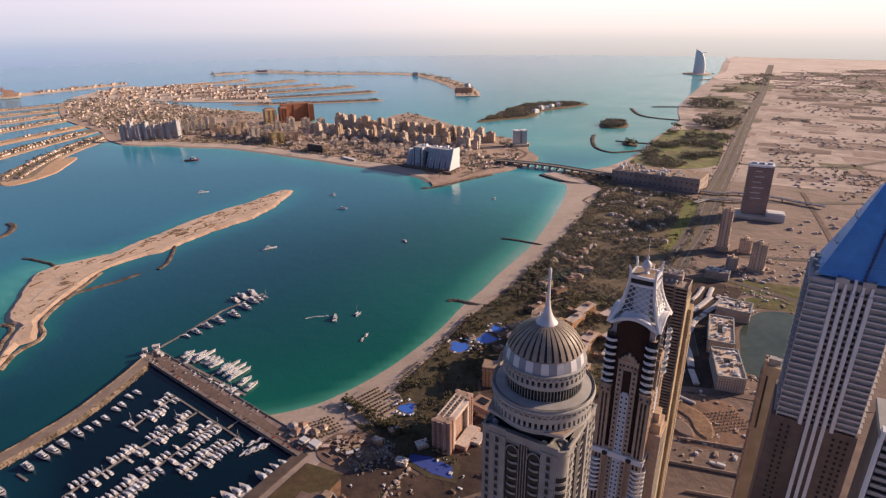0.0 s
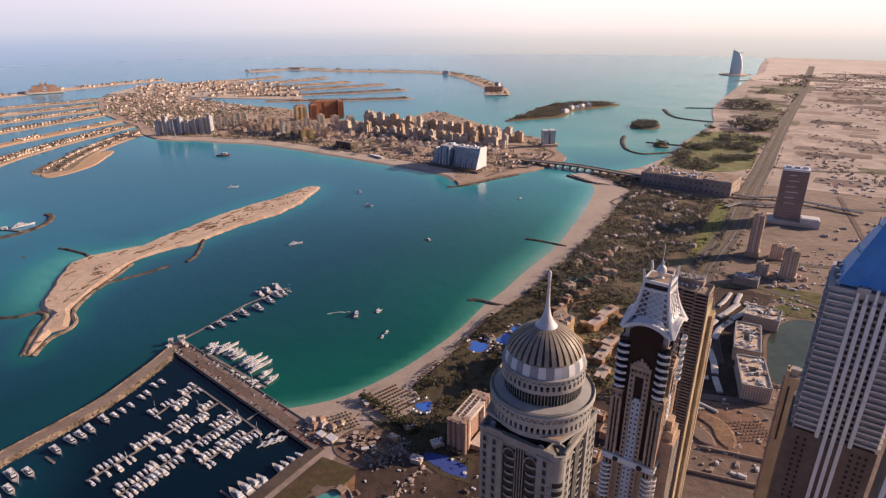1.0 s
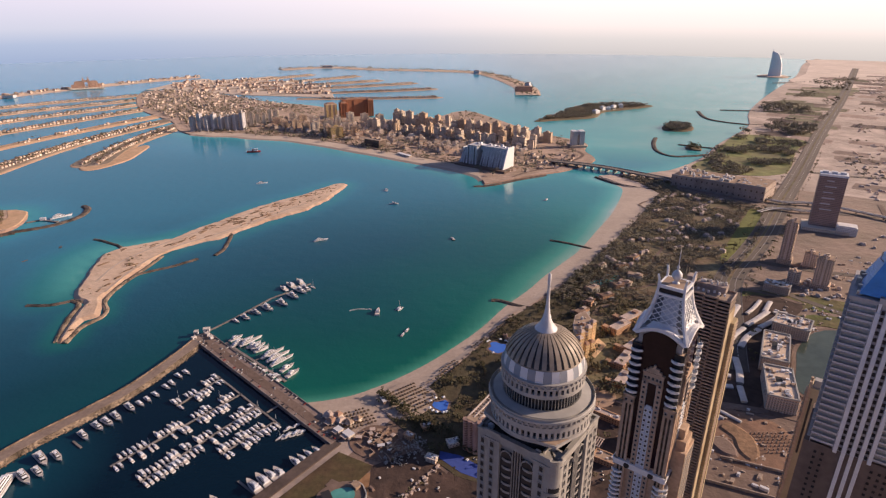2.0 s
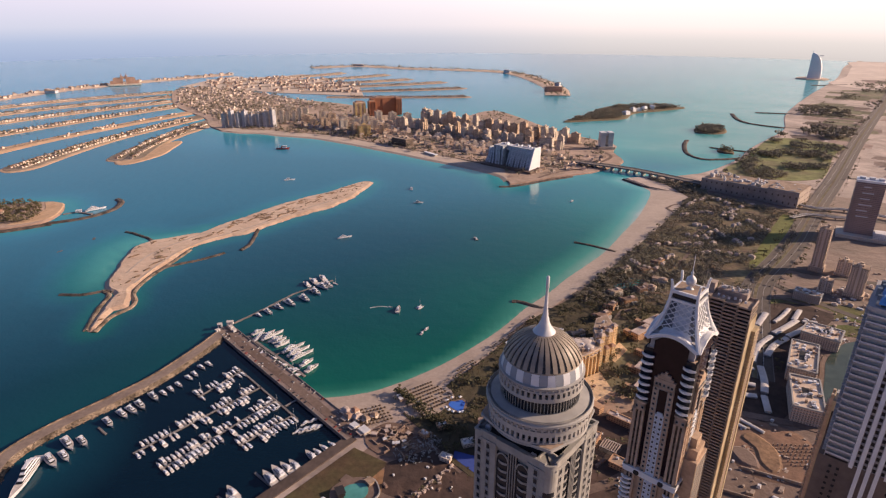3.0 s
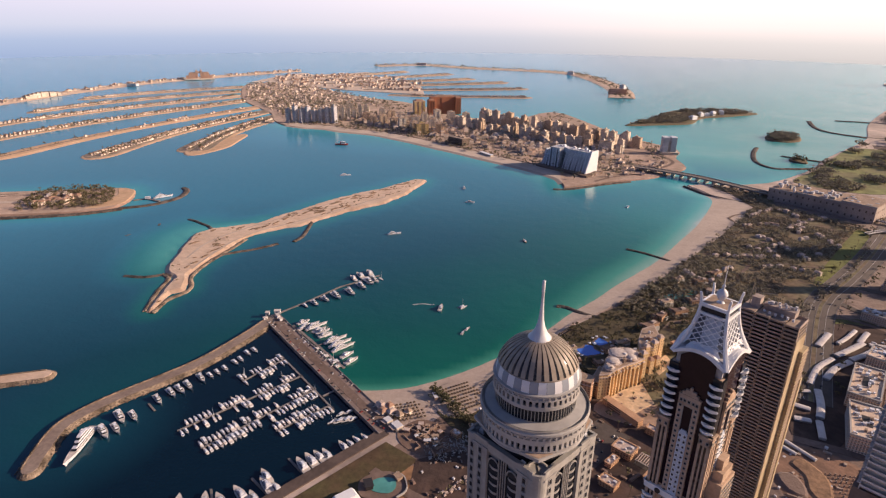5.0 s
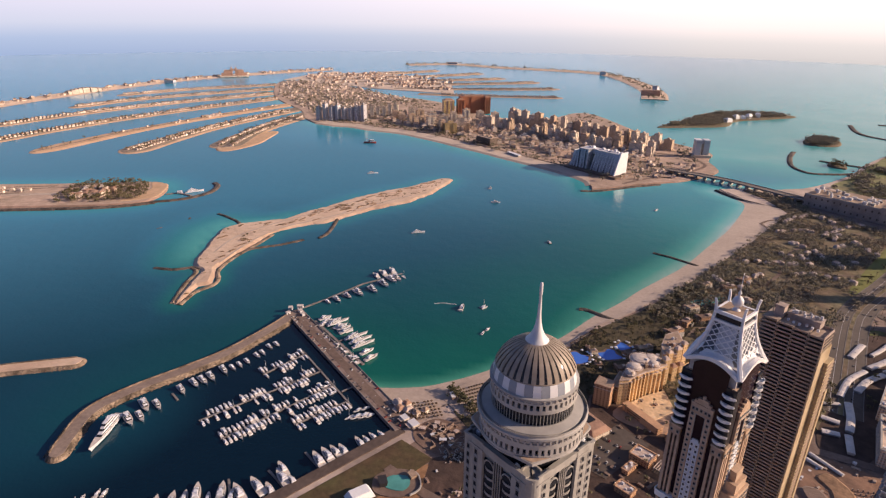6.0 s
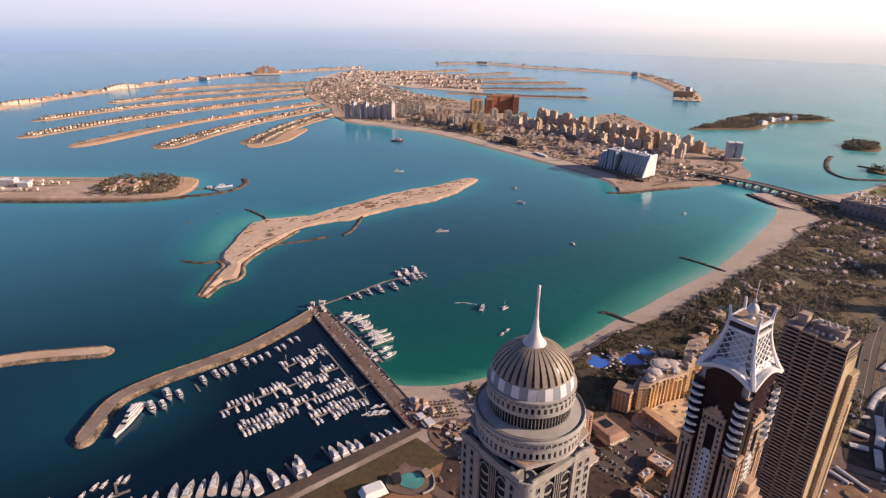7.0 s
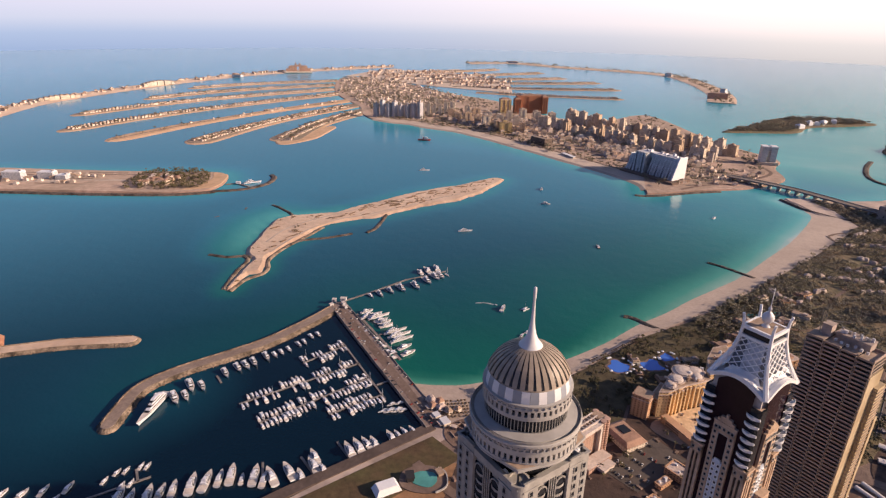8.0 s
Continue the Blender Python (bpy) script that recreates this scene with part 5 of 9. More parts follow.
def palm_template(seed, height=6.0):
    rnd = random.Random(seed)
    trunk, crown = Geo(), Geo()
    lean = rnd.uniform(-.3, .3)
    trunk.tube([(0, 0, 0), (lean * 0.5, 0, height * 0.5), (lean, 0, height)], 0.17, 5, 0.7)
    for i in range(11):
        a = 2 * math.pi * i / 11 + rnd.uniform(-.2, .2)
        l, d = rnd.uniform(1.5, 2.1), rnd.uniform(0.3, 1.1)
        u, w = Vector((math.cos(a), math.sin(a), 0)), Vector((-math.sin(a), math.cos(a), 0)) * 0.30
        b = Vector((lean, 0, height))
        p1, p2 = b + u * l * 0.5 + Vector((0, 0, 0.45)), b + u * l + Vector((0, 0, 0.2 - d))
        crown.add([b, p1 + w, p2, p1 - w, p1 - Vector((0, 0, 0.15))], [(0, 4, 1), (1, 4, 2), (0, 3, 4), (3, 2, 4), (0, 1, 3), (1, 2, 3)])
    return trunk, crown


TREES = [tree_template(s, h, w) for s, h, w in ((1, 4.6, 2.3), (2, 5.6, 2.8), (3, 3.6, 2.0), (4, 6.2, 2.6), (5, 2.4, 1.9), (6, 4.2, 3.0))]
PALMS = [palm_template(s, h) for s, h in ((11, 6.0), (12, 7.2), (13, 5.0))]
_packed = {}


def plant_stuff(name, label, spots, seed, palms=0.25, z=2.2, size=1.0, lo=0.75, hi=1.35, leaf=None):
    """Many trees as one object of crowns and one of trunks under it."""
    rnd = random.Random(seed)
    sets = {"crown": ([], [], 0), "trunk": ([], [], 0)}
    vs, fs, base = {"crown": [], "trunk": []}, {"crown": [], "trunk": []}, {"crown": 0, "trunk": 0}
    for x, y in spots:
        pool = PALMS if rnd.random() < palms else TREES
        i = rnd.randrange(len(pool))
        key = (pool is PALMS, i)
        if key not in _packed:
            _packed[key] = [(np.array([tuple(v) for v in g.v]), g.f) for g in pool[i]]
        s, a = size * rnd.uniform(lo, hi), rnd.uniform(0, 6.28)
        m = np.array([[math.cos(a), -math.sin(a), 0], [math.sin(a), math.cos(a), 0], [0, 0, rnd.uniform(0.85, 1.15)]]) * s
        for which, (v, f) in zip(("trunk", "crown"), _packed[key]):
            vs[which].append(v @ m.T + np.array([x, y, z]))
            fs[which] += [tuple(j + base[which] for j in q) for q in f]
            base[which] += len(v)
    top = None
    for which, mat in (("crown", leaf or (HAZED_LEAF if size > 1.45 else TREE_LEAF)), ("trunk", BARK)):
        if not vs[which]:
            continue
        me = bpy.data.meshes.new(which)
        me.from_pydata(np.concatenate(vs[which]).tolist(), [], fs[which])
        me.materials.append(mat)
        ob = new(name if which == "crown" else "trunks", me)
        if which == "crown":
            top = tagged(ob, label, "trees", "", "stuff")
        else:
            ob.parent = top
            ob["kind"] = "stuff"
    return top


def blotch(scale, cut, seed=0.0):
    return lambda x, y: noise.noise(Vector((x * scale + seed, y * scale - seed, seed))) > cut


# ---------------------------------------------------------------- breakwaters and quays
def rock_bank(name, ctrl, width, label, height=2.6, boulders=500, seed=1, mat=None, top=None, kind="structure", crest=1):
    line = spline(ctrl, 5)
    w = width / 2
    bank = part(name, sweep(line, [(-w - 3, -2.0), (-w, 1.0), (-w + 2, height), (w - 2, height), (w, 1.0), (w + 3, -2.0)], 0.5, seed=seed), mat or ROCK)
    tagged(bank, label, "breakwater", "", kind)
    rnd, g = random.Random(seed + 50), Geo()
    for _ in range(boulders):
        i = rnd.randrange(len(line) - 1)
        a, b = Vector(line[i]), Vector(line[i + 1])
        d = (b - a).normalized()
        side, q = rnd.choice((-1, 1)), rnd.random()
        o = side * (w - 2 + 4.4 * q)
        c = a.lerp(b, rnd.random()) + Vector((-d.y, d.x)) * o
        z, r = height - 3.0 * q, rnd.uniform(0.35, 0.85)
        vs = [Vector((c.x, c.y, z)) + Vector(e) * r * rnd.uniform(0.6, 1.2) for e in ((1, 0, 0), (0, 1, 0), (-1, 0, 0), (0, -1, 0), (0, 0, 0.8), (0, 0, -0.8))]
        g.add(vs, [(0, 1, 4), (1, 2, 4), (2, 3, 4), (3, 0, 4), (1, 0, 5), (2, 1, 5), (3, 2, 5), (0, 3, 5)])
    part("boulders", g, mat or ROCK, bank)["kind"] = "stuff"
    if top:
        part("track", sweep(line, [(-w + 2.2, height + 0.1), (-w + 2.2, height + 0.3), (w - 2.6, height + 0.3), (w - 2.6, height + 0.1)], 0.06), top, bank)
        part("crest_wall", sweep(shifted(line, crest * (w - 2.2)), [(-0.5, height), (-0.4, height + 1.1), (0.4, height + 1.1), (0.5, height)], 0.08), ROCK, bank)
        for px_, py_ in (line[0], line[-1]):
            part("head", Geo().lathe([(w + 2.6, -2.0), (w - 0.2, 1.0), (w - 2.2, height + 0.04)], 18, px_, py_), mat or ROCK, bank)
            part("head_paving", Geo().lathe([(w - 2.4, height), (w - 2.5, height + 0.32)], 18, px_, py_), top, bank)
    return bank


BREAK_PAVING = material("pale_dusty_paving", (0.30, 0.235, 0.195), 0.9, vary=0.2, grain=0.3, patch=0.04, second=(0.23, 0.175, 0.145), bump=0.15)
MAIN_BREAK = [(-330, 236), (-337, 250), (-347, 280), (-338, 312), (-315, 354), (-298, 390), (-285, 442), (-281, 470)]
rock_bank("marina_breakwater", MAIN_BREAK, 15, "curving rock breakwater with a paved service track", 2.8, 900, 1, None, BREAK_PAVING)
rock_bank("outer_breakwater", [(-700, 130), (-560, 225), (-500, 275), (-470, 300), (-420, 330)], 17, "sandy rock breakwater with a rounded head", 2.6, 500, 2, None, ISLE)
for ctrl, wd in (([(-570, 722), (-553, 717), (-539, 711), (-525, 705), (-507, 693)], 4.2), ([(-384, 765), (-377, 745), (-372, 726), (-367, 702), (-369, 681)], 4.2), ([(-386, 669), (-396, 655), (-406, 642), (-426, 624), (-437, 610), (-438, 582)], 4.2), ([(-510, 523), (-499, 524), (-486, 526), (-476, 532), (-465, 540), (-454, 537)], 4.2)):
    rock_bank("rock_groyne", ctrl, wd, "low dark curved rock groyne off the sand island", 1.6, 120, 7, DARK_ROCK)
rock_bank("rock_groyne", [(-42, 1050), (-22, 1054), (4, 1072), (47, 1109), (96, 1144)], 7, "low dark rock groyne at the tip of the land", 1.8, 120, 9, DARK_ROCK)
rock_bank("rock_groyne", [(82, 783), (106, 774), (136, 756)], 4, "thin dark rock groyne running off the beach", 1.4, 80, 11, DARK_ROCK)
rock_bank("rock_groyne", [(4, 588), (15, 587), (28, 580), (40, 575), (52, 573)], 5, "stubby dark rock groyne on the beach", 1.8, 80, 12, DARK_ROCK)
rock_bank("rock_groyne", [(-714, 735), (-675, 768), (-660, 812), (-672, 850), (-690, 866)], 9, "hooked rock groyne sheltering a jetty", 2.0, 150, 13, DARK_ROCK)
tagged(part("sunken_rocks", Geo().box(-598, 690, -0.5, 6, 16, 0.25, 30, 0.4).box(-610, 640, -0.5, 5, 14, 0.25, -20, 0.4), DARK_ROCK), "dark rocks awash near the sand island", "rocks", "", "stuff")

MOLE = [(-284, 478), (-104, 343)]
rock_bank("rock_groyne", [(193, 1138), (222, 1096), (258, 1070), (290, 1056)], 6, "dark rock edge below the causeway", 2.4, 160, 19, DARK_ROCK)
for ctrl in ([(-421, 454), (-433, 477), (-445, 506), (-453, 530), (-469, 540)], [(-411, 453), (-417, 483), (-410, 505), (-415, 522), (-430, 541), (-437, 570), (-438, 606), (-437, 640), (-438, 672)]):
    rock_bank("rock_edging", ctrl, 4.2, "low tan rock edging along the sand island", 1.5, 260, 23)
mole = part("mole", sweep(spline(MOLE, 8), [(-9, -2.0), (-8.5, 2.6), (8.5, 2.6), (9, -2.0)]), MOLE_PAVING)
tagged(mole, "broad paved mole with a road and parked cars", "quay", "", "structure")
part("mole_road", sweep(spline(MOLE, 8), [(-4.5, 2.62), (-4.5, 2.74), (3.0, 2.74), (3.0, 2.62)]), PAVING, mole)
for o in (-8.2, 8.2):
    part("mole_kerb", sweep(shifted(MOLE, o), [(-0.35, 2.55), (-0.35, 3.3), (0.35, 3.3), (0.35, 2.55)]), PONTOON, mole)
quay_edge = part("quay", sweep([(-104, 340), (-165, 238), (-215, 144)], [(-6, -2.0), (-6, 2.5), (3, 2.5), (3, 1.0)]), material("dark_quay_paving", (0.115, 0.086, 0.075), 0.9, vary=0.22, grain=0.3, patch=0.05, second=(0.085, 0.063, 0.055), bump=0.15))
tagged(quay_edge, "paved quay along the yacht basin", "quay", "", "structure")
lawn = slab("quay_lawn", [(-101, 330), (-157, 236), (-205, 148), (-180, 140), (-118, 230), (-72, 318)], 1.6, 1.85, material("dry_lawn", (0.092, 0.060, 0.034), 0.95, vary=0.3, grain=0.2, patch=0.03, second=(0.085, 0.075, 0.032), bump=0.3), 0, "dry brown lawn beside the quay", "lawn")


def pontoon(pts, w=1.6, name="pontoon"):
    g = sweep(pts, [(-w / 2, 0.1), (-w / 2, 0.75), (w / 2, 0.75), (w / 2, 0.1)])
    return tagged(part(name, g, PONTOON), "grey floating pontoon between moored boats", "pontoon", "marina pontoons")


ROWS_OF_BERTHS = [((-231, 412), (-249, 370)), ((-203, 392), (-260, 300)), ((-183, 376), (-230, 288)), ((-161, 360), (-187, 320))]
for a, b in ROWS_OF_BERTHS:
    pontoon([a, b])
pontoon([(-236, 415), (-156, 356)])
pontoon([(-172, 370), (-163, 384)])
pontoon([(-160, 262), (-178, 272)])
pontoon([(-147, 286), (-163, 296)])
pontoon([(-172, 232), (-242, 186)])
pontoon([(-190, 245), (-199, 256)])
pontoon([(-259, 213), (-282, 180)])
pontoon([(-274, 214), (-263, 206)])
pontoon([(-305, 322), (-294, 316)])
pontoon([(-288, 478), (-268, 516), (-246, 566), (-213, 609)], 2.2, "yacht_pier")
for x, y in ((-268, 514), (-259, 533), (-250, 555)):
    pontoon([(x, y), (x + 9, y - 4)], 1.0)
pontoon([(-254, 470), (-172, 413)], 2.6, "yacht_pier")
pontoon([(-213, 441), (-196, 463)], 1.6)


# ---------------------------------------------------------------- boats
def hull_geo(L, B, H, full=0.75):
    g, n = Geo(), 9
    ring = 5
    for i in range(n + 1):
        q = i / n
        w = B / 2 * (0.92 if q < 0.05 else 1.0) * (1 - max(0, (q - 0.45) / 0.55) ** 2.2)
        w = max(w, 0.03)
        x, sheer = -L / 2 + L * q, H * (0.82 + 0.3 * q * q)
        for o, z in ((-1, sheer), (-full - 0.1, 0.25 * H), (0, -0.25), (full + 0.1, 0.25 * H), (1, sheer)):
            g.v.append((x + (0.06 * L * q if z > 0.5 * H else 0), o * w, z))
    g.f += [(i * ring + j, i * ring + j + 1, (i + 1) * ring + j + 1, (i + 1) * ring + j) for i in range(n) for j in range(ring - 1)]
    g.f += [(4, 3, 2, 1, 0), tuple(n * ring + j for j in range(ring))]
    deck = Geo()
    for i in range(n + 1):
        a, b = g.v[i * ring], g.v[i * ring + 4]
        deck.v += [(a[0], a[1] * 0.95, a[2] - 0.05), (b[0], b[1] * 0.95, b[2] - 0.05)]
    deck.f += [(2 * i, 2 * i + 2, 2 * i + 3, 2 * i + 1) for i in range(n)]
    return g, deck


def house_geo(x0, x1, w, z0, z1, rake_f=0.35, rake_b=0.1):
    h = z1 - z0
    vs = [(x0, -w / 2, z0), (x1, -w / 2 * 0.72, z0), (x1, w / 2 * 0.72, z0), (x0, w / 2, z0),
          (x0 + rake_b * h, -w / 2 * 0.88, z1), (x1 - rake_f * h * 2.2, -w / 2 * 0.62, z1), (x1 - rake_f * h * 2.2, w / 2 * 0.62, z1), (x0 + rake_b * h, w / 2 * 0.88, z1)]
    return Geo().add(vs, [(4, 5, 6, 7), (0, 1, 5, 4), (1, 2, 6, 5), (2, 3, 7, 6), (3, 0, 4, 7)])


def motor_boat(L, label, hull=None, decks=1, name="motor_yacht", canvas=None):
    B, H = L * 0.33, L * 0.13
    t = thing(name, label, "boat", "moored boats")
    hg, dg = hull_geo(L, B, H)
    part("hull", hg, hull or GELCOAT, t)
    part("deck", dg, TEAK if L > 7.5 else GELCOAT, t)
    z = H * 0.86
    part("cabin", house_geo(-L * 0.22, L * 0.27, B * 0.74, z, z + L * 0.085), GELCOAT, t)
    part("windscreen", house_geo(-L * 0.19, L * 0.275, B * 0.755, z + L * 0.028, z + L * 0.066), GLASS, t)
    z += L * 0.085
    for d in range(decks):
        k = 1 - 0.3 * d
        part("flybridge", house_geo(-L * 0.26 * k, L * 0.12 * k, B * 0.68 * k, z, z + L * 0.05 * k, 0.5), GELCOAT, t)
        if decks > 1:
            part("window_band", house_geo(-L * 0.23 * k, L * 0.122 * k, B * 0.69 * k, z + L * 0.015, z + L * 0.037 * k, 0.5), GLASS, t)
        z += L * 0.055 * k
    part("radar_arch", Geo().tube([(-L * 0.14, -B * 0.28, z - L * 0.03), (-L * 0.17, -B * 0.24, z + L * 0.05), (-L * 0.17, B * 0.24, z + L * 0.05), (-L * 0.14, B * 0.28, z - L * 0.03)], L * 0.012, 5), GELCOAT, t)
    part("cockpit", Geo().box(-L * 0.36, 0, H * 0.72, L * 0.16, B * 0.6, H * 0.86), canvas or TEAK, t)
    return t


def sailing_boat(L, label):
    t = thing("sailing_yacht", label, "boat", "moored boats")
    B, H = L * 0.25, L * 0.10
    hg, dg = hull_geo(L, B, H)
    part("hull", hg, GELCOAT, t)
    part("deck", dg, TEAK, t)
    part("cabin", house_geo(-L * 0.1, L * 0.24, B * 0.55, H * 0.86, H * 0.86 + L * 0.05), GELCOAT, t)
    part("mast", Geo().tube([(L * 0.05, 0, H), (L * 0.05, 0, L * 1.25)], 0.10, 6, 0.6), WHITE, t)
    part("boom", Geo().tube([(L * 0.05, 0, H + L * 0.14), (-L * 0.36, 0, H + L * 0.13)], 0.13, 6), WHITE, t, "boom with a furled white sail")
    for end in (0.5, -0.48):
        part("stay", Geo().tube([(L * end, 0, H), (L * 0.05, 0, L * 1.2)], 0.025, 3), STEEL, t)
    return t


def catamaran(L, label):
    t = thing("catamaran", label, "boat", "moored boats")
    for s in (-1, 1):
        hg, _ = hull_geo(L, L * 0.12, L * 0.12)
        ob = part("hull", hg, GELCOAT, t)
        ob.location = (0, s * L * 0.2, 0)
    part("bridge_deck", Geo().box(-L * 0.08, 0, L * 0.09, L * 0.62, L * 0.42, L * 0.13), GELCOAT, t)
    part("cabin", house_geo(-L * 0.26, L * 0.2, L * 0.36, L * 0.13, L * 0.22), GELCOAT, t)
    part("windscreen", house_geo(-L * 0.2, L * 0.205, L * 0.37, L * 0.155, L * 0.195), GLASS, t)
    part("mast", Geo().tube([(L * 0.05, 0, L * 0.2), (L * 0.05, 0, L * 1.2)], 0.12, 6, 0.6), WHITE, t)
    return t


def superyacht(L, label, planks=None):
    t = thing("superyacht", label, "boat")
    B, H = L * 0.17, L * 0.095
    hg, dg = hull_geo(L, B, H)
    part("hull", hg, GELCOAT, t)
    part("deck", dg, planks or TEAK, t)
    z = H * 0.88
    for i, (a, b) in enumerate(((-0.40, 0.22), (-0.34, 0.12), (-0.24, 0.04))):
        part("deckhouse", house_geo(a * L, b * L, B * (0.8 - 0.1 * i), z, z + L * 0.048, 0.5), GELCOAT, t)
        part("window_band", house_geo(a * L + 0.5, b * L + 0.05, B * (0.815 - 0.1 * i), z + L * 0.014, z + L * 0.034, 0.5), GLASS, t)
        z += L * 0.05
    part("mast", Geo().tube([(-L * 0.12, 0, z - 0.3), (-L * 0.15, 0, z + L * 0.07)], 0.3, 6, 0.4).box(-L * 0.14, 0, z + L * 0.03, 0.5, B * 0.4, z + L * 0.04), GELCOAT, t)
    part("swim_platform", Geo().box(-L * 0.5, 0, 0.4, L * 0.04, B * 0.8, 0.8), TEAK, t)
    return t


small = motor_boat(7.6, "small white motor cruiser moored at a pontoon")
medium = motor_boat(10.6, "white motor yacht with a teak deck at its berth")
large = motor_boat(15.0, "large white motor yacht with two upper decks", decks=2)
xl = motor_boat(19.0, "big white motor yacht with stacked decks at the near pontoon", decks=2)
navy = motor_boat(7.6, "motor cruiser with a navy hull and white cabin", BLUE_HULL)
canvas_blue = material("blue_canvas", (0.05, 0.10, 0.32), 0.9, vary=0.15, grain=2.0, bump=0.1)
covered = motor_boat(7.0, "white motor cruiser with a blue canvas cover", None, 1, "motor_yacht", canvas_blue)
sail = sailing_boat(8.6, "white sailing yacht with bare mast and furled sail")
cat = catamaran(9.0, "white sailing catamaran with bare mast")


def berth(kind, x, y, yaw, z=0.0):
    return copy_thing(kind, pose(x, y, z, 0, 0, yaw))


rnd = random.Random(21)
for (ax, ay), (bx, by) in ROWS_OF_BERTHS:
    n = int(math.dist((ax, ay), (bx, by)) / 3.55)
    for i in range(n):
        q = (i + 0.6) / n
        x, y = ax + (bx - ax) * q, ay + (by - ay) * q
        for side in (-1, 1):
            if noise.noise(Vector((x * 0.09, y * 0.09, 2.0 + side))) < -0.22 or rnd.random() < 0.1:
                continue
            kind = rnd.choices((small, medium, covered, navy, sail), (5, 3, 1.5, 0.7, 0.5))[0]
            o = 5.0 if kind is not medium else 5.8
            yaw = -32 + (0 if side > 0 else 180)
            c, s = math.cos(radians(yaw)), math.sin(radians(yaw))
            berth(kind, x + c * o, y + s * o, yaw + rnd.choice((0, 180)) + rnd.uniform(-3, 3))
# along the breakwater, bows out
for i, (x, y) in enumerate([(-309, 281), (-303, 287), (-310, 299), (-301, 303), (-297, 326), (-293, 337), (-289, 343), (-286, 350), (-282, 362), (-277, 368), (-274, 374), (-271, 381), (-268, 392), (-266, 398), (-266, 409), (-262, 415)]):
    berth(xl if i in (0, 2) else large if i < 9 else medium, x - 4.0, y + 2.2, -28 + rnd.uniform(-5, 5))
# the quay and the near pontoons
for x, y, k in ((-149, 291, xl), (-145, 297, xl), (-142, 303, large), (-137, 306, large), (-129, 317, large), (-126, 322, medium), (-123, 327, medium), (-118, 331, medium),
                (-176, 256, xl), (-166, 256, large), (-169, 276, large), (-164, 268, xl), (-157, 268, large), (-184, 247, xl)):
    berth(k, x, y, 147 + rnd.uniform(-5, 5))
for x, y, k in ((-228, 219, xl), (-221, 225, xl), (-215, 231, large), (-210, 237, xl), (-201, 237, medium), (-195, 243, xl), (-187, 243, large), (-236, 211, large), (-241, 205, large), (-246, 199, xl)):
    berth(k, x, y, 118 + rnd.uniform(-5, 5))
for x, y, k in ((-312, 174, medium), (-300, 183, medium), (-284, 197, small), (-283, 206, small), (-279, 210, small), (-270, 199, small), (-273, 217, small), (-269, 219, small), (-266, 203, small), (-334, 160, medium)):
    berth(k, x, y, 105 + rnd.uniform(-8, 8))
for x, y, k in ((-150, 342, sail), (-145, 344, medium), (-140, 347, medium), (-136, 349, small), (-148, 352, small), (-143, 356, small)):
    berth(k, x, y, -122 + rnd.uniform(-5, 5))
big = superyacht(40, "long white superyacht with three decks and dark window bands")
big.matrix_world = pose(-317, 266, 0, 0, 0, -72)
# yachts on the two outer piers
for x, y, k, yaw in ((-262, 512, medium, -30), (-255, 520, large, -30), (-248, 532, large, -32), (-240, 543, xl, -32), (-228, 556, xl, -34), (-222, 574, xl, -34), (-218, 588, xl, -35), (-234, 600, xl, 140), (-226, 610, xl, 130), (-207, 600, sail, -35), (-214, 594, xl, -35), (-240, 592, large, 140)):
    berth(k, x, y, yaw + rnd.uniform(-4, 4))
cata = superyacht(24, "white charter yacht with stacked decks at the pier")
cata.matrix_world = pose(-238, 472, 0, 0, 0, 57)
copy_thing(cata, pose(-230, 474, 0, 0, 0, 57))
for x, y, k, yaw in ((-224, 468, large, 57), (-219, 466, large, 57), (-214, 461, large, 57), (-200, 455, cata, 57), (-193, 450, cata, 56), (-187, 444, cata, 57), (-178, 433, large, 60), (-205, 458, sail, 57), (-197, 452, sail, 57), (-211, 462, sail, 57),
                     (-226, 440, medium, 237), (-219, 437, cat, 237), (-212, 433, medium, 237), (-205, 428, cat, 237), (-198, 424, medium, 237), (-190, 419, cat, 237), (-180, 411, medium, 237), (-170, 425, large, 62)):
    berth(k, x, y, yaw + rnd.uniform(-3, 3))
gold = motor_boat(14, "dhow-like charter boat with a tan wooden upper deck", None, 2, "charter_boat", TEAK)
gold.matrix_world = pose(-247, 478, 0, 0, 0, 57)
# boats out on the bay
ship = thing("supply_ship", "red-hulled supply ship with a white bridge, at anchor", "ship")
hg, dg = hull_geo(30, 8, 4.0)
part("hull", hg, RED_PAINT, ship)
part("deck", dg, PONTOON, ship)
part("bridge", house_geo(0, 10, 6.4, 3.6, 8.5, 0.1), WHITE, ship)
part("bridge_windows", house_geo(0.4, 10.08, 6.5, 6.6, 7.6, 0.1), GLASS, ship)
part("funnel", Geo().box(-2, 0, 3.6, 2.2, 3, 8), RED_PAINT, ship)
part("crane", Geo().tube([(-10, 0, 3.5), (-10, 0, 10), (-4, 0, 12)], 0.35, 5), WHITE, ship)
ship.matrix_world = pose(-571, 1290, 0, 0, 0, 12)
bay_yacht = superyacht(20, "bright white motor yacht lying in the open bay", GELCOAT)
bay_yacht.matrix_world = pose(-446, 1032, 0, 0, 0, 30)
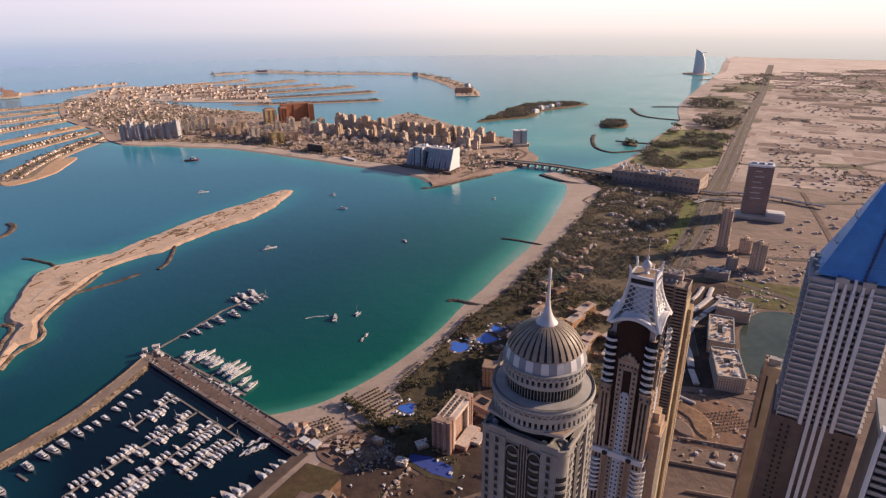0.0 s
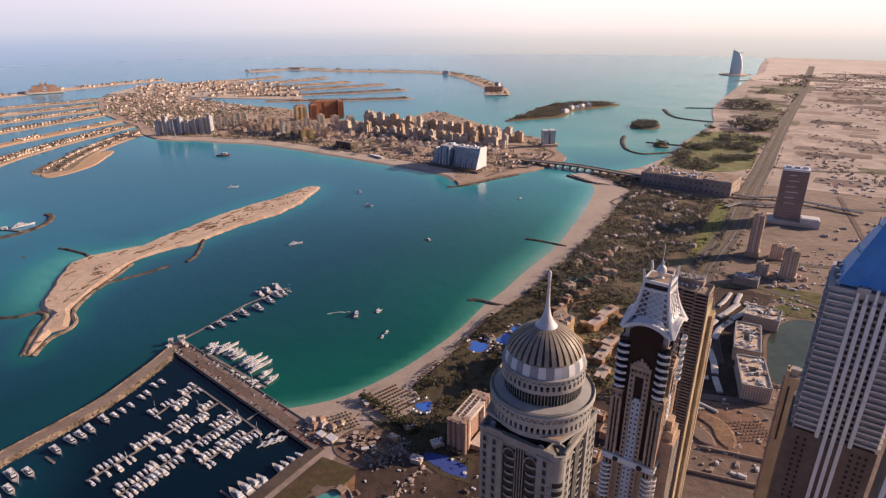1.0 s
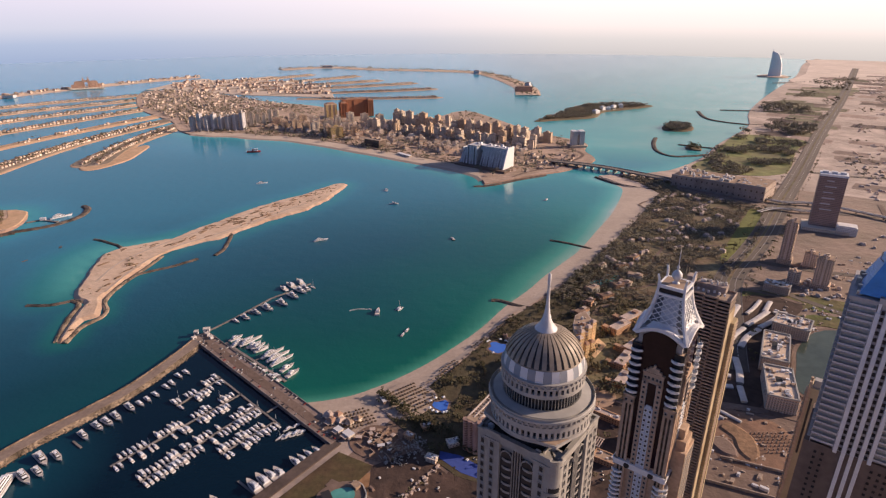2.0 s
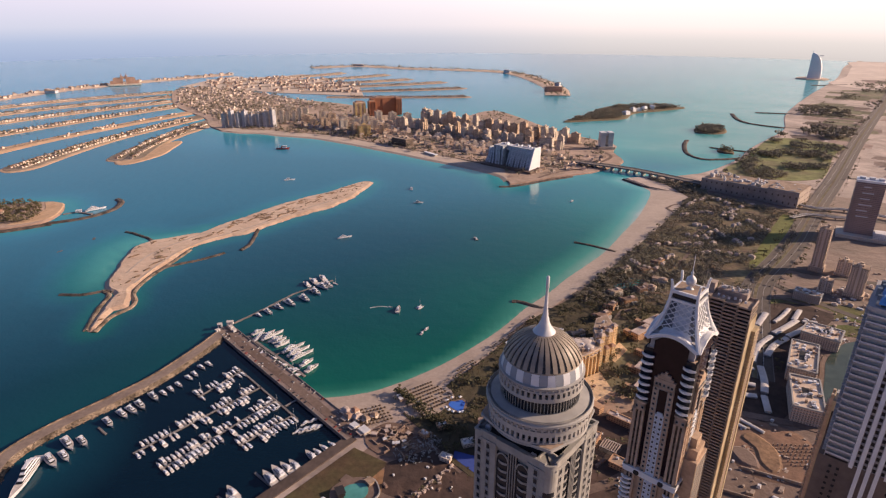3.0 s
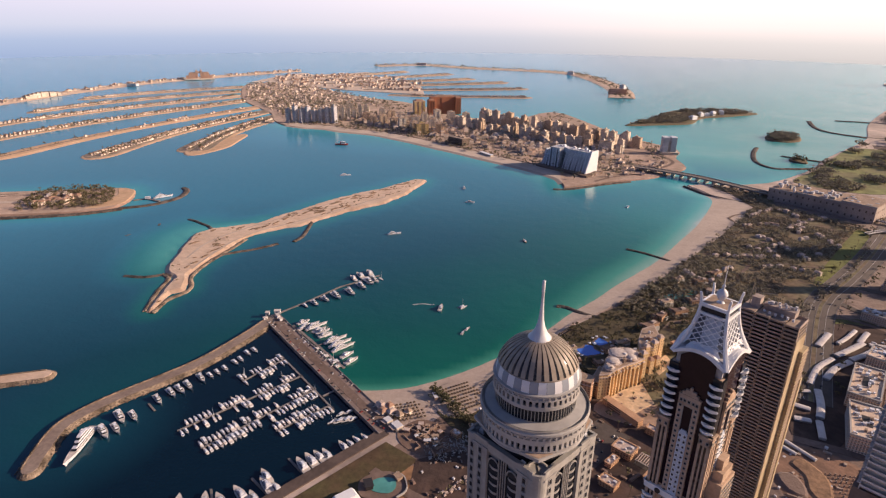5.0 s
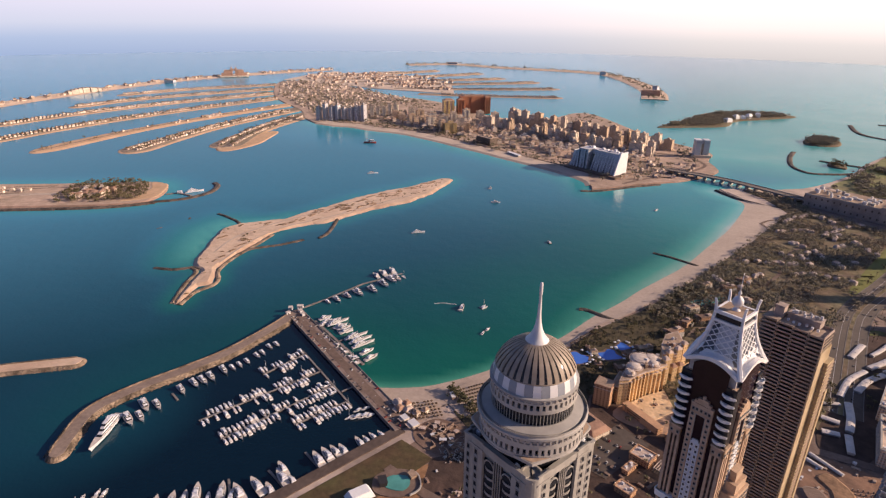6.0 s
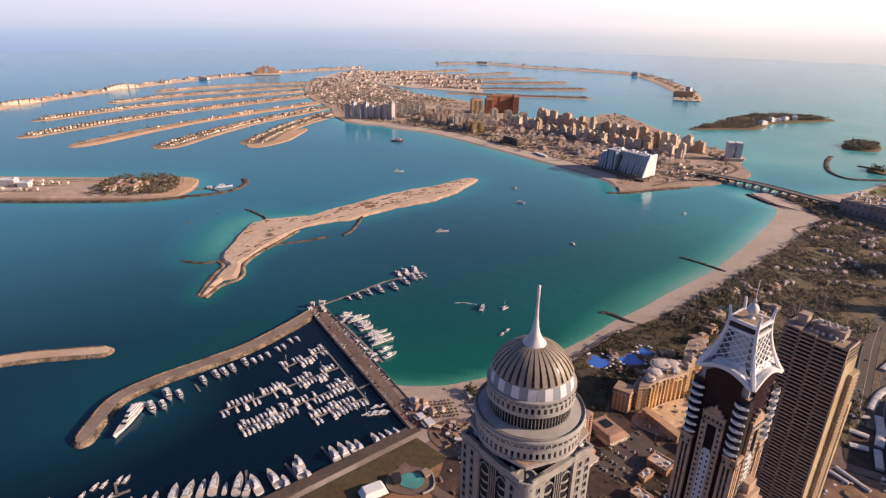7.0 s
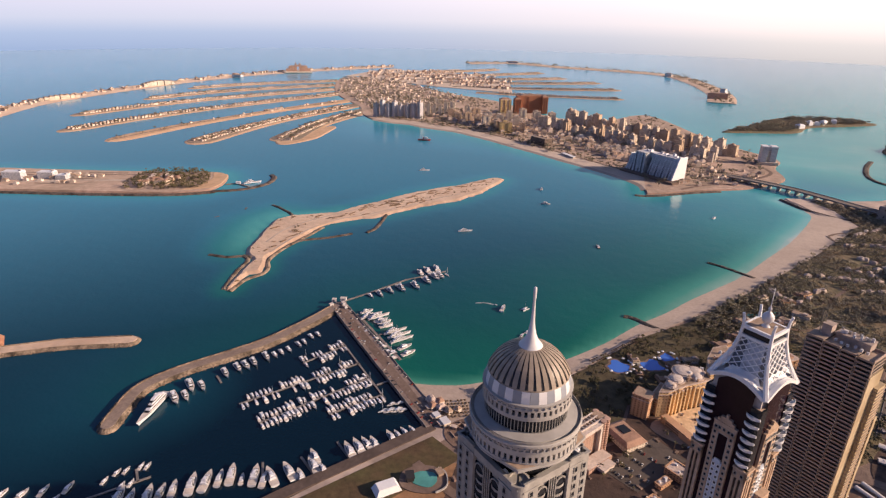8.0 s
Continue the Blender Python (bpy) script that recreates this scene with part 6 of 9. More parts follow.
for x, y, k, yaw in ((-244, 750, bay_yacht, 35), (-200, 1009, large, 100), (-171, 928, large, 10), (88, 978, medium, 60), (-118, 547, large, 95), (-96, 557, cat, 60), (-83, 503, small, 80), (-80, 512, small, 70)):
    berth(k, x, y, yaw)
buoyed = motor_boat(11, "dark workboat with a pale wheelhouse drifting on the bay", material("dark_hull", (0.05, 0.05, 0.05), 0.5), 1, "workboat")
buoyed.matrix_world = pose(-57, 774, 0, 0, 0, 120)
jetski = motor_boat(4.0, "small speedboat running across the bay", None, 1, "speedboat")
jetski.matrix_world = pose(-128, 553, 0, 0, 0, 10)
FOAM = material("foam", (0.55, 0.62, 0.62), 0.9, vary=0.3, grain=0.8, bump=0.4)
tagged(part("boat_wake", sweep(spline([(-150, 548), (-140, 553), (-130, 553)], 2), [(-0.9, 0.02), (-0.3, 0.12), (0.3, 0.12), (0.9, 0.02)], 0.05), FOAM), "thin white wake on the bay", "wake", "", "stuff")
for ob, (x, y, yaw) in zip((small, medium, large, xl, navy, covered, sail, cat), ((-299, 173, 100), (-322, 166, 100), (-255, 193, 118), (-262, 190, 118), (-188, 372, 58), (-178, 366, 58), (-170, 346, -32), (-185, 420, 237))):
    ob.matrix_world = pose(x, y, 0, 0, 0, yaw)


# ---------------------------------------------------------------- cars
def car_kind(label, paint):
    t = thing("car", label, "car", "parked cars")
    body = Geo()
    vs = []
    for x, z0, z1, w in ((-1.35, 0.25, 0.60, 0.54), (-0.9, 0.18, 0.66, 0.58), (0.5, 0.18, 0.64, 0.58), (1.15, 0.2, 0.56, 0.56), (1.38, 0.26, 0.48, 0.5)):
        vs += [(x, -w, z0), (x, w, z0), (x, w, z1), (x, -w, z1)]
    body.add(vs, [(i * 4 + j, i * 4 + (j + 1) % 4, i * 4 + 4 + (j + 1) % 4, i * 4 + 4 + j) for i in range(4) for j in range(4)] + [(3, 2, 1, 0), (16, 17, 18, 19)])
    part("body", body, paint, t)
    part("glazing", house_geo(-1.15, 0.62, 1.08, 0.62, 0.95, 0.5, 0.5), GLASS, t)
    wheel = Geo().tube([(0, -0.08, 0), (0, 0.08, 0)], 0.2, 8).mesh("wheel", DARK)
    for x in (-0.85, 0.85):
        for y in (-0.54, 0.54):
            put("wheel", wheel, t, x, y, 0.2)
    return t


CARS = [car_kind("white car parked on dusty asphalt", material("white_car", (0.75, 0.75, 0.75), 0.3, vary=0.03)), car_kind("silver car parked on dusty asphalt", material("silver_car", (0.42, 0.43, 0.45), 0.3, 0.5, vary=0.03)), car_kind("dark car parked on dusty asphalt", material("black_car", (0.04, 0.04, 0.05), 0.3, vary=0.03)), car_kind("red car parked on dusty asphalt", material("red_car", (0.35, 0.04, 0.03), 0.3, vary=0.03))]


def park(x, y, yaw, z, rnd_):
    return copy_thing(rnd_.choices(CARS, (6, 3, 3, 1))[0], pose(x, y, z, 0, 0, yaw))


rnd = random.Random(31)
d = Vector((180, -135)).normalized()
for i in range(10):
    q = rnd.uniform(0.05, 0.97)
    o = rnd.choice((-3.2, -1.2, 1.8))
    x, y = -284 + 180 * q - d.y * o, 478 - 135 * q + d.x * o
    park(x, y, -36.9 + (90 if abs(o) > 6 else 0) + rnd.uniform(-6, 6), 2.62, rnd)
for side in (-1, 1):
    for i in range(34):
        if rnd.random() < 0.35:
            continue
        q, o = (i + 0.5) / 34 * 0.92 + 0.04, side * 6.4
        park(-284 + 180 * q - d.y * o, 478 - 135 * q + d.x * o, 53.1 + rnd.uniform(-5, 5), 2.62, rnd)
lamp = thing("street_lamp", "slim grey street lamp on the mole", "lamp", "mole lamps", at=(-276, 466, 2.6), yaw=-37)
part("post", Geo().tube([(0, 0, 0), (0, 0, 6.0)], 0.1, 6, 0.6), STEEL, lamp)
part("arm", Geo().tube([(0, 0, 5.9), (0, 1.4, 6.3)], 0.07, 5), STEEL, lamp)
part("head", Geo().box(0, 1.6, 6.2, 0.3, 0.7, 6.4), PALE, lamp)
for i in range(1, 10):
    copy_thing(lamp, pose(-276 + 172 * i / 10, 466 - 129 * i / 10, 2.6, 0, 0, -37))
for x, y, w_, d_, h_, yaw_ in ((-281, 486, 6, 4, 3.2, 20), (-289, 480, 4, 4, 3.0, 20), (-276, 478, 5, 3, 2.8, -37), (-286, 470, 4, 3, 2.6, 60), (-270, 473, 4, 3, 2.6, -37)):
    hut = thing("harbour_hut", "small pale harbour hut at the head of the mole", "hut", "harbour huts", at=(x, y, 2.6), yaw=yaw_)
    part("wall", Geo().box(0, 0, 0, w_, d_, h_), PALE, hut)
    part("roof", Geo().box(0, 0, h_, w_ * 1.15, d_ * 1.15, h_ + 0.35), TEAK, hut)
    part("door", Geo().box(0, -d_ / 2 - 0.03, 0, 1.0, 0.06, 2.0), DARK, hut)
for i, c in enumerate(CARS):
    c.matrix_world = pose(-120 + 4 * i, 352 - 3 * i, 2.75, 0, 0, -37)

# ---------------------------------------------------------------- shore ground
RESORT = [(-74, 374), (-47, 414), (-14, 468), (25, 546), (67, 600), (120, 690), (155, 660), (112, 565), (92, 500), (84, 470), (28, 432), (26, 385), (-2, 352), (10, 326), (6, 309), (-12, 314), (-32, 330), (-50, 352)]
SAND_COVE = spline([(-88, 394), (-62, 426), (-46, 416), (-36, 402), (-46, 379), (-62, 370), (-76, 378)], 6, True)
slab("beach_cove", SAND_COVE, 1.5, 2.18, SAND, 0, "sandy sunbathing ground behind the beach", "beach")
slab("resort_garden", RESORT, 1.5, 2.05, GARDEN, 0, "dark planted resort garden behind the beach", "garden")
PARK = [(67, 600), (130, 709), (193, 830), (258, 960), (290, 1032), (268, 1105), (240, 1146), (330, 1120), (330, 1050), (440, 955), (395, 850), (336, 745), (285, 668), (215, 560), (150, 600), (118, 580)]
slab("park_ground", PARK, 1.5, 2.0, SCRUB, 0, "brownish green park land behind the beach", "park")
LAWN_STRIP = spline([(296, 728), (313, 717), (367, 810), (430, 945), (418, 956), (352, 838)], 20, True)
slab("park_lawn", LAWN_STRIP, 1.9, 2.2, LAWN, 0, "bright green lawn strip beside the road", "lawn")
LOT = [(-74, 318), (-44, 338), (-20, 316), (-2, 350), (30, 384), (30, 430), (84, 468), (96, 420), (150, 390), (120, 250), (40, 180), (-60, 220)]
slab("dusty_lot", LOT, 1.5, 1.9, SOIL, 0, "dusty brown building lots", "lot")
slab("car_park", [(20, 350), (47, 338), (76, 384), (52, 400)], 1.85, 2.05, ASPHALT, 0, "brown asphalt car park with rows of cars", "car park")
rnd = random.Random(41)
for r in range(5):
    for c in range(9):
        if rnd.random() < 0.3:
            continue
        park(25 + c * 2.7 + r * 5.6, 353 + r * 9.2 - c * 1.4, 70 + rnd.uniform(-6, 6), 2.06, rnd)
for i in range(6):
    park(rnd.uniform(-60, 40), rnd.uniform(290, 335), rnd.choice((30, 60, 150)), 1.92, rnd)

POOL = bpy.data.materials.new("pool_water")
POOL.use_nodes = True
pp = POOL.node_tree.nodes["Principled BSDF"]
pp.inputs["Base Color"].default_value, pp.inputs["Roughness"].default_value = (0.03, 0.13, 0.62, 1), 0.12
pn = POOL.node_tree.nodes.new("ShaderNodeTexNoise")
pn.inputs["Scale"].default_value = 0.4
pr = POOL.node_tree.nodes.new("ShaderNodeValToRGB")
pr.color_ramp.elements[0].color, pr.color_ramp.elements[1].color = (0.02, 0.08, 0.50, 1), (0.10, 0.28, 0.80, 1)
POOL.node_tree.links.new(pn.outputs["Fac"], pr.inputs[0])
POOL.node_tree.links.new(pr.outputs[0], pp.inputs["Base Color"])


def pool(x, y, r, k, label, mat=POOL):
    ctrl = [(x + r * (1 + 0.28 * math.sin(2.3 * i + k)) * math.cos(i * math.pi / 5), y + r * (1 + 0.28 * math.cos(1.7 * i + k)) * math.sin(i * math.pi / 5)) for i in range(10)]
    line = spline(ctrl, 2.0, True)
    deck = slab("pool_deck", offset(line, -2.2) if area(line) > 0 else line, 2.0, 2.25, PAVING, 0, label, "pool")
    slab("pool_water", line, 2.2, 2.35, mat, 0, parent=deck)


pool(13, 486, 9, 0.0, "blue free-form swimming pool with a paved edge")
pool(41, 500, 9, 2.0, "blue swimming pool among garden paths")
pool(-32, 391, 7, 4.0, "round blue swimming pool in the garden")
pool(52, 520, 6, 1.0, "small blue swimming pool in the garden")
# white sunshades round the pools
shade = thing("sunshade", "white square fabric sunshade beside the pool", "parasol", "pool sunshades", at=(24, 480, 2.25))
part("pole", Geo().tube([(0, 0, 0), (0, 0, 1.6)], 0.06, 5), STEEL, shade)
part("canopy", Geo().box(0, 0, 1.5, 2.6, 2.6, 2.2, 0, 0.1), WHITE, shade)
rnd = random.Random(44)
for cx, cy, r in ((13, 486, 13), (41, 500, 13), (-32, 391, 10), (52, 520, 9)):
    for i in range(9):
        a = rnd.uniform(0, 6.28)
        copy_thing(shade, pose(cx + r * math.cos(a), cy + r * math.sin(a), 2.1, 0, 0, rnd.uniform(0, 90)))
court = slab("sports_court", [(-27, 331), (-27, 338), (-12, 335), (4, 325), (4, 313), (-10, 318)], 1.9, 2.15, POOL.copy(), 0, "blue sports courts at the garden edge", "court")
court.data.materials[0] = material("court_blue", (0.05, 0.09, 0.36), 0.8, vary=0.1, grain=0.4, bump=0.05)
TEAL = material("teal_pool", (0.10, 0.35, 0.33), 0.15, vary=0.15, grain=0.3, bump=0.05)
for x, y in ((140, 650), (128, 642), (150, 662)):
    pool(x, y, 7, x, "teal swimming pool beside resort villas", TEAL)

# parasol rows on the sand
parasol = thing("parasol", "thatched brown parasol standing on the sand", "parasol", "beach parasols")
part("pole", Geo().tube([(0, 0, 0), (0, 0, 1.5)], 0.05, 5), BARK, parasol)
thatch = material("thatch", (0.13, 0.09, 0.06), 0.95, vary=0.3, grain=3.0, bump=0.4, per_object=0.2)
part("canopy", Geo().lathe([(1.25, 1.25), (0.7, 1.6), (0.05, 1.95)], 8), thatch, parasol)
parasol.matrix_world = pose(-108, 371, 2.2)
rnd = random.Random(51)
for x0, y0, ux, uy, vx, vy, nu, nv in ((-112, 369, 2.5, 1.5, 2.2, -3.2, 9, 6), (-76, 402, 1.9, 1.75, 3.5, -2.7, 10, 8), (-40, 436, 1.65, 2.6, 3.2, -2.2, 9, 3), (-12, 482, 1.55, 2.6, 3.0, -1.9, 23, 2)):
    for i in range(nu):
        for j in range(nv):
            if rnd.random() < 0.13:
                continue
            copy_thing(parasol, pose(x0 + i * ux + j * vx, y0 + i * uy + j * vy, 2.2, 0, 0, rnd.uniform(0, 90)))

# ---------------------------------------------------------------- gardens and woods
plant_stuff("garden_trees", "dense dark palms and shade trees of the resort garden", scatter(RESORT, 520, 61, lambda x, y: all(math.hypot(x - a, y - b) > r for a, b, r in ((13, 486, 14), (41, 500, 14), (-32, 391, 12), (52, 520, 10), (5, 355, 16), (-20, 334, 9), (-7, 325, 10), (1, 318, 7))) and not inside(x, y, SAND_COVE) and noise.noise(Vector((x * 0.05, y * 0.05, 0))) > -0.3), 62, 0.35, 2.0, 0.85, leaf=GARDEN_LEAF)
plant_stuff("park_trees", "mixed park trees and palms in loose clumps", scatter(PARK, 4600, 63, lambda x, y: not inside(x, y, LAWN_STRIP) and noise.noise(Vector((x * 0.02 + 3, y * 0.02 - 3, 3.0))) > -0.3), 64, 0.25, 2.0, 0.8, leaf=HAZED_LEAF)
plant_stuff("lot_trees", "scattered street trees on dusty ground", scatter(LOT, 90, 65), 66, 0.4, 1.9, 0.8)
rock_bank("sea_wall", [(-705, 735), (-763, 686), (-900, 622), (-1028, 570), (-1200, 492), (-1350, 416), (-1640, 296)], 9, "dark rock sea wall along the crescent's end", 2.6, 300, 14, DARK_ROCK)



# ---------------------------------------------------------------- the palm-shaped land
# cream, tan and villa tones and the panes are paled in place of haze
CREAM_FLATS = facade("cream_flats", (0.72, 0.645, 0.55), (0.27, 0.24, 0.22), 2.6, 2.2, 0.5, 0.5, (0.66, 0.56, 0.45))
TAN_FLATS = facade("tan_flats", (0.64, 0.50, 0.37), (0.25, 0.19, 0.15), 2.6, 2.2, 0.5, 0.5, (0.54, 0.40, 0.27))
YELLOW_FLATS = facade("yellow_flats", (0.70, 0.53, 0.26), (0.14, 0.09, 0.05), 2.8, 2.2, 0.45, 0.5)
GREY_FLATS = facade("grey_flats", (0.62, 0.62, 0.66), (0.25, 0.26, 0.31), 2.2, 2.2, 0.6, 0.6)
RED_HOTEL = facade("red_hotel_wall", (0.42, 0.18, 0.10), (0.12, 0.06, 0.05), 3.0, 2.3, 0.45, 0.5)
WHITE_HOTEL = facade("white_hotel_wall", (0.74, 0.74, 0.76), (0.24, 0.28, 0.34), 2.4, 2.2, 0.62, 0.55)
PINK_HOTEL = facade("pink_hotel_wall", (0.56, 0.36, 0.27), (0.18, 0.12, 0.10), 4.0, 2.4, 0.4, 0.5)
TERRACOTTA = material("terracotta_roof", (0.40, 0.25, 0.18), 0.9, vary=0.2, grain=0.6, patch=0.05, bump=0.3, per_island=0.25)
VILLA = material("villa_render", (0.68, 0.59, 0.52), 0.9, vary=0.15, grain=0.3, patch=0.02, second=(0.56, 0.46, 0.39), bump=0.1, per_island=0.3)


def tower_block(x, y, w, d, h, yaw, wall, label, group, seed, crown=True, z=2.0):
    """An apartment block with a base, projecting bays, a set-back top and roof rooms."""
    rnd_ = random.Random(seed)
    t = thing("apartment_block", label, "building", group, at=(x, y, z), yaw=yaw)
    part("wall", Geo().box(0, 0, 0, w, d, h), wall, t)
    part("podium", Geo().box(0, 0, 0, w * 1.25, d * 1.25, h * 0.12), wall, t)
    for sx_ in (-1, 1):
        part("bay", Geo().box(sx_ * w * 0.3, -d * 0.5, 0, w * 0.22, d * 0.14, h * 0.96), wall, t)
        part("bay", Geo().box(sx_ * w * 0.3, d * 0.5, 0, w * 0.22, d * 0.14, h * 0.96), wall, t)
    part("roof", Geo().box(0, 0, h, w * 1.04, d * 1.04, h + 0.7), ROOF_TAN, t)
    if crown:
        part("roof_room", Geo().box(rnd_.uniform(-1, 1), 0, h + 0.7, w * 0.42, d * 0.42, h + rnd_.uniform(2, 3.4)), wall, t)
        part("lift_room", Geo().box(rnd_.uniform(-2, 2), rnd_.uniform(-2, 2), h + 0.7, w * 0.2, d * 0.2, h + 4.6), wall, t)
    return t


rnd = random.Random(71)
# crowded rows of pale towers along the trunk, stepped and clustered
def trunk_tower(q, x0, y0, x1, y1, low, high, seed):
    r = random.Random(seed)
    x, y = x0 + (x1 - x0) * q + r.uniform(-7, 7), y0 + (y1 - y0) * q + r.uniform(-7, 7)
    w, d_, h, yaw = r.uniform(12, 21), r.uniform(11, 16), r.uniform(low, high), 66 + r.choice((0, 0, 90)) + r.uniform(-6, 6)
    wall = CREAM_FLATS if r.random() < 0.75 else TAN_FLATS
    t = tower_block(x, y, w, d_, h, yaw, wall, "pale cream apartment tower in a crowded row" if wall is CREAM_FLATS else "tan apartment tower in a crowded row", "trunk towers", seed)
    for side in (-1, 1):
        if r.random() < 0.7:
            k, hh = r.uniform(0.4, 0.7), h * r.uniform(0.45, 0.82)
            part("wing", Geo().box(side * w * (0.5 + k / 2), r.uniform(-2, 2), 0, w * k, d_ * 0.85, hh), wall, t)
            part("wing_roof", Geo().box(side * w * (0.5 + k / 2), 0, hh, w * k * 0.9, d_ * 0.7, hh + 1.6, 0, 0.6), ROOF_TAN, t)


for i in range(20):
    trunk_tower(i / 19, 78, 1386, -340, 1586, 20, 34, 300 + i)
for i in range(19):
    trunk_tower(i / 18, 112, 1458, -310, 1700, 24, 40, 330 + i)
house_stuff_later = scatter([(40, 1300), (90, 1400), (-330, 1640), (-620, 1720), (-760, 1640), (-600, 1545), (-440, 1470), (-300, 1390), (-150, 1300), (-30, 1290)], 330, 170)
# tan court blocks nearer the root of the fronds
for i, (x, y, w, d_, h, wall) in enumerate(((-424, 1474, 34, 16, 27, YELLOW_FLATS), (-455, 1500, 16, 40, 36, TAN_FLATS), (-388, 1510, 15, 34, 34, TAN_FLATS), (-500, 1535, 22, 16, 40, CREAM_FLATS), (-530, 1548, 18, 18, 34, TAN_FLATS),
                                            (-565, 1560, 22, 16, 38, TAN_FLATS), (-600, 1572, 20, 16, 30, TAN_FLATS), (-470, 1560, 24, 16, 42, CREAM_FLATS), (-420, 1560, 20, 18, 38, CREAM_FLATS), (-520, 1600, 26, 18, 40, CREAM_FLATS), (-360, 1600, 20, 18, 36, CREAM_FLATS), (-570, 1640, 24, 16, 38, TAN_FLATS),
                                            (-400, 1690, 22, 18, 36, CREAM_FLATS), (-355, 1690, 20, 18, 34, CREAM_FLATS), (-445, 1700, 20, 18, 38, CREAM_FLATS), (-470, 1650, 18, 16, 34, CREAM_FLATS), (-640, 1620, 22, 16, 30, TAN_FLATS), (-620, 1700, 20, 16, 34, CREAM_FLATS), (-680, 1720, 16, 16, 40, CREAM_FLATS), (-760, 1780, 14, 14, 34, CREAM_FLATS))):
    tower_block(x, y, w, d_, h * (0.72 if wall is not YELLOW_FLATS else 1.0), 24 + rnd.uniform(-5, 5), wall, "sunlit yellow apartment court with arched top" if wall is YELLOW_FLATS else "tan apartment block with stepped roof line", "court blocks", 60 + i)
# grey-blue slab towers by the root of the first frond
for i in range(8):
    x, y = -838 + 18 * i + rnd.uniform(-2, 2), 1520 + 5.0 * i
    tower_block(x, y, 10, 15, 40 + rnd.uniform(-3, 9), -8 + rnd.uniform(-6, 6), GREY_FLATS, "slender blue-grey apartment slab facing the water", "grey slabs", 90 + i)
for i in range(9):
    tower_block(-770 + 15 * i, 1572 + 9 * i, 11, 12, 36 + rnd.uniform(-6, 10), 20, CREAM_FLATS, "slender pale apartment tower with curved top", "grey slabs", 100 + i)


def red_hotel():
    t = thing("red_hotel", "massive red-brown hotel with stepped wings and arched roof", "hotel", at=(-480, 1800, 2), yaw=28)
    for x, y, w, d_, h in ((-52, 0, 34, 30, 42), (26, 4, 84, 26, 52), (70, -4, 18, 34, 50), (-14, -6, 22, 24, 44)):
        part("wing", Geo().box(x, y, 0, w, d_, h), RED_HOTEL if x > -40 else TAN_FLATS, t)
        part("roof", Geo().box(x, y, h, w * 0.8, d_ * 0.6, h + 3.5, taper=0.7), TERRACOTTA, t)
        for s in (-0.4, 0.0, 0.4):
            part("bay", Geo().box(x + s * w, y - d_ * 0.5, 0, w * 0.16, 3, h * 0.95), RED_HOTEL if x > -40 else YELLOW_FLATS, t)
    return t


red_hotel()


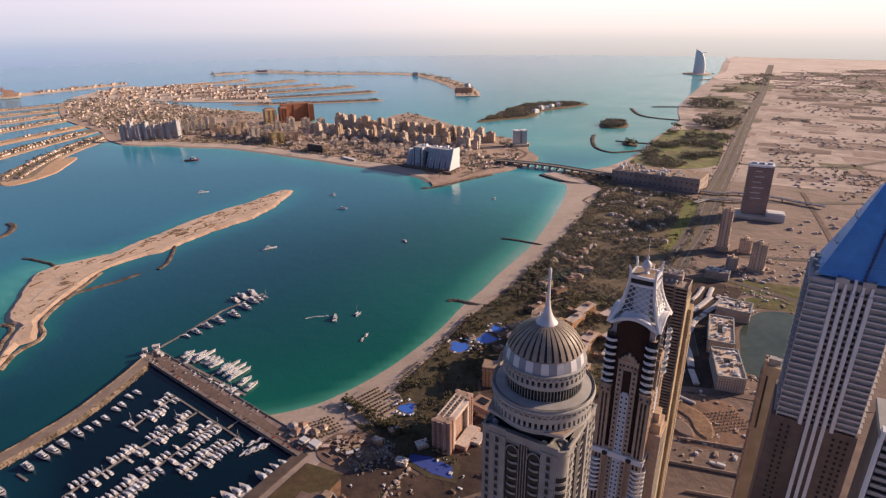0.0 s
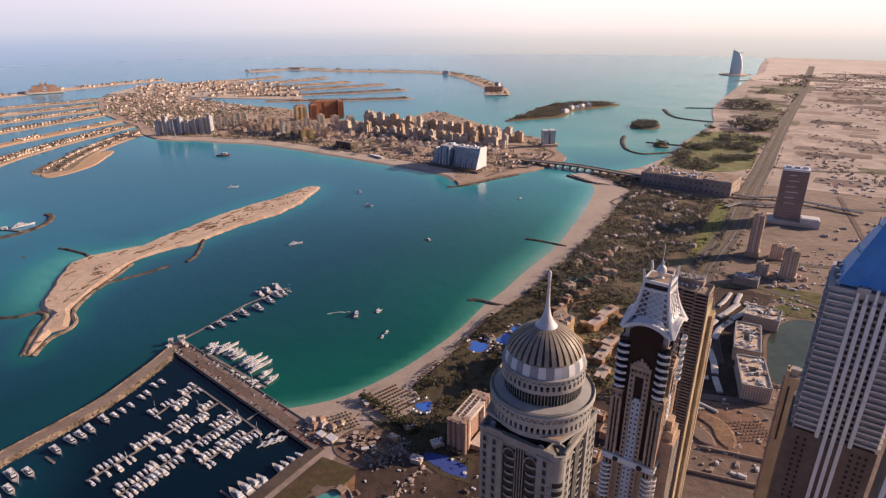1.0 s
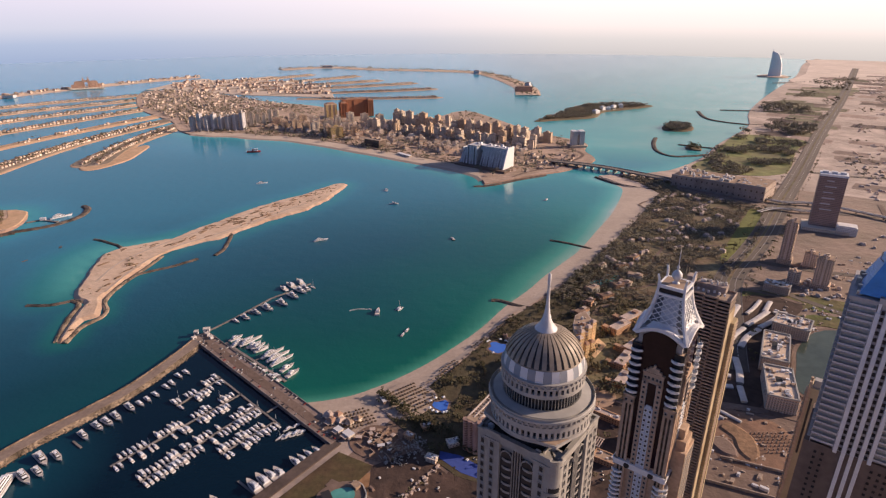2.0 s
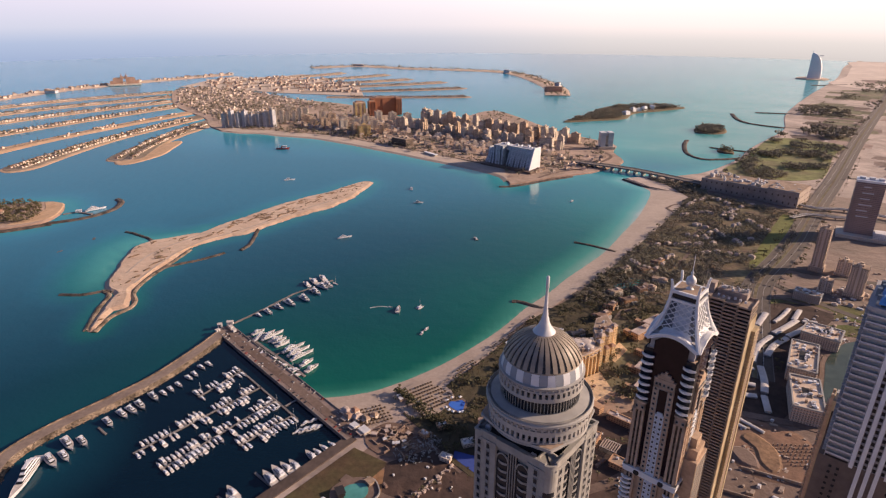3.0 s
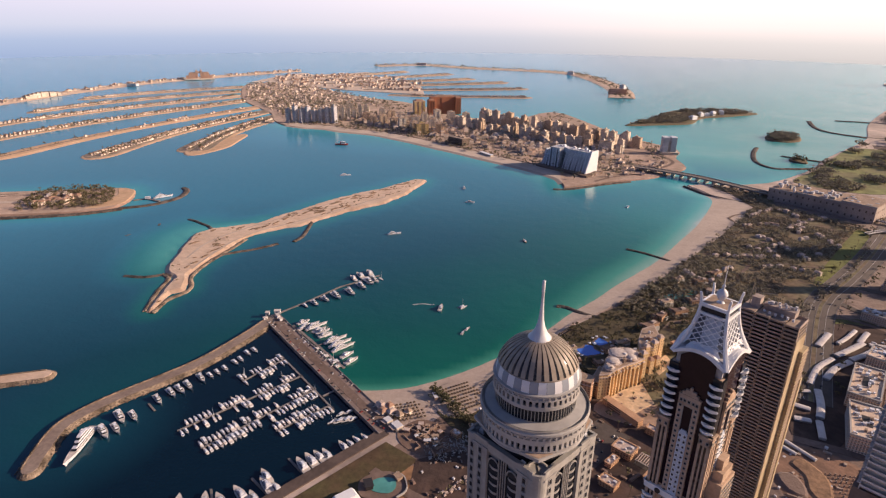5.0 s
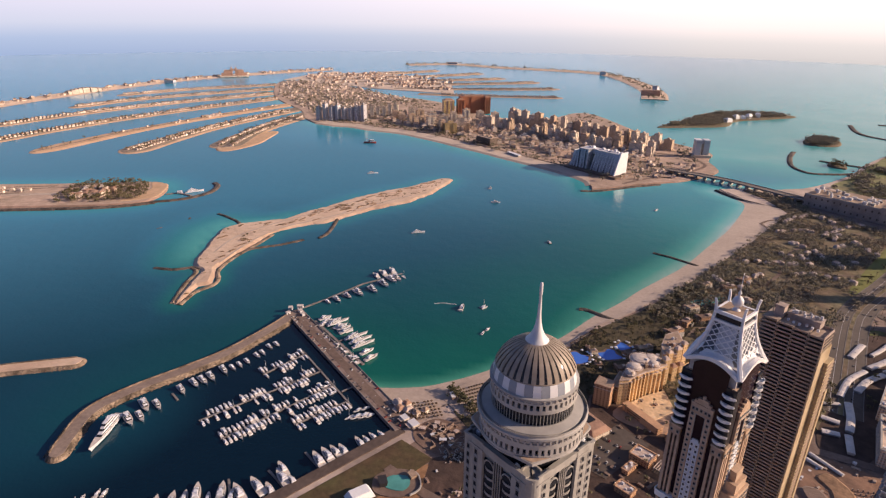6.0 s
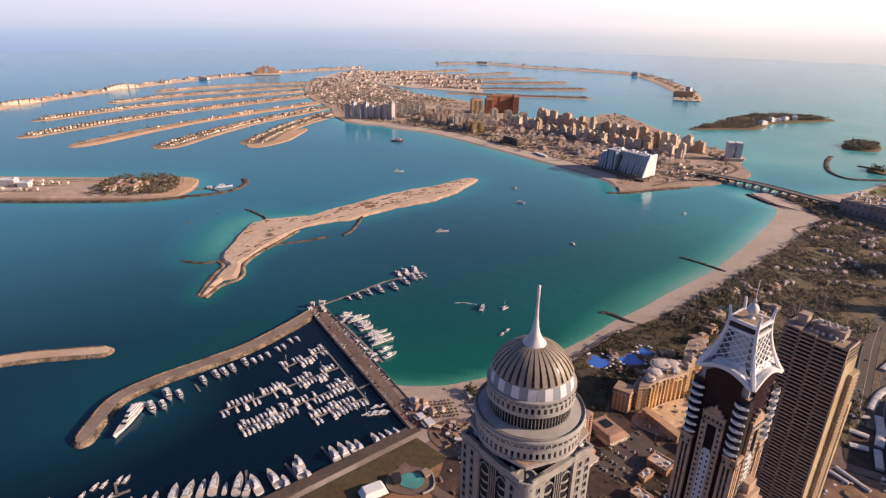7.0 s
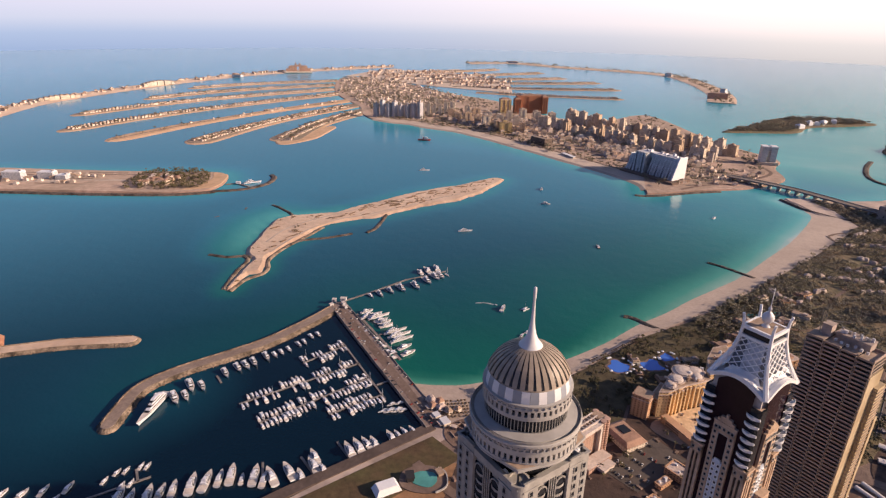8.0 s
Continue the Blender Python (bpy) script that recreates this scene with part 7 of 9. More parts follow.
def terraced_hotel():
    # long white hotel, its ends sloping down in terraces
    t = thing("terraced_hotel", "long white hotel whose ends slope down in terraces", "hotel", at=(-20, 1204, 2), yaw=-33)
    # three leaning masses: a low one that slopes at its end, a middle one, and the tall one with the white end wall
    for u0, u1, floors, lean, slope in ((-64, -42, 10, 0.9, 1.5), (-41, -17, 12, 0.25, 0.0), (-7, 50, 12, 1.2, 0.0)):
        for i in range(floors):
            z, front = 3.6 * i, -22 + lean * i
            x0 = u0 + slope * i
            part("storey", Geo().box((x0 + u1) / 2, (front + 12) / 2, z, u1 - x0, 12 - front, z + 3.6), WHITE_HOTEL, t)
            # blue-grey edges put the front's shade into the colour
            part("terrace_edge", Geo().box((x0 + u1) / 2, front - 0.3, z + 3.1, u1 - x0, 0.8, z + 3.75), GREY_FLATS, t)
        n_f = max(3, int((u1 - u0) / 6.5))
        for k in range(n_f + 1):
            u, top = u0 + (u1 - u0 - 0.8) * k / n_f, 3.6 * floors
            if slope and k == 0:
                continue
            if k < n_f and k % 2 == 0:
                lo, hi = -22.5, -22.5 + lean * floors
                # dark leaning strip stands for the shade of a recess
                g = Geo().add([(u + 2.0, lo, 2), (u + 4.4, lo, 2), (u + 4.4, hi, top - 3), (u + 2.0, hi, top - 3), (u + 2.0, lo + 2, 2), (u + 4.4, lo + 2, 2), (u + 4.4, hi + 2, top - 3), (u + 2.0, hi + 2, top - 3)], [(0, 1, 2, 3), (0, 3, 7, 4), (1, 5, 6, 2), (3, 2, 6, 7)])
                part("recess", g, GLASS, t, "dark strip painted for a shaded recess")
            part("party_fin", Geo().add([(u, -23.4, 0), (u, 0, 0), (u, 0, top), (u, -22.6 + lean * floors, top), (u + 0.8, -23.4, 0), (u + 0.8, 0, 0), (u + 0.8, 0, top), (u + 0.8, -22.6 + lean * floors, top)], [(3, 2, 1, 0), (4, 5, 6, 7), (2, 3, 7, 6), (3, 0, 4, 7)]), WHITE, t)
    part("link", Geo().box(-12, 2, 33, 10, 14, 43), WHITE_HOTEL, t, "bridge storeys over the dark opening")
    part("lower_link", Geo().box(-12, 2, 0, 10, 10, 9), WHITE_HOTEL, t)
    xa = 50
    part("end_wall", Geo().add([(xa, -26, 0), (xa, 15, 0), (xa, 15, 46), (xa, -8, 46), (xa + 2.5, -26, 0), (xa + 2.5, 15, 0), (xa + 2.5, 15, 46), (xa + 2.5, -8, 46)], [(3, 2, 1, 0), (4, 5, 6, 7), (0, 1, 5, 4), (1, 2, 6, 5), (2, 3, 7, 6), (3, 0, 4, 7)]), WHITE, t, "blank white sloping end wall")
    r = random.Random(12)
    for x in (-30, -22, 2, 11, 20, 29, 38, 46):
        part("roof_room", Geo().box(x, 4 + r.uniform(-3, 3), 43.2, r.uniform(3, 6), r.uniform(4, 8), 45 + r.uniform(0, 3)), WHITE_HOTEL if r.random() < 0.5 else WHITE, t)
    # near-black panel paints the shade of the gap between wings
    part("portal", Geo().box(-12, 6, 9, 10, 2, 33), DARK, t, "near-black panel for the shaded opening between the wings")
    part("podium", Geo().box(0, -8, 0, 126, 54, 4), PAVING, t)
    return t


terraced_hotel()
twin = thing("twin_tower", "white twin-slab tower joined by a roof bridge", "tower", at=(185, 1413, 2), yaw=10)
for x in (-9, 9):
    part("slab_wing", Geo().box(x, 0, 0, 12, 20, 38), WHITE_HOTEL, twin)
    part("roof", Geo().box(x, 0, 38, 12.6, 20.6, 39), WHITE, twin)
part("link", Geo().box(0, 2, 30, 8, 14, 38), GREY_FLATS, twin)
part("podium", Geo().box(0, 0, 0, 40, 30, 6), CREAM_FLATS, twin)
dark_block = thing("unfinished_block", "low dark unfinished block near the trunk beach", "building", at=(-300, 1376, 2), yaw=-32)
part("wall", Geo().box(0, 0, 0, 48, 24, 17), facade("raw_block", (0.22, 0.17, 0.14), (0.05, 0.04, 0.04), 3, 3, 0.7, 0.6), dark_block)
part("roof", Geo().box(0, 0, 17, 49, 25, 17.6), RAW_CONCRETE, dark_block)
for u in (-14, 2, 15):
    part("stair_core", Geo().box(u, 3, 17.6, 6, 7, 20.5), RAW_CONCRETE, dark_block)
pavilion = thing("beach_pavilion", "long low white pavilion on the trunk beach", "building", at=(-212, 1280, 2.45), yaw=-43)
part("wall", Geo().box(0, 0, 0, 42, 7, 3), CREAM_FLATS, pavilion)
part("roof", Geo().box(0, 0, 3, 44, 9, 3.6), WHITE, pavilion)

# trees, low villas and roads of the trunk
front_line = [p for p in TRUNK_SHORE if p[0] < -90]
plant_stuff("promenade_trees", "dark shade trees behind the trunk beach", [(x + rnd.gauss(0, 5), y + rnd.gauss(0, 5)) for o in (-54, -60, -66, -74, -84) for x, y in shifted(front_line, o)], 371, 0.2, 2.1, 1.1)
tagged(part("promenade", sweep(shifted(TRUNK_SHORE[6:], -50), [(-2.2, 2.1), (-2.2, 2.45), (2.2, 2.45), (2.2, 2.1)]), PAVING), "tan paved promenade behind the trunk beach", "path", "", "structure")
TRUNK_IN = offset(TRUNK if area(TRUNK) > 0 else TRUNK[::-1], 30)
plant_stuff("trunk_trees", "haze-paled trees and shrubs between the buildings of the trunk", scatter([p for p in TRUNK_IN if p[1] < 2000], 1500, 72, blotch(0.012, -0.15, 5.0)), 73, 0.2, 2.2, 1.5)


def house_stuff(name, label, spots, seed, z=2.0, size=1.0, roof=TERRACOTTA, wall=VILLA, low=3.0, high=5.5):
    """Many small houses: walls as one object, hipped roofs under it."""
    rnd_, walls, roofs = random.Random(seed), Geo(), Geo()
    for x, y, yaw in spots:
        w, d_, h = size * rnd_.uniform(6, 10), size * rnd_.uniform(5, 8), size * rnd_.uniform(low, high)
        walls.box(x, y, z, w, d_, z + h, yaw)
        if rnd_.random() < 0.6:
            roofs.box(x, y, z + h, w * 1.1, d_ * 1.1, z + h + 1.6 * size, yaw, 0.35)
        else:
            walls.box(x + 0.5, y, z + h, w * 0.5, d_ * 0.5, z + h + 1.4 * size, yaw)
    ob = tagged(part(name, walls, wall), label, "houses", "", "stuff")
    if roofs.v:
        part("roofs", roofs, roof, ob)["kind"] = "stuff"
    return ob


rnd = random.Random(74)
house_stuff("trunk_low_blocks", "low tan blocks and podiums between the trunk towers", [(x, y, 25 + rnd.choice((0, 90)) + rnd.uniform(-8, 8)) for x, y in house_stuff_later], 171, 2.0, 1.5, ROOF_TAN, VILLA, 3.0, 7.0)
for root, bend, tip, width in FRONDS:
    line = spline([root, ((root[0] + 2 * bend[0]) / 3, (root[1] + 2 * bend[1]) / 3), ((tip[0] + 2 * bend[0]) / 3, (tip[1] + 2 * bend[1]) / 3), tip], 9.5)
    spots, green = [], []
    far = root[1] > 2190
    bare = tip == (-1226, 932)
    for i in range(2, int(len(line) * 0.95)):
        a, b = Vector(line[i - 1]), Vector(line[i + 1])
        u = (b - a).normalized()
        yaw = math.degrees(math.atan2(u.y, u.x))
        for s in (-1, 1):
            o = s * (width * 0.5 - 14)
            if rnd.random() < (0.95 if not bare else 0.9 if len(line) * 0.28 < i < len(line) * 0.36 else 0.07):
                spots.append((line[i][0] - u.y * o, line[i][1] + u.x * o, yaw + rnd.uniform(-6, 6)))
            for _ in range(0 if bare and i % 6 else 1 if far else 2):
                q = s * rnd.uniform(0, width * 0.5 - 6)
                green.append((line[i][0] - u.y * q + rnd.uniform(-4, 4), line[i][1] + u.x * q + rnd.uniform(-4, 4)))
    house_stuff("frond_villas", "two lines of tan villas along a frond", spots, 75 + len(spots), 1.8, 0.82)
    plant_stuff("frond_trees", "garden trees and palms between the villas of a frond", green, 76 + len(green), 0.4, 1.8, 1.1)
    part_line = sweep(line, [(-2.2, 1.82), (-2.2, 1.95), (2.2, 1.95), (2.2, 1.82)])
    tagged(part("frond_road", part_line, ASPHALT), "narrow asphalt lane along a frond", "road", "", "structure")
SPINE = [(-840, 1700), (-700, 1990), (-1180, 2330), (-1420, 2390), (-1470, 2290), (-1240, 1930), (-1000, 1700), (-910, 1600)]
house_stuff("spine_villas", "crowded tan villas and low blocks on the spine of the palm", [(x, y, rnd.uniform(0, 90)) for x, y in scatter(SPINE, 420, 77)], 78, 2.0, 1.0, VILLA)
plant_stuff("spine_trees", "dark avenue trees along the spine of the palm", scatter(SPINE, 700, 79), 80, 0.3, 2.0, 1.5)
house_stuff("far_villas", "far tan villas scattered over the outer fronds", [(x, y, rnd.uniform(0, 90)) for x, y in scatter([(-1450, 2430), (-1000, 2300), (-700, 2330), (-800, 2700), (-1200, 2900), (-1560, 2700)], 260, 81)], 82, 1.8, 1.4)
for a, b, w in (((-1440, 2420), (-1190, 3000), 46), ((-1500, 2400), (-1480, 2850), 44)):
    tagged(part("frond_ground", sweep([a, ((a[0] + b[0]) / 2 - 20, (a[1] + b[1]) / 2), b], [(-w / 2 - 4, -1.5), (-w / 2, 1.4), (w / 2, 1.4), (w / 2 + 4, -1.5)]), SAND), "sandy frond of the palm-shaped land", "ground", "palm fronds", "structure")
tagged(slab("spine_ground", SPINE, -2, 1.95, EARTH, 4), "built-up spine of the palm-shaped land", "ground", "", "structure")
tagged(slab("outer_ground", [(-1450, 2400), (-1000, 2270), (-640, 2230), (-760, 2560), (-1000, 2760), (-1300, 2880), (-1560, 2700)], -2, 1.5, SAND, 6), "pale flats between the outer fronds", "ground", "", "structure")
for ctrl, w in (([(150, 1215), (90, 1290), (-40, 1360), (-200, 1450), (-420, 1620), (-800, 1760), (-1060, 1960), (-1500, 2360)], 14), ([(120, 1240), (60, 1230), (-20, 1260), (-160, 1330), (-330, 1450)], 7), ([(150, 1250), (190, 1330), (150, 1400), (60, 1420)], 7), ([(120, 1190), (70, 1210), (60, 1260), (110, 1290), (160, 1260)], 6), ([(30, 1120), (70, 1170), (130, 1210)], 6)):
    tagged(part("trunk_road", sweep(spline(ctrl, 14), [(-w / 2, 2.05), (-w / 2, 2.25), (w / 2, 2.25), (w / 2, 2.05)]), ASPHALT if w > 10 else PAVING), "asphalt road winding through the palm trunk", "road", "", "structure")
house_stuff("trunk_sheds", "low site huts and kiosks at the foot of the trunk", [(x, y, rnd.uniform(0, 90)) for x, y in scatter([(40, 1150), (140, 1210), (190, 1330), (100, 1340), (-40, 1270), (-120, 1250)], 60, 83)], 84, 2.1, 0.9, ROOF_TAN)


# ---------------------------------------------------------------- crescent
def arch_hotel_far():
    t = thing("arched_palace_hotel", "huge pink hotel with twin wings and a central arch", "hotel", at=(-1800, 2420, 2), yaw=36)
    t.scale = (0.62, 0.62, 0.85)
    for s in (-1, 1):
        part("wing", Geo().box(s * 44, 0, 0, 56, 26, 34), PINK_HOTEL, t)
        part("wing_step", Geo().box(s * 80, 0, 0, 24, 22, 22), PINK_HOTEL, t)
        part("tower", Geo().box(s * 16, 0, 0, 14, 26, 46), PINK_HOTEL, t)
        part("spire", Geo().lathe([(5, 46), (3, 50), (0.4, 60)], 10, s * 16, 0), TERRACOTTA, t)
        part("roof", Geo().box(s * 44, 0, 34, 50, 18, 38, 0, 0.8), TERRACOTTA, t)
    part("bridge", Geo().box(0, 0, 32, 20, 22, 42), PINK_HOTEL, t)
    part("podium", Geo().box(0, -10, 0, 210, 60, 6), CREAM_FLATS, t)


arch_hotel_far()
for cx, cy, n, lab in ((-1955, 1724, 9, "pale cream beach hotel of stepped blocks on the crescent"), (-1930, 1300, 8, "pale cream beach hotel of stepped blocks on the crescent")):
    t = thing("crescent_hotel", lab, "hotel", "crescent hotels", at=(cx, cy, 2), yaw=78)
    for i in range(n):
        h = (9 + 8 * math.sin(math.pi * (i + 0.5) / n)) * (1 if cy > 1500 else 0.7)
        part("block", Geo().box(-64 + 128 * (i + 0.5) / n, rnd.uniform(-4, 4), 0, 128 / n * 0.92, 22, h), CREAM_FLATS, t)
        part("roof", Geo().box(-64 + 128 * (i + 0.5) / n, 0, h, 9, 14, h + 3, 0, 0.5), ROOF_TAN, t)
for cx, cy, w, h, wall, lab in ((-1900, 2110, 40, 10, WHITE_HOTEL, "low white hotel on the crescent"), (82, 2480, 70, 20, PINK_HOTEL, "long pinkish resort hotel on the crescent"), (-150, 3240, 30, 16, WHITE_HOTEL, "white pavilion on the far crescent"), (100, 2500, 18, 34, WHITE_HOTEL, "white hotel block at the crescent's end"), (-1060, 3540, 60, 10, GREY_FLATS, "low grey hotel on the far crescent")):
    t = thing("crescent_building", lab, "building", at=(cx, cy, 2), yaw=rnd.uniform(-30, 30))
    part("wall", Geo().box(0, 0, 0, w, 20, h), wall, t)
    part("roof", Geo().box(0, 0, h, w * 0.9, 18, h + 1.5, 0, 0.8), ROOF_TAN, t)
    part("wing", Geo().box(w * 0.3, 14, 0, w * 0.3, 16, h * 0.7), wall, t)
east = spline(CRESCENT_EAST, 6)
plant_stuff("crescent_trees", "dark trees along the crescent", [(x + rnd.uniform(-32, 32), y + rnd.uniform(-32, 32)) for x, y in east if y > 2350], 85, 0.2, 2.0, 2.0)
plant_stuff("crescent_trees", "dark trees along the western crescent", [(x + rnd.uniform(-30, 30), y + rnd.uniform(-30, 30)) for x, y in spline(CRESCENT_WEST, 18)], 86, 0.2, 2.0, 1.6)
house_stuff("crescent_villas", "low pale villas along the western crescent", [(x + rnd.uniform(-25, 25), y + rnd.uniform(-25, 25), rnd.uniform(0, 90)) for x, y in spline(CRESCENT_WEST, 16)], 87, 2.0, 1.4)
# near end of the crescent: plots, hotel blocks and a planted mound
rnd = random.Random(188)
for mat, lab in ((SAND, "pale graded strips and banks on the crescent plots"), (SOIL2, "brown tracks and trenches on the crescent plots")):
    g = Geo()
    for i in range(34):
        q, o = rnd.uniform(0.0, 1.0), rnd.uniform(-1, 1)
        x, y = -910 - 560 * q, 712 - 246 * q + o * 46
        l_ = rnd.uniform(14, 46)
        sweep([(x - l_, y - l_ * 0.44 + rnd.uniform(-3, 3)), (x, y), (x + l_, y + l_ * 0.44 + rnd.uniform(-3, 3))], [(-rnd.uniform(2, 5), 2.95), (-1.2, 3.25 + rnd.uniform(0, 0.7)), (1.2, 3.25), (rnd.uniform(2, 5), 2.95)], 0.3, seed=i, geo=g)
    tagged(part("plot_strips", g, mat), lab, "plots", "", "stuff")
plant_stuff("arm_trees", "dense dark trees on the planted end of the crescent", scatter(spline([(-903, 768), (-859, 802), (-796, 818), (-756, 775), (-744, 735), (-789, 700), (-852, 674), (-890, 722)], 20, True), 470, 88), 89, 0.4, 3.0, 1.2)
house_stuff("arm_pavilions", "terracotta resort pavilions among the trees", [(x, y, rnd.uniform(0, 90)) for x, y in scatter([(-870, 750), (-815, 775), (-800, 735), (-850, 700)], 34, 90)], 91, 3.0, 1.3)
tagged(slab("arm_sand", spline([(-796, 826), (-762, 826), (-740, 800), (-722, 756), (-738, 728), (-764, 712), (-756, 750), (-766, 790)], 10, True), 2.6, 3.4, FROND_SAND, 2), "orange sand spit at the crescent's end", "beach", "", "structure")
for x, y, w, h in ((-1077, 630, 34, 14), (-1030, 660, 28, 12), (-1140, 600, 40, 16), (-1000, 668, 18, 8)):
    t = thing("shore_hotel", "white unfinished hotel block on the crescent", "building", "crescent end hotels", at=(x, y, 3), yaw=24)
    part("wall", Geo().box(0, 0, 0, w, 16, h), WHITE_HOTEL, t)
    part("roof", Geo().box(0, 0, h, w * 0.95, 15, h + 1), WHITE, t)
    part("stair", Geo().box(w * 0.4, 0, h, 4, 6, h + 3.5), GREY_FLATS, t)
house_stuff("arm_huts", "low tan site buildings on the crescent plots", [(x, y, 24 + rnd.uniform(-8, 8)) for x, y in scatter([(-1250, 590), (-950, 730), (-950, 660), (-1250, 480)], 70, 92)], 93, 3.0, 1.0, ROOF_TAN)
ferry = superyacht(30, "white passenger ferry at the jetty")
ferry.matrix_world = pose(-687, 808, 0, 0, 0, 52)
jetty = thing("jetty", "grey jetty behind the hooked groyne", "jetty", at=(0, 0, 0))
part("deck", sweep([(-722, 778), (-708, 792), (-676, 786)], [(-2, 0.2), (-2, 1.4), (2, 1.4), (2, 0.2)]), PONTOON, jetty)
part("shelter", Geo().box(-704, 791, 1.4, 8, 5, 5, 30), GREY_FLATS, jetty)
tagged(slab("red_plot", [(-830, 170), (-640, 250), (-556, 288), (-538, 288), (-516, 274), (-545, 238), (-700, 150), (-830, 90)], -2, 2.9, material("red_earth", (0.36, 0.13, 0.08), 0.95, vary=0.25, grain=0.15, patch=0.03, second=(0.40, 0.26, 0.16), bump=0.3), 5), "red-brown earth lot behind the outer breakwater", "lot", "", "structure")
t = thing("harbour_shed", "long tan harbour shed on the red lot", "building", at=(-590, 272, 2.9), yaw=35)
part("wall", Geo().box(0, 0, 0, 40, 14, 7), CREAM_FLATS, t)
part("roof", Geo().box(0, 0, 7, 42, 15, 10, 0, 0.6), TERRACOTTA, t)

# ---------------------------------------------------------------- sand island clutter, islands
rnd = random.Random(94)
mound = Geo()
for x, y in scatter(offset(ISLE_LINE if area(ISLE_LINE) > 0 else ISLE_LINE[::-1], 14), 120, 95, blotch(0.02, -0.2, 1.0)):
    s = rnd.uniform(1.5, 5)
    mound.box(x, y, 2.3, s * rnd.uniform(1.5, 5.5), s * 0.7, 2.8 + rnd.uniform(0.1, 0.7), 62 + rnd.gauss(0, 20), 0.5)
tagged(part("sand_heaps", mound, material("sand_heap", (0.25, 0.165, 0.105), 0.95, vary=0.3, grain=0.4, bump=0.6, per_island=0.35)), "brown sand heaps and tracks on the island", "sand heaps", "", "stuff")
plant_stuff("island_scrub", "sparse low scrub on the sand island", scatter(offset(ISLE_LINE if area(ISLE_LINE) > 0 else ISLE_LINE[::-1], 10), 50, 96, blotch(0.03, 0.15)), 97, 0.0, 2.6, 0.5)
for ctrl in ([(-442, 560), (-447, 606), (-448, 650), (-434, 704), (-406, 746), (-374, 808), (-346, 864), (-318, 912)], [(-470, 585), (-478, 640), (-462, 700), (-420, 790), (-370, 900), (-318, 1000)]):
    tagged(part("sand_track", sweep(spline(ctrl, 8), [(-1.5, 2.5), (-1.3, 2.72), (1.3, 2.72), (1.5, 2.5)]), SAND), "pale vehicle track across the sand island", "track", "", "structure")
plant_stuff("island_wood", "dense dark wood on the low island", scatter(offset(GREEN_ISLE if area(GREEN_ISLE) > 0 else GREEN_ISLE[::-1], 22), 1100, 98, lambda x, y: noise.noise(Vector((x * 0.01, y * 0.01, 4))) > -0.2), 99, 0.2, 2.4, 1.46)
plant_stuff("islet_wood", "dense dark wood on the round islet", scatter(offset(ISLET if area(ISLET) > 0 else ISLET[::-1], 10), 300, 100), 101, 0.2, 2.4, 1.5)
house_stuff("island_villas", "white villas on the wooded island", [(x, y, rnd.uniform(0, 90)) for x, y in ((350, 2010), (370, 2030), (400, 2060), (300, 1930), (330, 2000))], 102, 2.4, 2.2, WHITE, WHITE)
for ctrl, w in (([(401, 1550), (380, 1480), (368, 1392), (388, 1341), (431, 1345), (470, 1360)], 9), ([(437, 1470), (470, 1450), (520, 1430), (560, 1430)], 8), ([(640, 2010), (625, 1900), (640, 1830), (709, 1774), (800, 1760)], 12), ([(722, 2046), (800, 2040), (880, 2020)], 10), ([(1290, 3215), (1354, 3205), (1440, 3215)], 10), ([(1230, 2900), (1330, 2930), (1400, 2960)], 14)):
    rock_bank("sea_wall", ctrl, w, "thin curved rock sea wall sheltering a lagoon", 2.0, 60, 17, DARK_ROCK)
tagged(slab("lagoon_islet", spline([(440, 1420), (470, 1400), (480, 1440), (455, 1460)], 8, True), -2, 2.4, SCRUB, 3), "tiny wooded lagoon islet", "island", "", "structure")
plant_stuff("lagoon_trees", "trees on the tiny lagoon islet", scatter([(445, 1420), (468, 1405), (474, 1440), (456, 1452)], 40, 103), 104, 0.3, 2.4, 1.4)


def sail_tower():
    t = thing("sail_tower", "tall white sail-shaped hotel on its own island", "tower", at=(1354, 3217, 0), yaw=-30)
    tagged(part("island", Geo().lathe([(75, -2), (70, 3), (60, 3.2)], 24), ISLE, t), "round sand island")
    n, m, g = 14, 8, Geo()
    for i in range(n + 1):
        q = i / n
        z = 3 + 118 * q
        reach_ = 52 * math.sqrt(max(0.0, 1 - q ** 2.1)) + 3
        for j in range(m + 1):
            a = math.pi * (j / m - 0.5)
            g.v.append((-18 + reach_ * math.cos(a), 24 * (1 - 0.75 * q) * math.sin(a), z))
    g.f += [(i * (m + 1) + j, i * (m + 1) + j + 1, (i + 1) * (m + 1) + j + 1, (i + 1) * (m + 1) + j) for i in range(n) for j in range(m)]
    part("sail", g, WHITE, t, "curved white sail front", True)
    part("rear_wall", Geo().add([(-18, -24, 3), (-18, 24, 3), (-18, 6, 121), (-18, -6, 121)], [(0, 1, 2, 3), (3, 2, 1, 0)]), WHITE, t)
    part("mast", Geo().tube([(-20, 0, 3), (-20, 0, 110), (-19, 0, 132)], 3.0, 8, 0.2), WHITE, t)
    part("helipad", Geo().lathe([(9, 108), (9, 110)], 14, 22, 0), GREY_FLATS, t)


sail_tower()



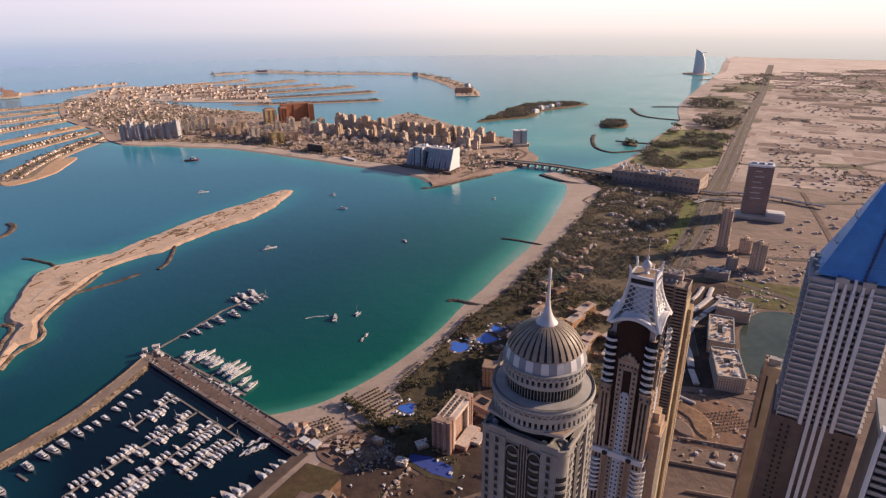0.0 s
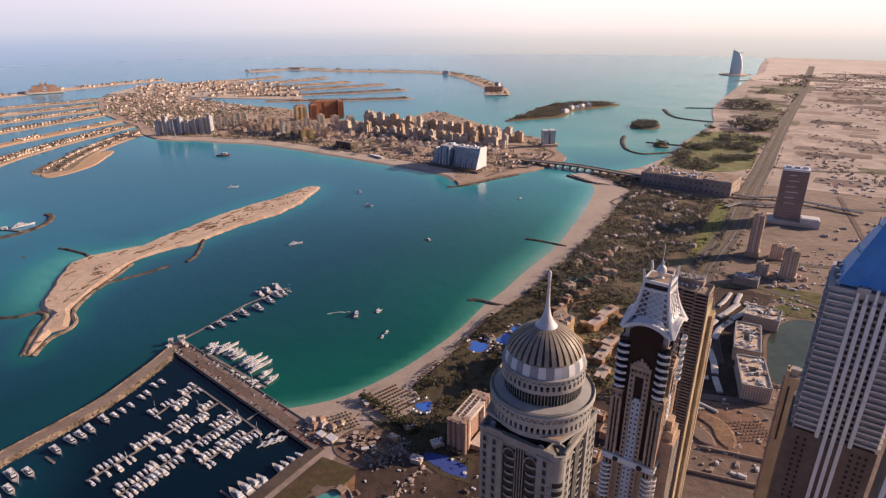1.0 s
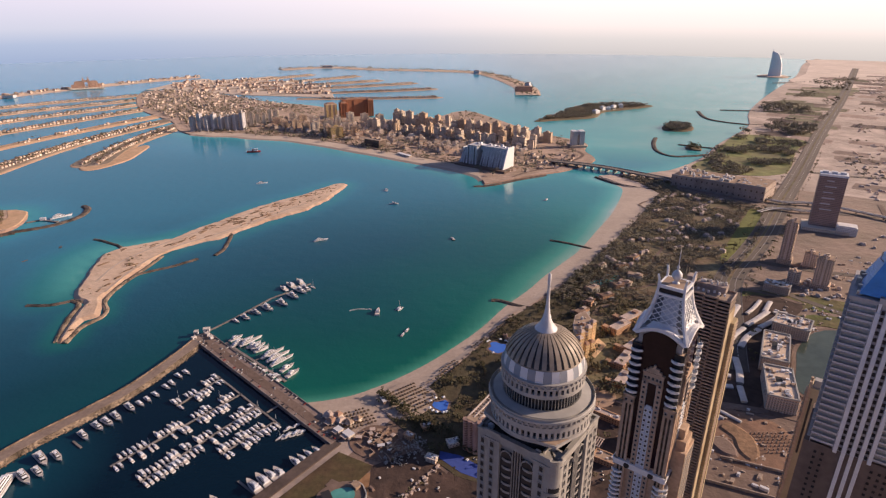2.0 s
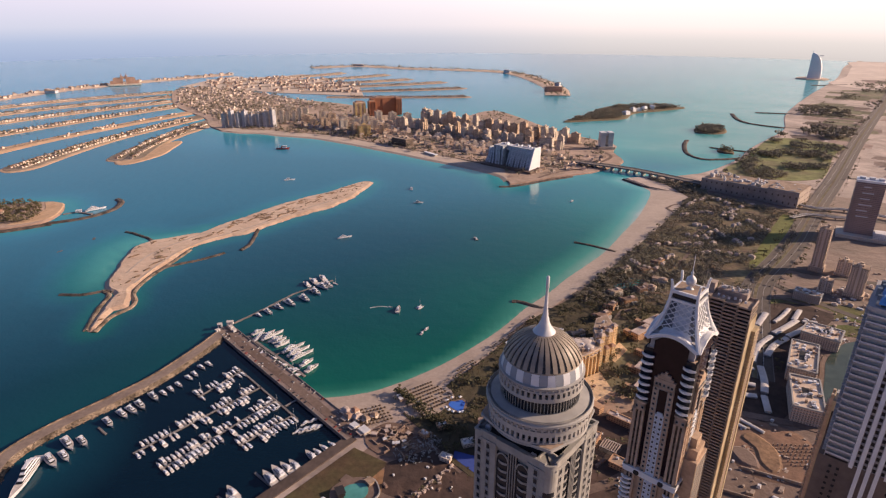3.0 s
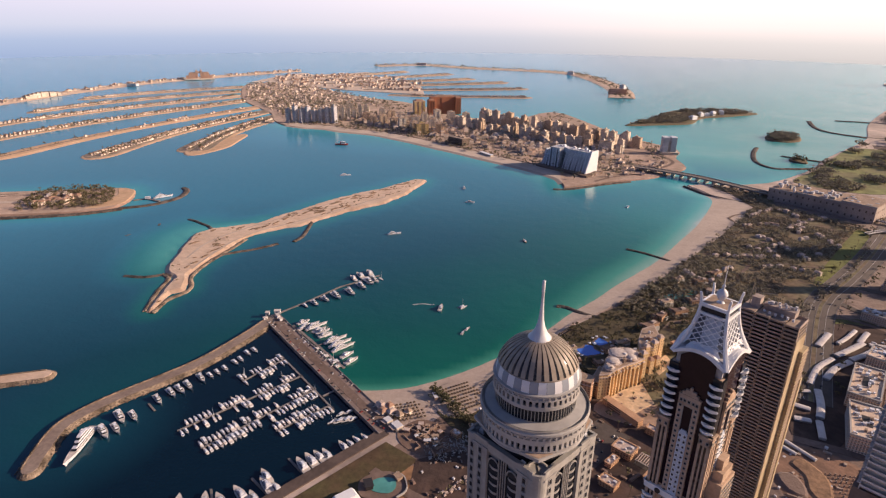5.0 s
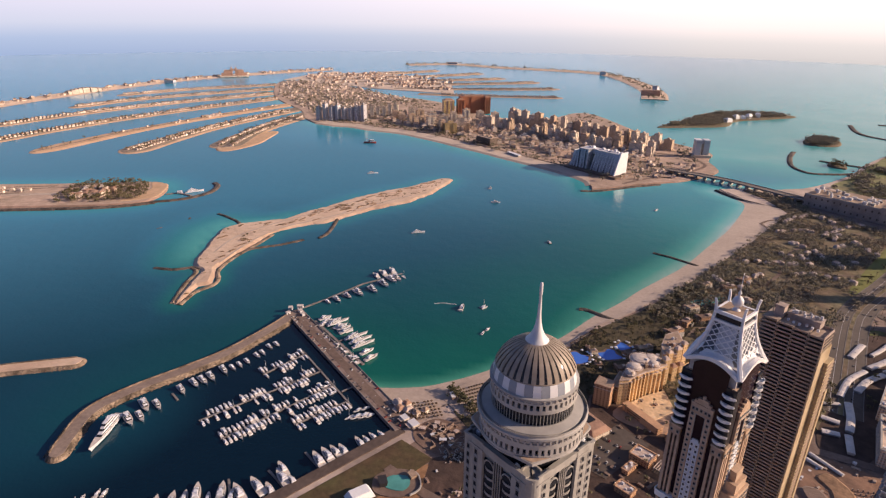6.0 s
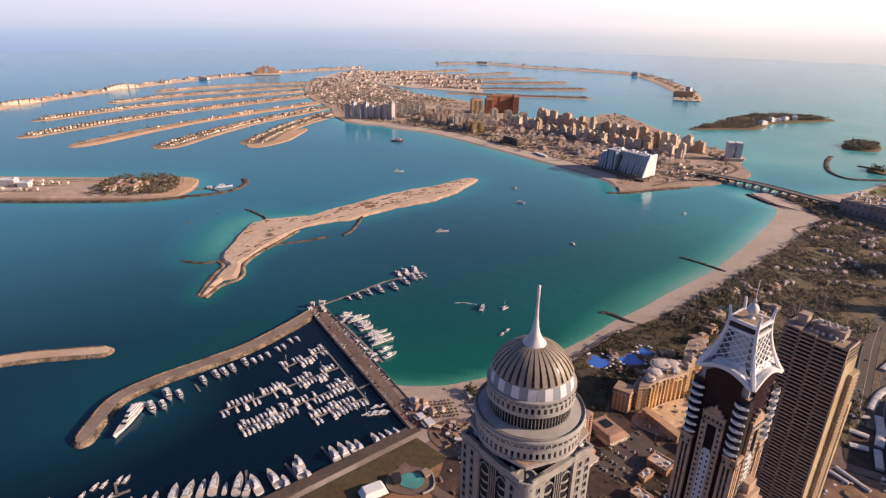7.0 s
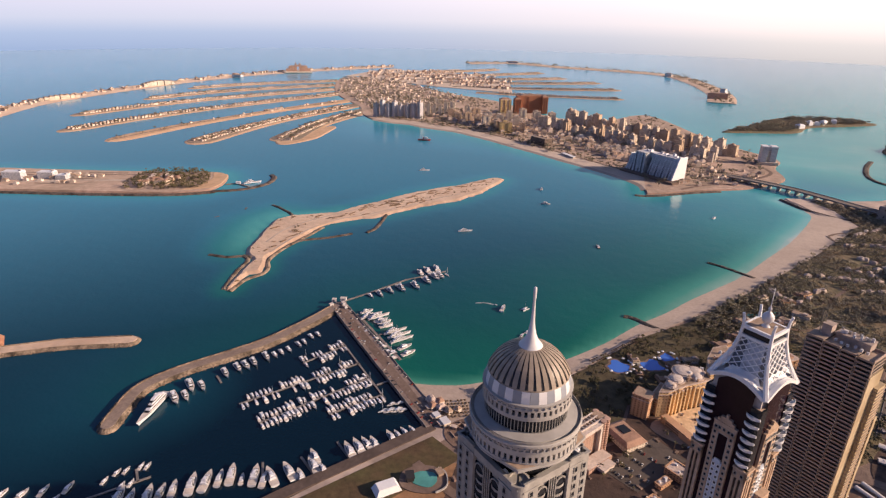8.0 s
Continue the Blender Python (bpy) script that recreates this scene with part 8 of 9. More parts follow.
# ---------------------------------------------------------------- the mainland to the east
HIGHWAY = spline([(222, 470), (240, 530), (285, 664), (336, 745), (395, 840), (475, 985), (611, 1221), (800, 1560), (994, 1901), (1330, 2487), (2000, 3700)], 30)
tagged(part("highway", sweep(HIGHWAY, [(-16, 1.9), (-16, 2.3), (16, 2.3), (16, 1.9)]), ASPHALT), "wide dusty asphalt highway running up the coast", "road", "", "structure")
tagged(part("median", sweep(HIGHWAY, [(-1.8, 2.28), (-1.8, 2.42), (1.8, 2.42), (1.8, 2.28)]), SCRUB), "dusty planted strip down the middle of the highway", "median", "", "structure")
for o in (-7.8, 7.8):
    tagged(part("lane_line", sweep(shifted(HIGHWAY, o), [(-0.1, 2.3), (-0.1, 2.33), (0.1, 2.33), (0.1, 2.3)]), PALE), "worn white lane line of the highway", "lane line", "", "structure")
for o in (-2.1, 2.1, -15.4, 15.4):
    tagged(part("road_kerb", sweep(shifted(HIGHWAY, o), [(-0.25, 2.28), (-0.25, 2.5), (0.25, 2.5), (0.25, 2.28)]), PONTOON), "pale concrete kerb of the highway", "kerb", "", "structure")
for ctrl, w in (([(470, 980), (520, 950), (640, 930), (900, 940), (1400, 1040)], 12), ([(330, 735), (420, 700), (560, 690), (800, 740)], 10), ([(300, 690), (360, 610), (420, 560), (560, 520)], 9), ([(170, 420), (230, 410), (300, 390), (420, 380)], 8), ([(225, 560), (250, 620), (300, 640), (345, 610)], 6), ([(611, 1221), (720, 1180), (900, 1200), (1300, 1400)], 12), ([(560, 1130), (520, 1080), (470, 990)], 10), ([(240, 1150), (300, 1130), (420, 1150), (540, 1110)], 8), ([(-100, 300), (-40, 280), (30, 300), (90, 330), (170, 420)], 7), ([(500, 660), (560, 800), (640, 1000)], 7), ([(700, 700), (760, 900), (860, 1200)], 7)):
    tagged(part("street", sweep(spline(ctrl, 12), [(-w / 2, 1.95), (-w / 2, 2.15), (w / 2, 2.15), (w / 2, 1.95)]), ASPHALT if w > 8 else PAVING), "dusty street between building lots", "road", "", "structure")

# zones
GOLF = spline([(400, 1225), (485, 1175), (560, 1190), (600, 1240), (690, 1420), (760, 1540), (640, 1610), (540, 1470), (470, 1340)], 25, True)
slab("golf_ground", GOLF, 1.5, 2.1, material("dull_green_fairway", (0.235, 0.255, 0.10), 0.95, vary=0.3, grain=0.05, patch=0.012, second=(0.20, 0.18, 0.10), bump=0.3), 0, "green golf course with tree belts", "golf course")
plant_stuff("golf_trees", "tree belts round the golf greens", scatter(GOLF, 800, 111, blotch(0.016, 0.06, 7.0)), 112, 0.2, 2.1, 1.5)
COAST_WOOD = [(640, 1640), (720, 1770), (860, 1750), (960, 1900), (830, 2030), (900, 2200), (1020, 2150), (980, 1900), (800, 1600)]
plant_stuff("coast_wood", "hazy tree belts along the coast", scatter(COAST_WOOD, 280, 113, blotch(0.008, 0.05, 2.0)), 114, 0.2, 2.0, 2.4)
LAKE_LINE = spline([(268, 440), (285, 485), (300, 515), (328, 545), (352, 552), (372, 540), (352, 500), (322, 450), (290, 420)], 10, True)
slab("lake_edge", offset(LAKE_LINE if area(LAKE_LINE) > 0 else LAKE_LINE[::-1], -4), 1.5, 2.2, PAVING, 0, "paved promenade round the artificial lake", "promenade")
lake = slab("lake_water", LAKE_LINE, 1.5, 2.35, material("lake_water_surface", (0.075, 0.10, 0.085), 0.10, vary=0.15, grain=0.1, patch=0.02, bump=0.05), 0, "still grey-green artificial lake", "lake")
slab("lake_park", spline([(300, 560), (345, 585), (420, 560), (430, 500), (380, 470), (372, 540), (345, 560)], 12, True), 1.5, 2.1, GRASS, 0, "green strip beside the lake", "lawn")
slab("lake_verge", spline([(262, 600), (300, 640), (372, 628), (452, 585), (470, 520), (420, 470), (385, 480), (432, 520), (400, 575), (330, 600)], 12, True), 1.5, 1.95, GRASS, 0, "dry olive verge round the lake district", "verge")
for ctrl, w, z in (([(452, 1010), (480, 985), (520, 985), (560, 960), (620, 900)], 6, 5.0), ([(420, 930), (455, 950), (500, 940), (545, 950)], 6, 4.6)):
    t = thing("flyover", "pale curved concrete ramp over the highway", "bridge", "highway ramps", at=(0, 0, 0))
    ramp = spline(ctrl, 10)
    part("deck", sweep(ramp, [(-w / 2, z), (-w / 2, z + 1.2), (w / 2, z + 1.2), (w / 2, z)]), PONTOON, t)
    for o in (-w / 2, w / 2):
        part("parapet", sweep(shifted(ramp, o), [(-0.3, z + 1.0), (-0.3, z + 2.0), (0.3, z + 2.0), (0.3, z + 1.0)]), PALE, t)
    for p in ramp[1:-1:3]:
        part("pier", Geo().box(*p, 1.5, 1.6, 1.6, z + 0.1), PONTOON, t)
PIT = spline([(168, 380), (190, 410), (232, 398), (236, 356), (200, 340), (175, 350)], 8, True)
slab("sand_pit", PIT, 1.5, 2.6, material("bright_sand", (0.26, 0.155, 0.105), 0.95, vary=0.2, grain=0.2, patch=0.04, second=(0.17, 0.105, 0.075), bump=0.4), 6, "bright orange sand heap on a building site", "sand heap")
for a, b in (((150, 330), (250, 300)), ((160, 300), (250, 276)), ((176, 352), (238, 334))):
    tagged(part("site_wall", sweep([a, b], [(-0.4, 1.8), (-0.4, 4.0), (0.4, 4.0), (0.4, 1.8)]), RAW_CONCRETE), "raw concrete wall on the building site", "wall", "site walls")
MOUND = material("golden_sand", (0.30, 0.185, 0.11), 0.95, vary=0.3, grain=0.3, patch=0.06, second=(0.20, 0.125, 0.08), bump=0.4)
for i, (ctrl, h_) in enumerate((([(184, 386), (194, 394), (203, 386), (208, 372), (204, 354), (195, 349), (189, 360), (190, 374)], 1.0), ([(172, 372), (183, 376), (190, 366), (188, 352), (176, 356)], 1.0))):
    slab("sand_mound", spline(ctrl, 4, True), 2.3, 2.6 + h_, MOUND if i == 0 else SOIL2, 2.6, "heap of golden sand on the building site" if i == 0 else "low pale sand heap on the building site", "sand heap", "")
for r_ in (11.0, 14.5, 19.0):
    arc = [(184 + r_ * math.cos(radians(a)), 362 + r_ * math.sin(radians(a))) for a in range(-40, 71, 10)]
    tagged(part("sand_bund", sweep(arc, [(-0.8, 2.3), (-0.2, 2.8), (0.3, 2.8), (0.9, 2.3)], 0.3), SOIL2), "curved low bund of brown earth on the building site", "bund", "sand bunds")
rnd = random.Random(115)
rebar = Geo()
for i in range(9):
    for j in range(7):
        rebar.box(206 + i * 3.2 + j * 0.8, 380 - j * 3.4 + i * 0.4, 1.8, 0.7, 0.7, 3.4 + rnd.uniform(0, 1.4), 12)
tagged(part("pile_heads", rebar, RAW_CONCRETE), "grid of concrete pile heads on the site", "piles", "", "stuff")


# ---------------------------------------------------------------- bridge and mall
def causeway():
    t = thing("bridge", "low concrete road bridge on arched piers", "bridge", at=(0, 0, 0))
    line = spline([(110, 1240), (165, 1217), (216, 1192), (263, 1157), (305, 1122), (345, 1094)], 8)
    part("deck", sweep(line, [(-9, 7.0), (-9, 8.4), (9, 8.4), (9, 7.0)]), MOLE_PAVING, t)
    part("road", sweep(line, [(-7, 8.42), (-7, 8.55), (7, 8.55), (7, 8.42)]), ASPHALT, t)
    for o in (-8.6, 8.6):
        part("parapet", sweep(shifted(line, o), [(-0.3, 8.3), (-0.3, 9.6), (0.3, 9.6), (0.3, 8.3)]), CREAM, t)
    for i in range(1, len(line) - 1, 2):
        a, b = Vector(line[i - 1]), Vector(line[i + 1])
        yaw = math.degrees(math.atan2(b.y - a.y, b.x - a.x))
        part("pier", Geo().box(*line[i], -2, 3.0, 16, 7.1, yaw), CREAM, t)


causeway()


def mall():
    t = thing("shopping_mall", "long grey-tan mall with a flat roof of plant units", "mall", at=(400, 1068, 2), yaw=-36)
    W_ = facade("mall_wall", (0.40, 0.33, 0.29), (0.14, 0.11, 0.09), 9, 11, 0.25, 0.3)
    for x, w, d_, h in ((-52, 44, 60, 20), (4, 70, 62, 22), (62, 48, 66, 25)):
        part("hall", Geo().box(x, 0, 0, w, d_, h), W_, t)
        part("roof", Geo().box(x, 0, h, w - 1.5, d_ - 1.5, h + 0.8), ROOF_TAN, t)
        part("parapet", Geo().box(x, -d_ / 2 + 0.3, h, w, 0.6, h + 1.6), CREAM, t)
    r = random.Random(9)
    for i in range(46):
        part("roof_unit", Geo().box(r.uniform(-70, 82), r.uniform(-24, 24), 22, r.uniform(2, 7), r.uniform(2, 6), 24 + r.uniform(1, 3.6)), PALE if i % 3 else CREAM, t)


mall()


# ---------------------------------------------------------------- towers and blocks east of the park
def office_tower():
    t = thing("office_tower", "broad reddish-brown glass office tower with a white top", "tower", at=(487, 872, 2), yaw=-24)
    G = facade("office_wall", (0.40, 0.285, 0.265), (0.13, 0.10, 0.105), 3.0, 2.6, 0.7, 0.55)
    part("shaft", Geo().box(0, 0, 0, 34, 22, 80), G, t)
    for i in range(29):
        part("floor_band", Geo().box(0, 0, 4 + 2.6 * i, 34.5, 22.5, 4.6 + 2.6 * i), RAW_CONCRETE if i % 4 else PINK_CONCRETE, t)
    part("top", Geo().box(0, 0, 80, 35, 23, 83), WHITE, t)
    for x in (-11, 0, 11):
        part("roof_unit", Geo().box(x, 0, 83, 7, 8, 86), PALE, t)
    for i, w in enumerate((9, 14, 12, 16, 13, 15)):
        part("sign_bar", Geo().box(-3 + (i % 2) * 2, -11.4, 73 - 8.5 * i, w, 0.3, 74.6 - 8.5 * i), PALE, t, "pale lettering bar")
    part("annex", Geo().box(30, -12, 0, 26, 22, 12).box(30, -12, 12, 22, 18, 13), WHITE_HOTEL, t)
    part("podium", Geo().box(4, -4, 0, 60, 40, 5), CREAM_FLATS, t)


office_tower()
SITE_FLATS = facade("site_flats", (0.74, 0.58, 0.45), (0.22, 0.17, 0.145), 2.0, 2.2, 0.55, 0.6)
for i, (x, y, w, d_, h) in enumerate(((376, 730, 13, 14, 56), (387, 660, 16, 14, 36), (402, 720, 14, 12, 18), (360, 668, 12, 12, 14))):
    b = tower_block(x, y, w, d_, h, -32, SITE_FLATS, "tan residential tower with a crowned roof" if h > 30 else "low tan residential block", "eastern blocks", 120 + i)
    for k in range(4):
        cx, cy = on_face(k, 0, d_ / 2 + 0.3 if k % 2 == 0 else w / 2 + 0.3)
        put("pilaster", Geo().box(0, 0, 0, 1.6, 0.8, h + 3).mesh("pilaster", VILLA), b, cx, cy, 0, 90 * k)


def office_block(x, y, w, d_, h, yaw, seed):
    t = thing("office_block", "low tan office block with a roof full of plant", "building", "lakeside offices", at=(x, y, 2), yaw=yaw)
    part("wall", Geo().box(0, 0, 0, w, d_, h), SITE_FLATS, t)
    for i in range(int(h / 2.4)):
        part("floor_band", Geo().box(0, 0, 1.6 + 2.4 * i, w + 0.6, d_ + 0.6, 2.3 + 2.4 * i), CREAM, t)
    for a, b, c, e in ((0, -d_ / 2, w, 0.6), (0, d_ / 2, w, 0.6), (-w / 2, 0, 0.6, d_), (w / 2, 0, 0.6, d_)):
        part("parapet", Geo().box(a, b, h, c + 0.6, e + 0.6, h + 1.2), CREAM, t)
    r = random.Random(seed)
    for i in range(36):
        part("roof_unit", Geo().box(r.uniform(-0.43, 0.43) * w, r.uniform(-0.43, 0.43) * d_, h, r.uniform(0.8, 3.4), r.uniform(0.8, 2.8), h + r.uniform(0.6, 2.4)), (PALE, WHITE, ROOF_TAN)[i % 3], t)
    # near-black sheet on the roof paints a light well's shade
    part("well_shade_sheet", Geo().box(0, 0, h + 0.02, w * 0.3, d_ * 0.3, h + 0.25), DARK, t)


office_block(305, 544, 32, 26, 12, -32, 1)
office_block(268, 493, 22, 54, 13, -24, 2)
office_block(247, 433, 22, 48, 14, -17, 3)
office_block(330, 640, 26, 14, 9, -32, 4)
slab("shed_yard", spline([(196, 418), (206, 470), (224, 530), (262, 600), (300, 628), (345, 612), (318, 572), (284, 548), (262, 500), (240, 440), (222, 410)], 12, True), 1.5, 2.02, SOIL, 0, "dark paved yard between the white sheds", "yard")


def curved_shed(pts, w):
    """A long canopy whose vaulted roof follows a bent line."""
    line = spline(pts, 4.0)
    c = line[len(line) // 2]
    t = thing("exhibition_shed", "long white vaulted canopy shed in a curved row", "shed", "white sheds", at=(*c, 2.05))
    local = [(x - c[0], y - c[1]) for x, y in line]
    h = w / 2
    part("wall", sweep(local, [(-h + 0.5, 0), (-h + 0.5, 1.7), (h - 0.5, 1.7), (h - 0.5, 0)]), CREAM, t)
    part("roof", sweep(local, [(-h, 1.4), (-h, 1.7), (-h * 0.55, 2.2), (0, 2.4), (h * 0.55, 2.2), (h, 1.7), (h, 1.4)]), SHED_WHITE, t)
    for p, q in zip(local[1:-1:2], local[2::2]):
        yaw = math.degrees(math.atan2(q[1] - p[1], q[0] - p[0]))
        part("roof_rib", Geo().box(*p, 2.36, 0.4, w * 0.4, 2.55, yaw), PALE, t)


SHED_WHITE = material("dusty_white_canopy", (0.66, 0.62, 0.60), 0.6, vary=0.12, grain=0.3, patch=0.05, second=(0.56, 0.52, 0.49), bump=0.06)
for pts, w in (([(255, 568), (273, 597)], 6.1), ([(275, 578), (288, 593), (301, 611)], 4.4), ([(296, 585), (311, 609)], 5.4), ([(266, 553), (281, 567), (299, 585)], 6.1), ([(277, 549), (292, 561), (308, 577)], 5.8), ([(228, 496), (243, 526), (261, 546)], 5.4), ([(244, 508), (258, 529), (275, 545)], 6.1), ([(232, 488), (228, 466), (222, 447)], 6.1), ([(220, 442), (216, 420)], 5.4),
               ([(212, 482), (225, 484)], 4.1), ([(206, 461), (218, 457)], 5.4), ([(202, 442), (214, 441)], 5.4), ([(187, 411), (204, 393)], 3.4), ([(182, 405), (192, 396)], 3.4), ([(304, 584), (318, 584)], 4.1)):
    curved_shed(pts, w)
rnd = random.Random(121)
for i in range(44):
    q = rnd.random()
    j = int(q * 120) % (len(HIGHWAY) // 3)
    a, b = HIGHWAY[j], HIGHWAY[j + 1]
    yaw = math.degrees(math.atan2(b[1] - a[1], b[0] - a[0]))
    o = rnd.choice((-12, -7, 5, 10))
    p = Vector(a).lerp(Vector(b), rnd.random())
    park(p.x - math.sin(radians(yaw)) * o, p.y + math.cos(radians(yaw)) * o, yaw, 2.32, rnd)


# ---------------------------------------------------------------- resort buildings by the beach
ORANGE_WALL = facade("orange_hotel_wall", (0.54, 0.33, 0.20), (0.12, 0.075, 0.055), 2.2, 2.1, 0.45, 0.5)
PALE_VAULT = material("pale_vault_render", (0.62, 0.55, 0.50), 0.8, vary=0.18, grain=0.6, patch=0.12, second=(0.52, 0.44, 0.39), bump=0.15)
PINK_WALL = facade("pink_hotel_wall", (0.50, 0.33, 0.26), (0.22, 0.13, 0.10), 2.2, 2.1, 0.4, 0.45)
# the low sun's gold is put into this wall colour
SUN_GOLD_WALL = facade("sun_gold_wall", (0.70, 0.50, 0.28), (0.26, 0.16, 0.09), 3.4, 3.0, 0.3, 0.42)


def portal_hotel():
    t = thing("portal_hotel", "pink-tan hotel block with a tall dark portal", "hotel", at=(7, 356, 1.9), yaw=62)
    part("body", Geo().box(0, 3, 0, 38, 10, 26), PINK_WALL, t)
    for x in (-16, 16):
        part("tower", Geo().box(x, 2, 0, 8, 12, 27.4), PINK_WALL, t)
        for dx in (-2.2, 2.2):
            part("rounded_bay", Geo().lathe([(2.1, 0), (2.1, 27.6), (2.3, 27.7), (2.3, 28.3), (1.6, 28.4)], 14, x + dx, -3.6), PINK_WALL, t)
        part("tower_roof", Geo().box(x, 2, 27.4, 7.2, 11, 27.9), ROOF_TAN, t)
    for x in (-18.6, 18.6):
        for y in (-0.5, 3.5, 7.5):
            s = 1 if x > 0 else -1
            part("end_bay", Geo().lathe([(2.1, 0), (2.1, 26.8), (2.3, 26.9), (2.3, 27.5), (1.6, 27.6)], 12, x + s * 0.6, y), PINK_WALL, t)
    part("portal_frame", Geo().box(-11.4, -3.4, 0, 2.4, 3.4, 26).box(11.4, -3.4, 0, 2.4, 3.4, 26).box(0, -3.4, 24, 25.2, 3.4, 27.2), PALE_VAULT, t, "pale stone frame round the portal")
    part("portal_glass", Geo().box(0, -1.6, 0, 20.4, 0.4, 24), TINTED, t, "dark brown glass portal")
    for x in (-6.8, -3.4, 0, 3.4, 6.8):
        part("mullion", Geo().box(x, -1.95, 0, 0.3, 0.3, 24), BROWN_STONE, t)
    # open roof frames
    for y in (-1.2, 3.0, 7.2):
        part("roof_beam", Geo().box(0, y, 27.2, 30, 0.9, 28.2), PALE_VAULT, t)
    for i in range(9):
        part("roof_beam", Geo().box(-13.2 + 3.3 * i, 3.0, 27.2, 0.6, 9.0, 27.9), PALE_VAULT, t)
    part("roof_deck", Geo().box(0, 3, 26.0, 37, 9.4, 26.3), ROOF_TAN, t)
    part("podium", Geo().box(2, -9, 0, 26, 10, 3.5), PINK_WALL, t)
    part("podium_roof", Geo().box(2, -9, 3.5, 25, 9, 3.8), PALE_VAULT, t)
    part("canopy", Geo().box(4, -17, 0.2, 12, 6, 3.0).box(4, -17, 3.0, 13, 7, 3.4), PALE_VAULT, t)

portal_hotel()


PINK_ROOF = material("pink_roof_screed", (0.58, 0.47, 0.41), 0.9, vary=0.2, grain=0.6, patch=0.1, bump=0.2)


def gold_resort():
    t = thing("gold_resort", "resort hotel of stepped wings, coloured golden for sunlight, round a court", "hotel", at=(0, 0, 1.9))
    r = random.Random(17)

    def mass(outline, h, wall, roof=PINK_ROOF):
        outline = outline if area(outline) > 0 else outline[::-1]
        part("wing", Geo().prism(outline, 0, h), wall, t)
        part("cornice", Geo().prism(offset(outline, -0.5), h - 2.6, h - 2.0), PINK_ROOF, t)
        part("parapet", Geo().prism(offset(outline, -0.3), h, h + 0.9), roof, t)
        part("roof_deck", Geo().prism(offset(outline, 0.5), h + 0.85, h + 0.97), ROOF_TAN, t)
    MAIN = [(50, 426), (57, 429), (70, 445), (80, 454), (87, 462), (80, 474), (66, 475), (57, 459)]
    mass(MAIN, 23, SUN_GOLD_WALL)
    mass([(85, 484), (96, 488), (104, 506), (99, 530), (88, 520), (84, 500)], 20, SUN_GOLD_WALL)
    mass([(31, 421), (44, 418), (47, 429), (34, 433)], 19, ORANGE_WALL, TERRACOTTA)
    mass([(44, 430), (51, 427), (58, 448), (50, 452)], 15, ORANGE_WALL)
    # tall piers along the court front
    front = [(57, 429), (70, 445), (80, 454), (87, 462)]
    for a, b in zip(front, front[1:]):
        n = max(2, int(math.dist(a, b) / 3.6))
        yaw = math.degrees(math.atan2(b[1] - a[1], b[0] - a[0]))
        for i in range(n):
            q = (i + 0.5) / n
            x, y = a[0] + (b[0] - a[0]) * q, a[1] + (b[1] - a[1]) * q
            part("pier", Geo().box(x, y, 0, 1.3, 3.4, 21 + r.uniform(-3, 3), yaw), SUN_GOLD_WALL, t)
            part("pier_cap", Geo().box(x, y, 21.0, 1.7, 3.8, 21.6, yaw), PINK_ROOF, t)
    for x, y, h in ((90, 487, 22), (97, 492, 24), (103, 505, 23), (86, 466, 27), (94, 478, 14), (100, 486, 12)):
        part("turret", Geo().box(x, y, 0, 5, 5, h, 40), SUN_GOLD_WALL, t)
        part("turret_roof", Geo().box(x, y, h, 5.6, 5.6, h + 2.2, 40, 0.45), PINK_ROOF if h > 20 else TERRACOTTA, t)
    # stepped vaulted roofs over the main wing
    for x, y, a, z in ((66, 462, 9.5, 24), (74, 466, 7.0, 24), (61, 448, 6.5, 24), (76, 458, 5.0, 24), (58, 437, 4.5, 24)):
        part("vault", Geo().lathe([(a, z), (a, z + 1.2), (a * 0.82, z + 1.4), (a * 0.8, z + 2.2), (a * 0.5, z + 2.9), (0.3, z + 3.2)], 10, x, y), PALE_VAULT, t, "pale stepped vault roof")
        part("vault_ring", Geo().lathe([(a + 0.5, z + 0.9), (a + 0.5, z + 1.5), (a - 0.1, z + 1.6)], 20, x, y, False), PINK_ROOF, t)
    for _ in range(42):
        x, y = r.uniform(50, 86), r.uniform(428, 474)
        if inside(x, y, offset(MAIN if area(MAIN) > 0 else MAIN[::-1], 1.5)):
            part("roof_unit", Geo().box(x, y, 23.9, r.uniform(0.8, 3.4), r.uniform(0.8, 2.6), 24.6 + r.uniform(0.4, 3.2), r.uniform(0, 90)), (PALE, PINK_ROOF, ROOF_TAN)[_ % 3], t)
    for _ in range(14):
        part("roof_unit", Geo().box(r.uniform(87, 100), r.uniform(492, 518), 20.9, r.uniform(0.8, 3), r.uniform(0.8, 2.4), 21.6 + r.uniform(0.4, 2.4), 30), (PALE, PINK_ROOF, TERRACOTTA)[_ % 3], t)
    # paving brightened to gold in place of sunlight on the court
    paving = material("sun_gold_paving", (0.74, 0.55, 0.35), 0.9, vary=0.16, grain=0.4, patch=0.08, second=(0.56, 0.40, 0.25), bump=0.1)
    part("court", Geo().prism([(56, 424), (66, 412), (80, 414), (96, 432), (88, 458), (80, 452), (70, 443)], -0.2, 0.5), paving, t, "sandy court with golden sunlight in its colour")
    part("upper_court", Geo().prism([(96, 487), (103, 476), (117, 500), (111, 513)], -0.2, 0.5), paving, t, "sandy court with golden sunlight in its colour")
    part("front_block", Geo().box(70, 411, 0, 36, 6, 5.5, -42).box(70, 411, 5.5, 36.6, 6.6, 6.1, -42), ORANGE_WALL, t)
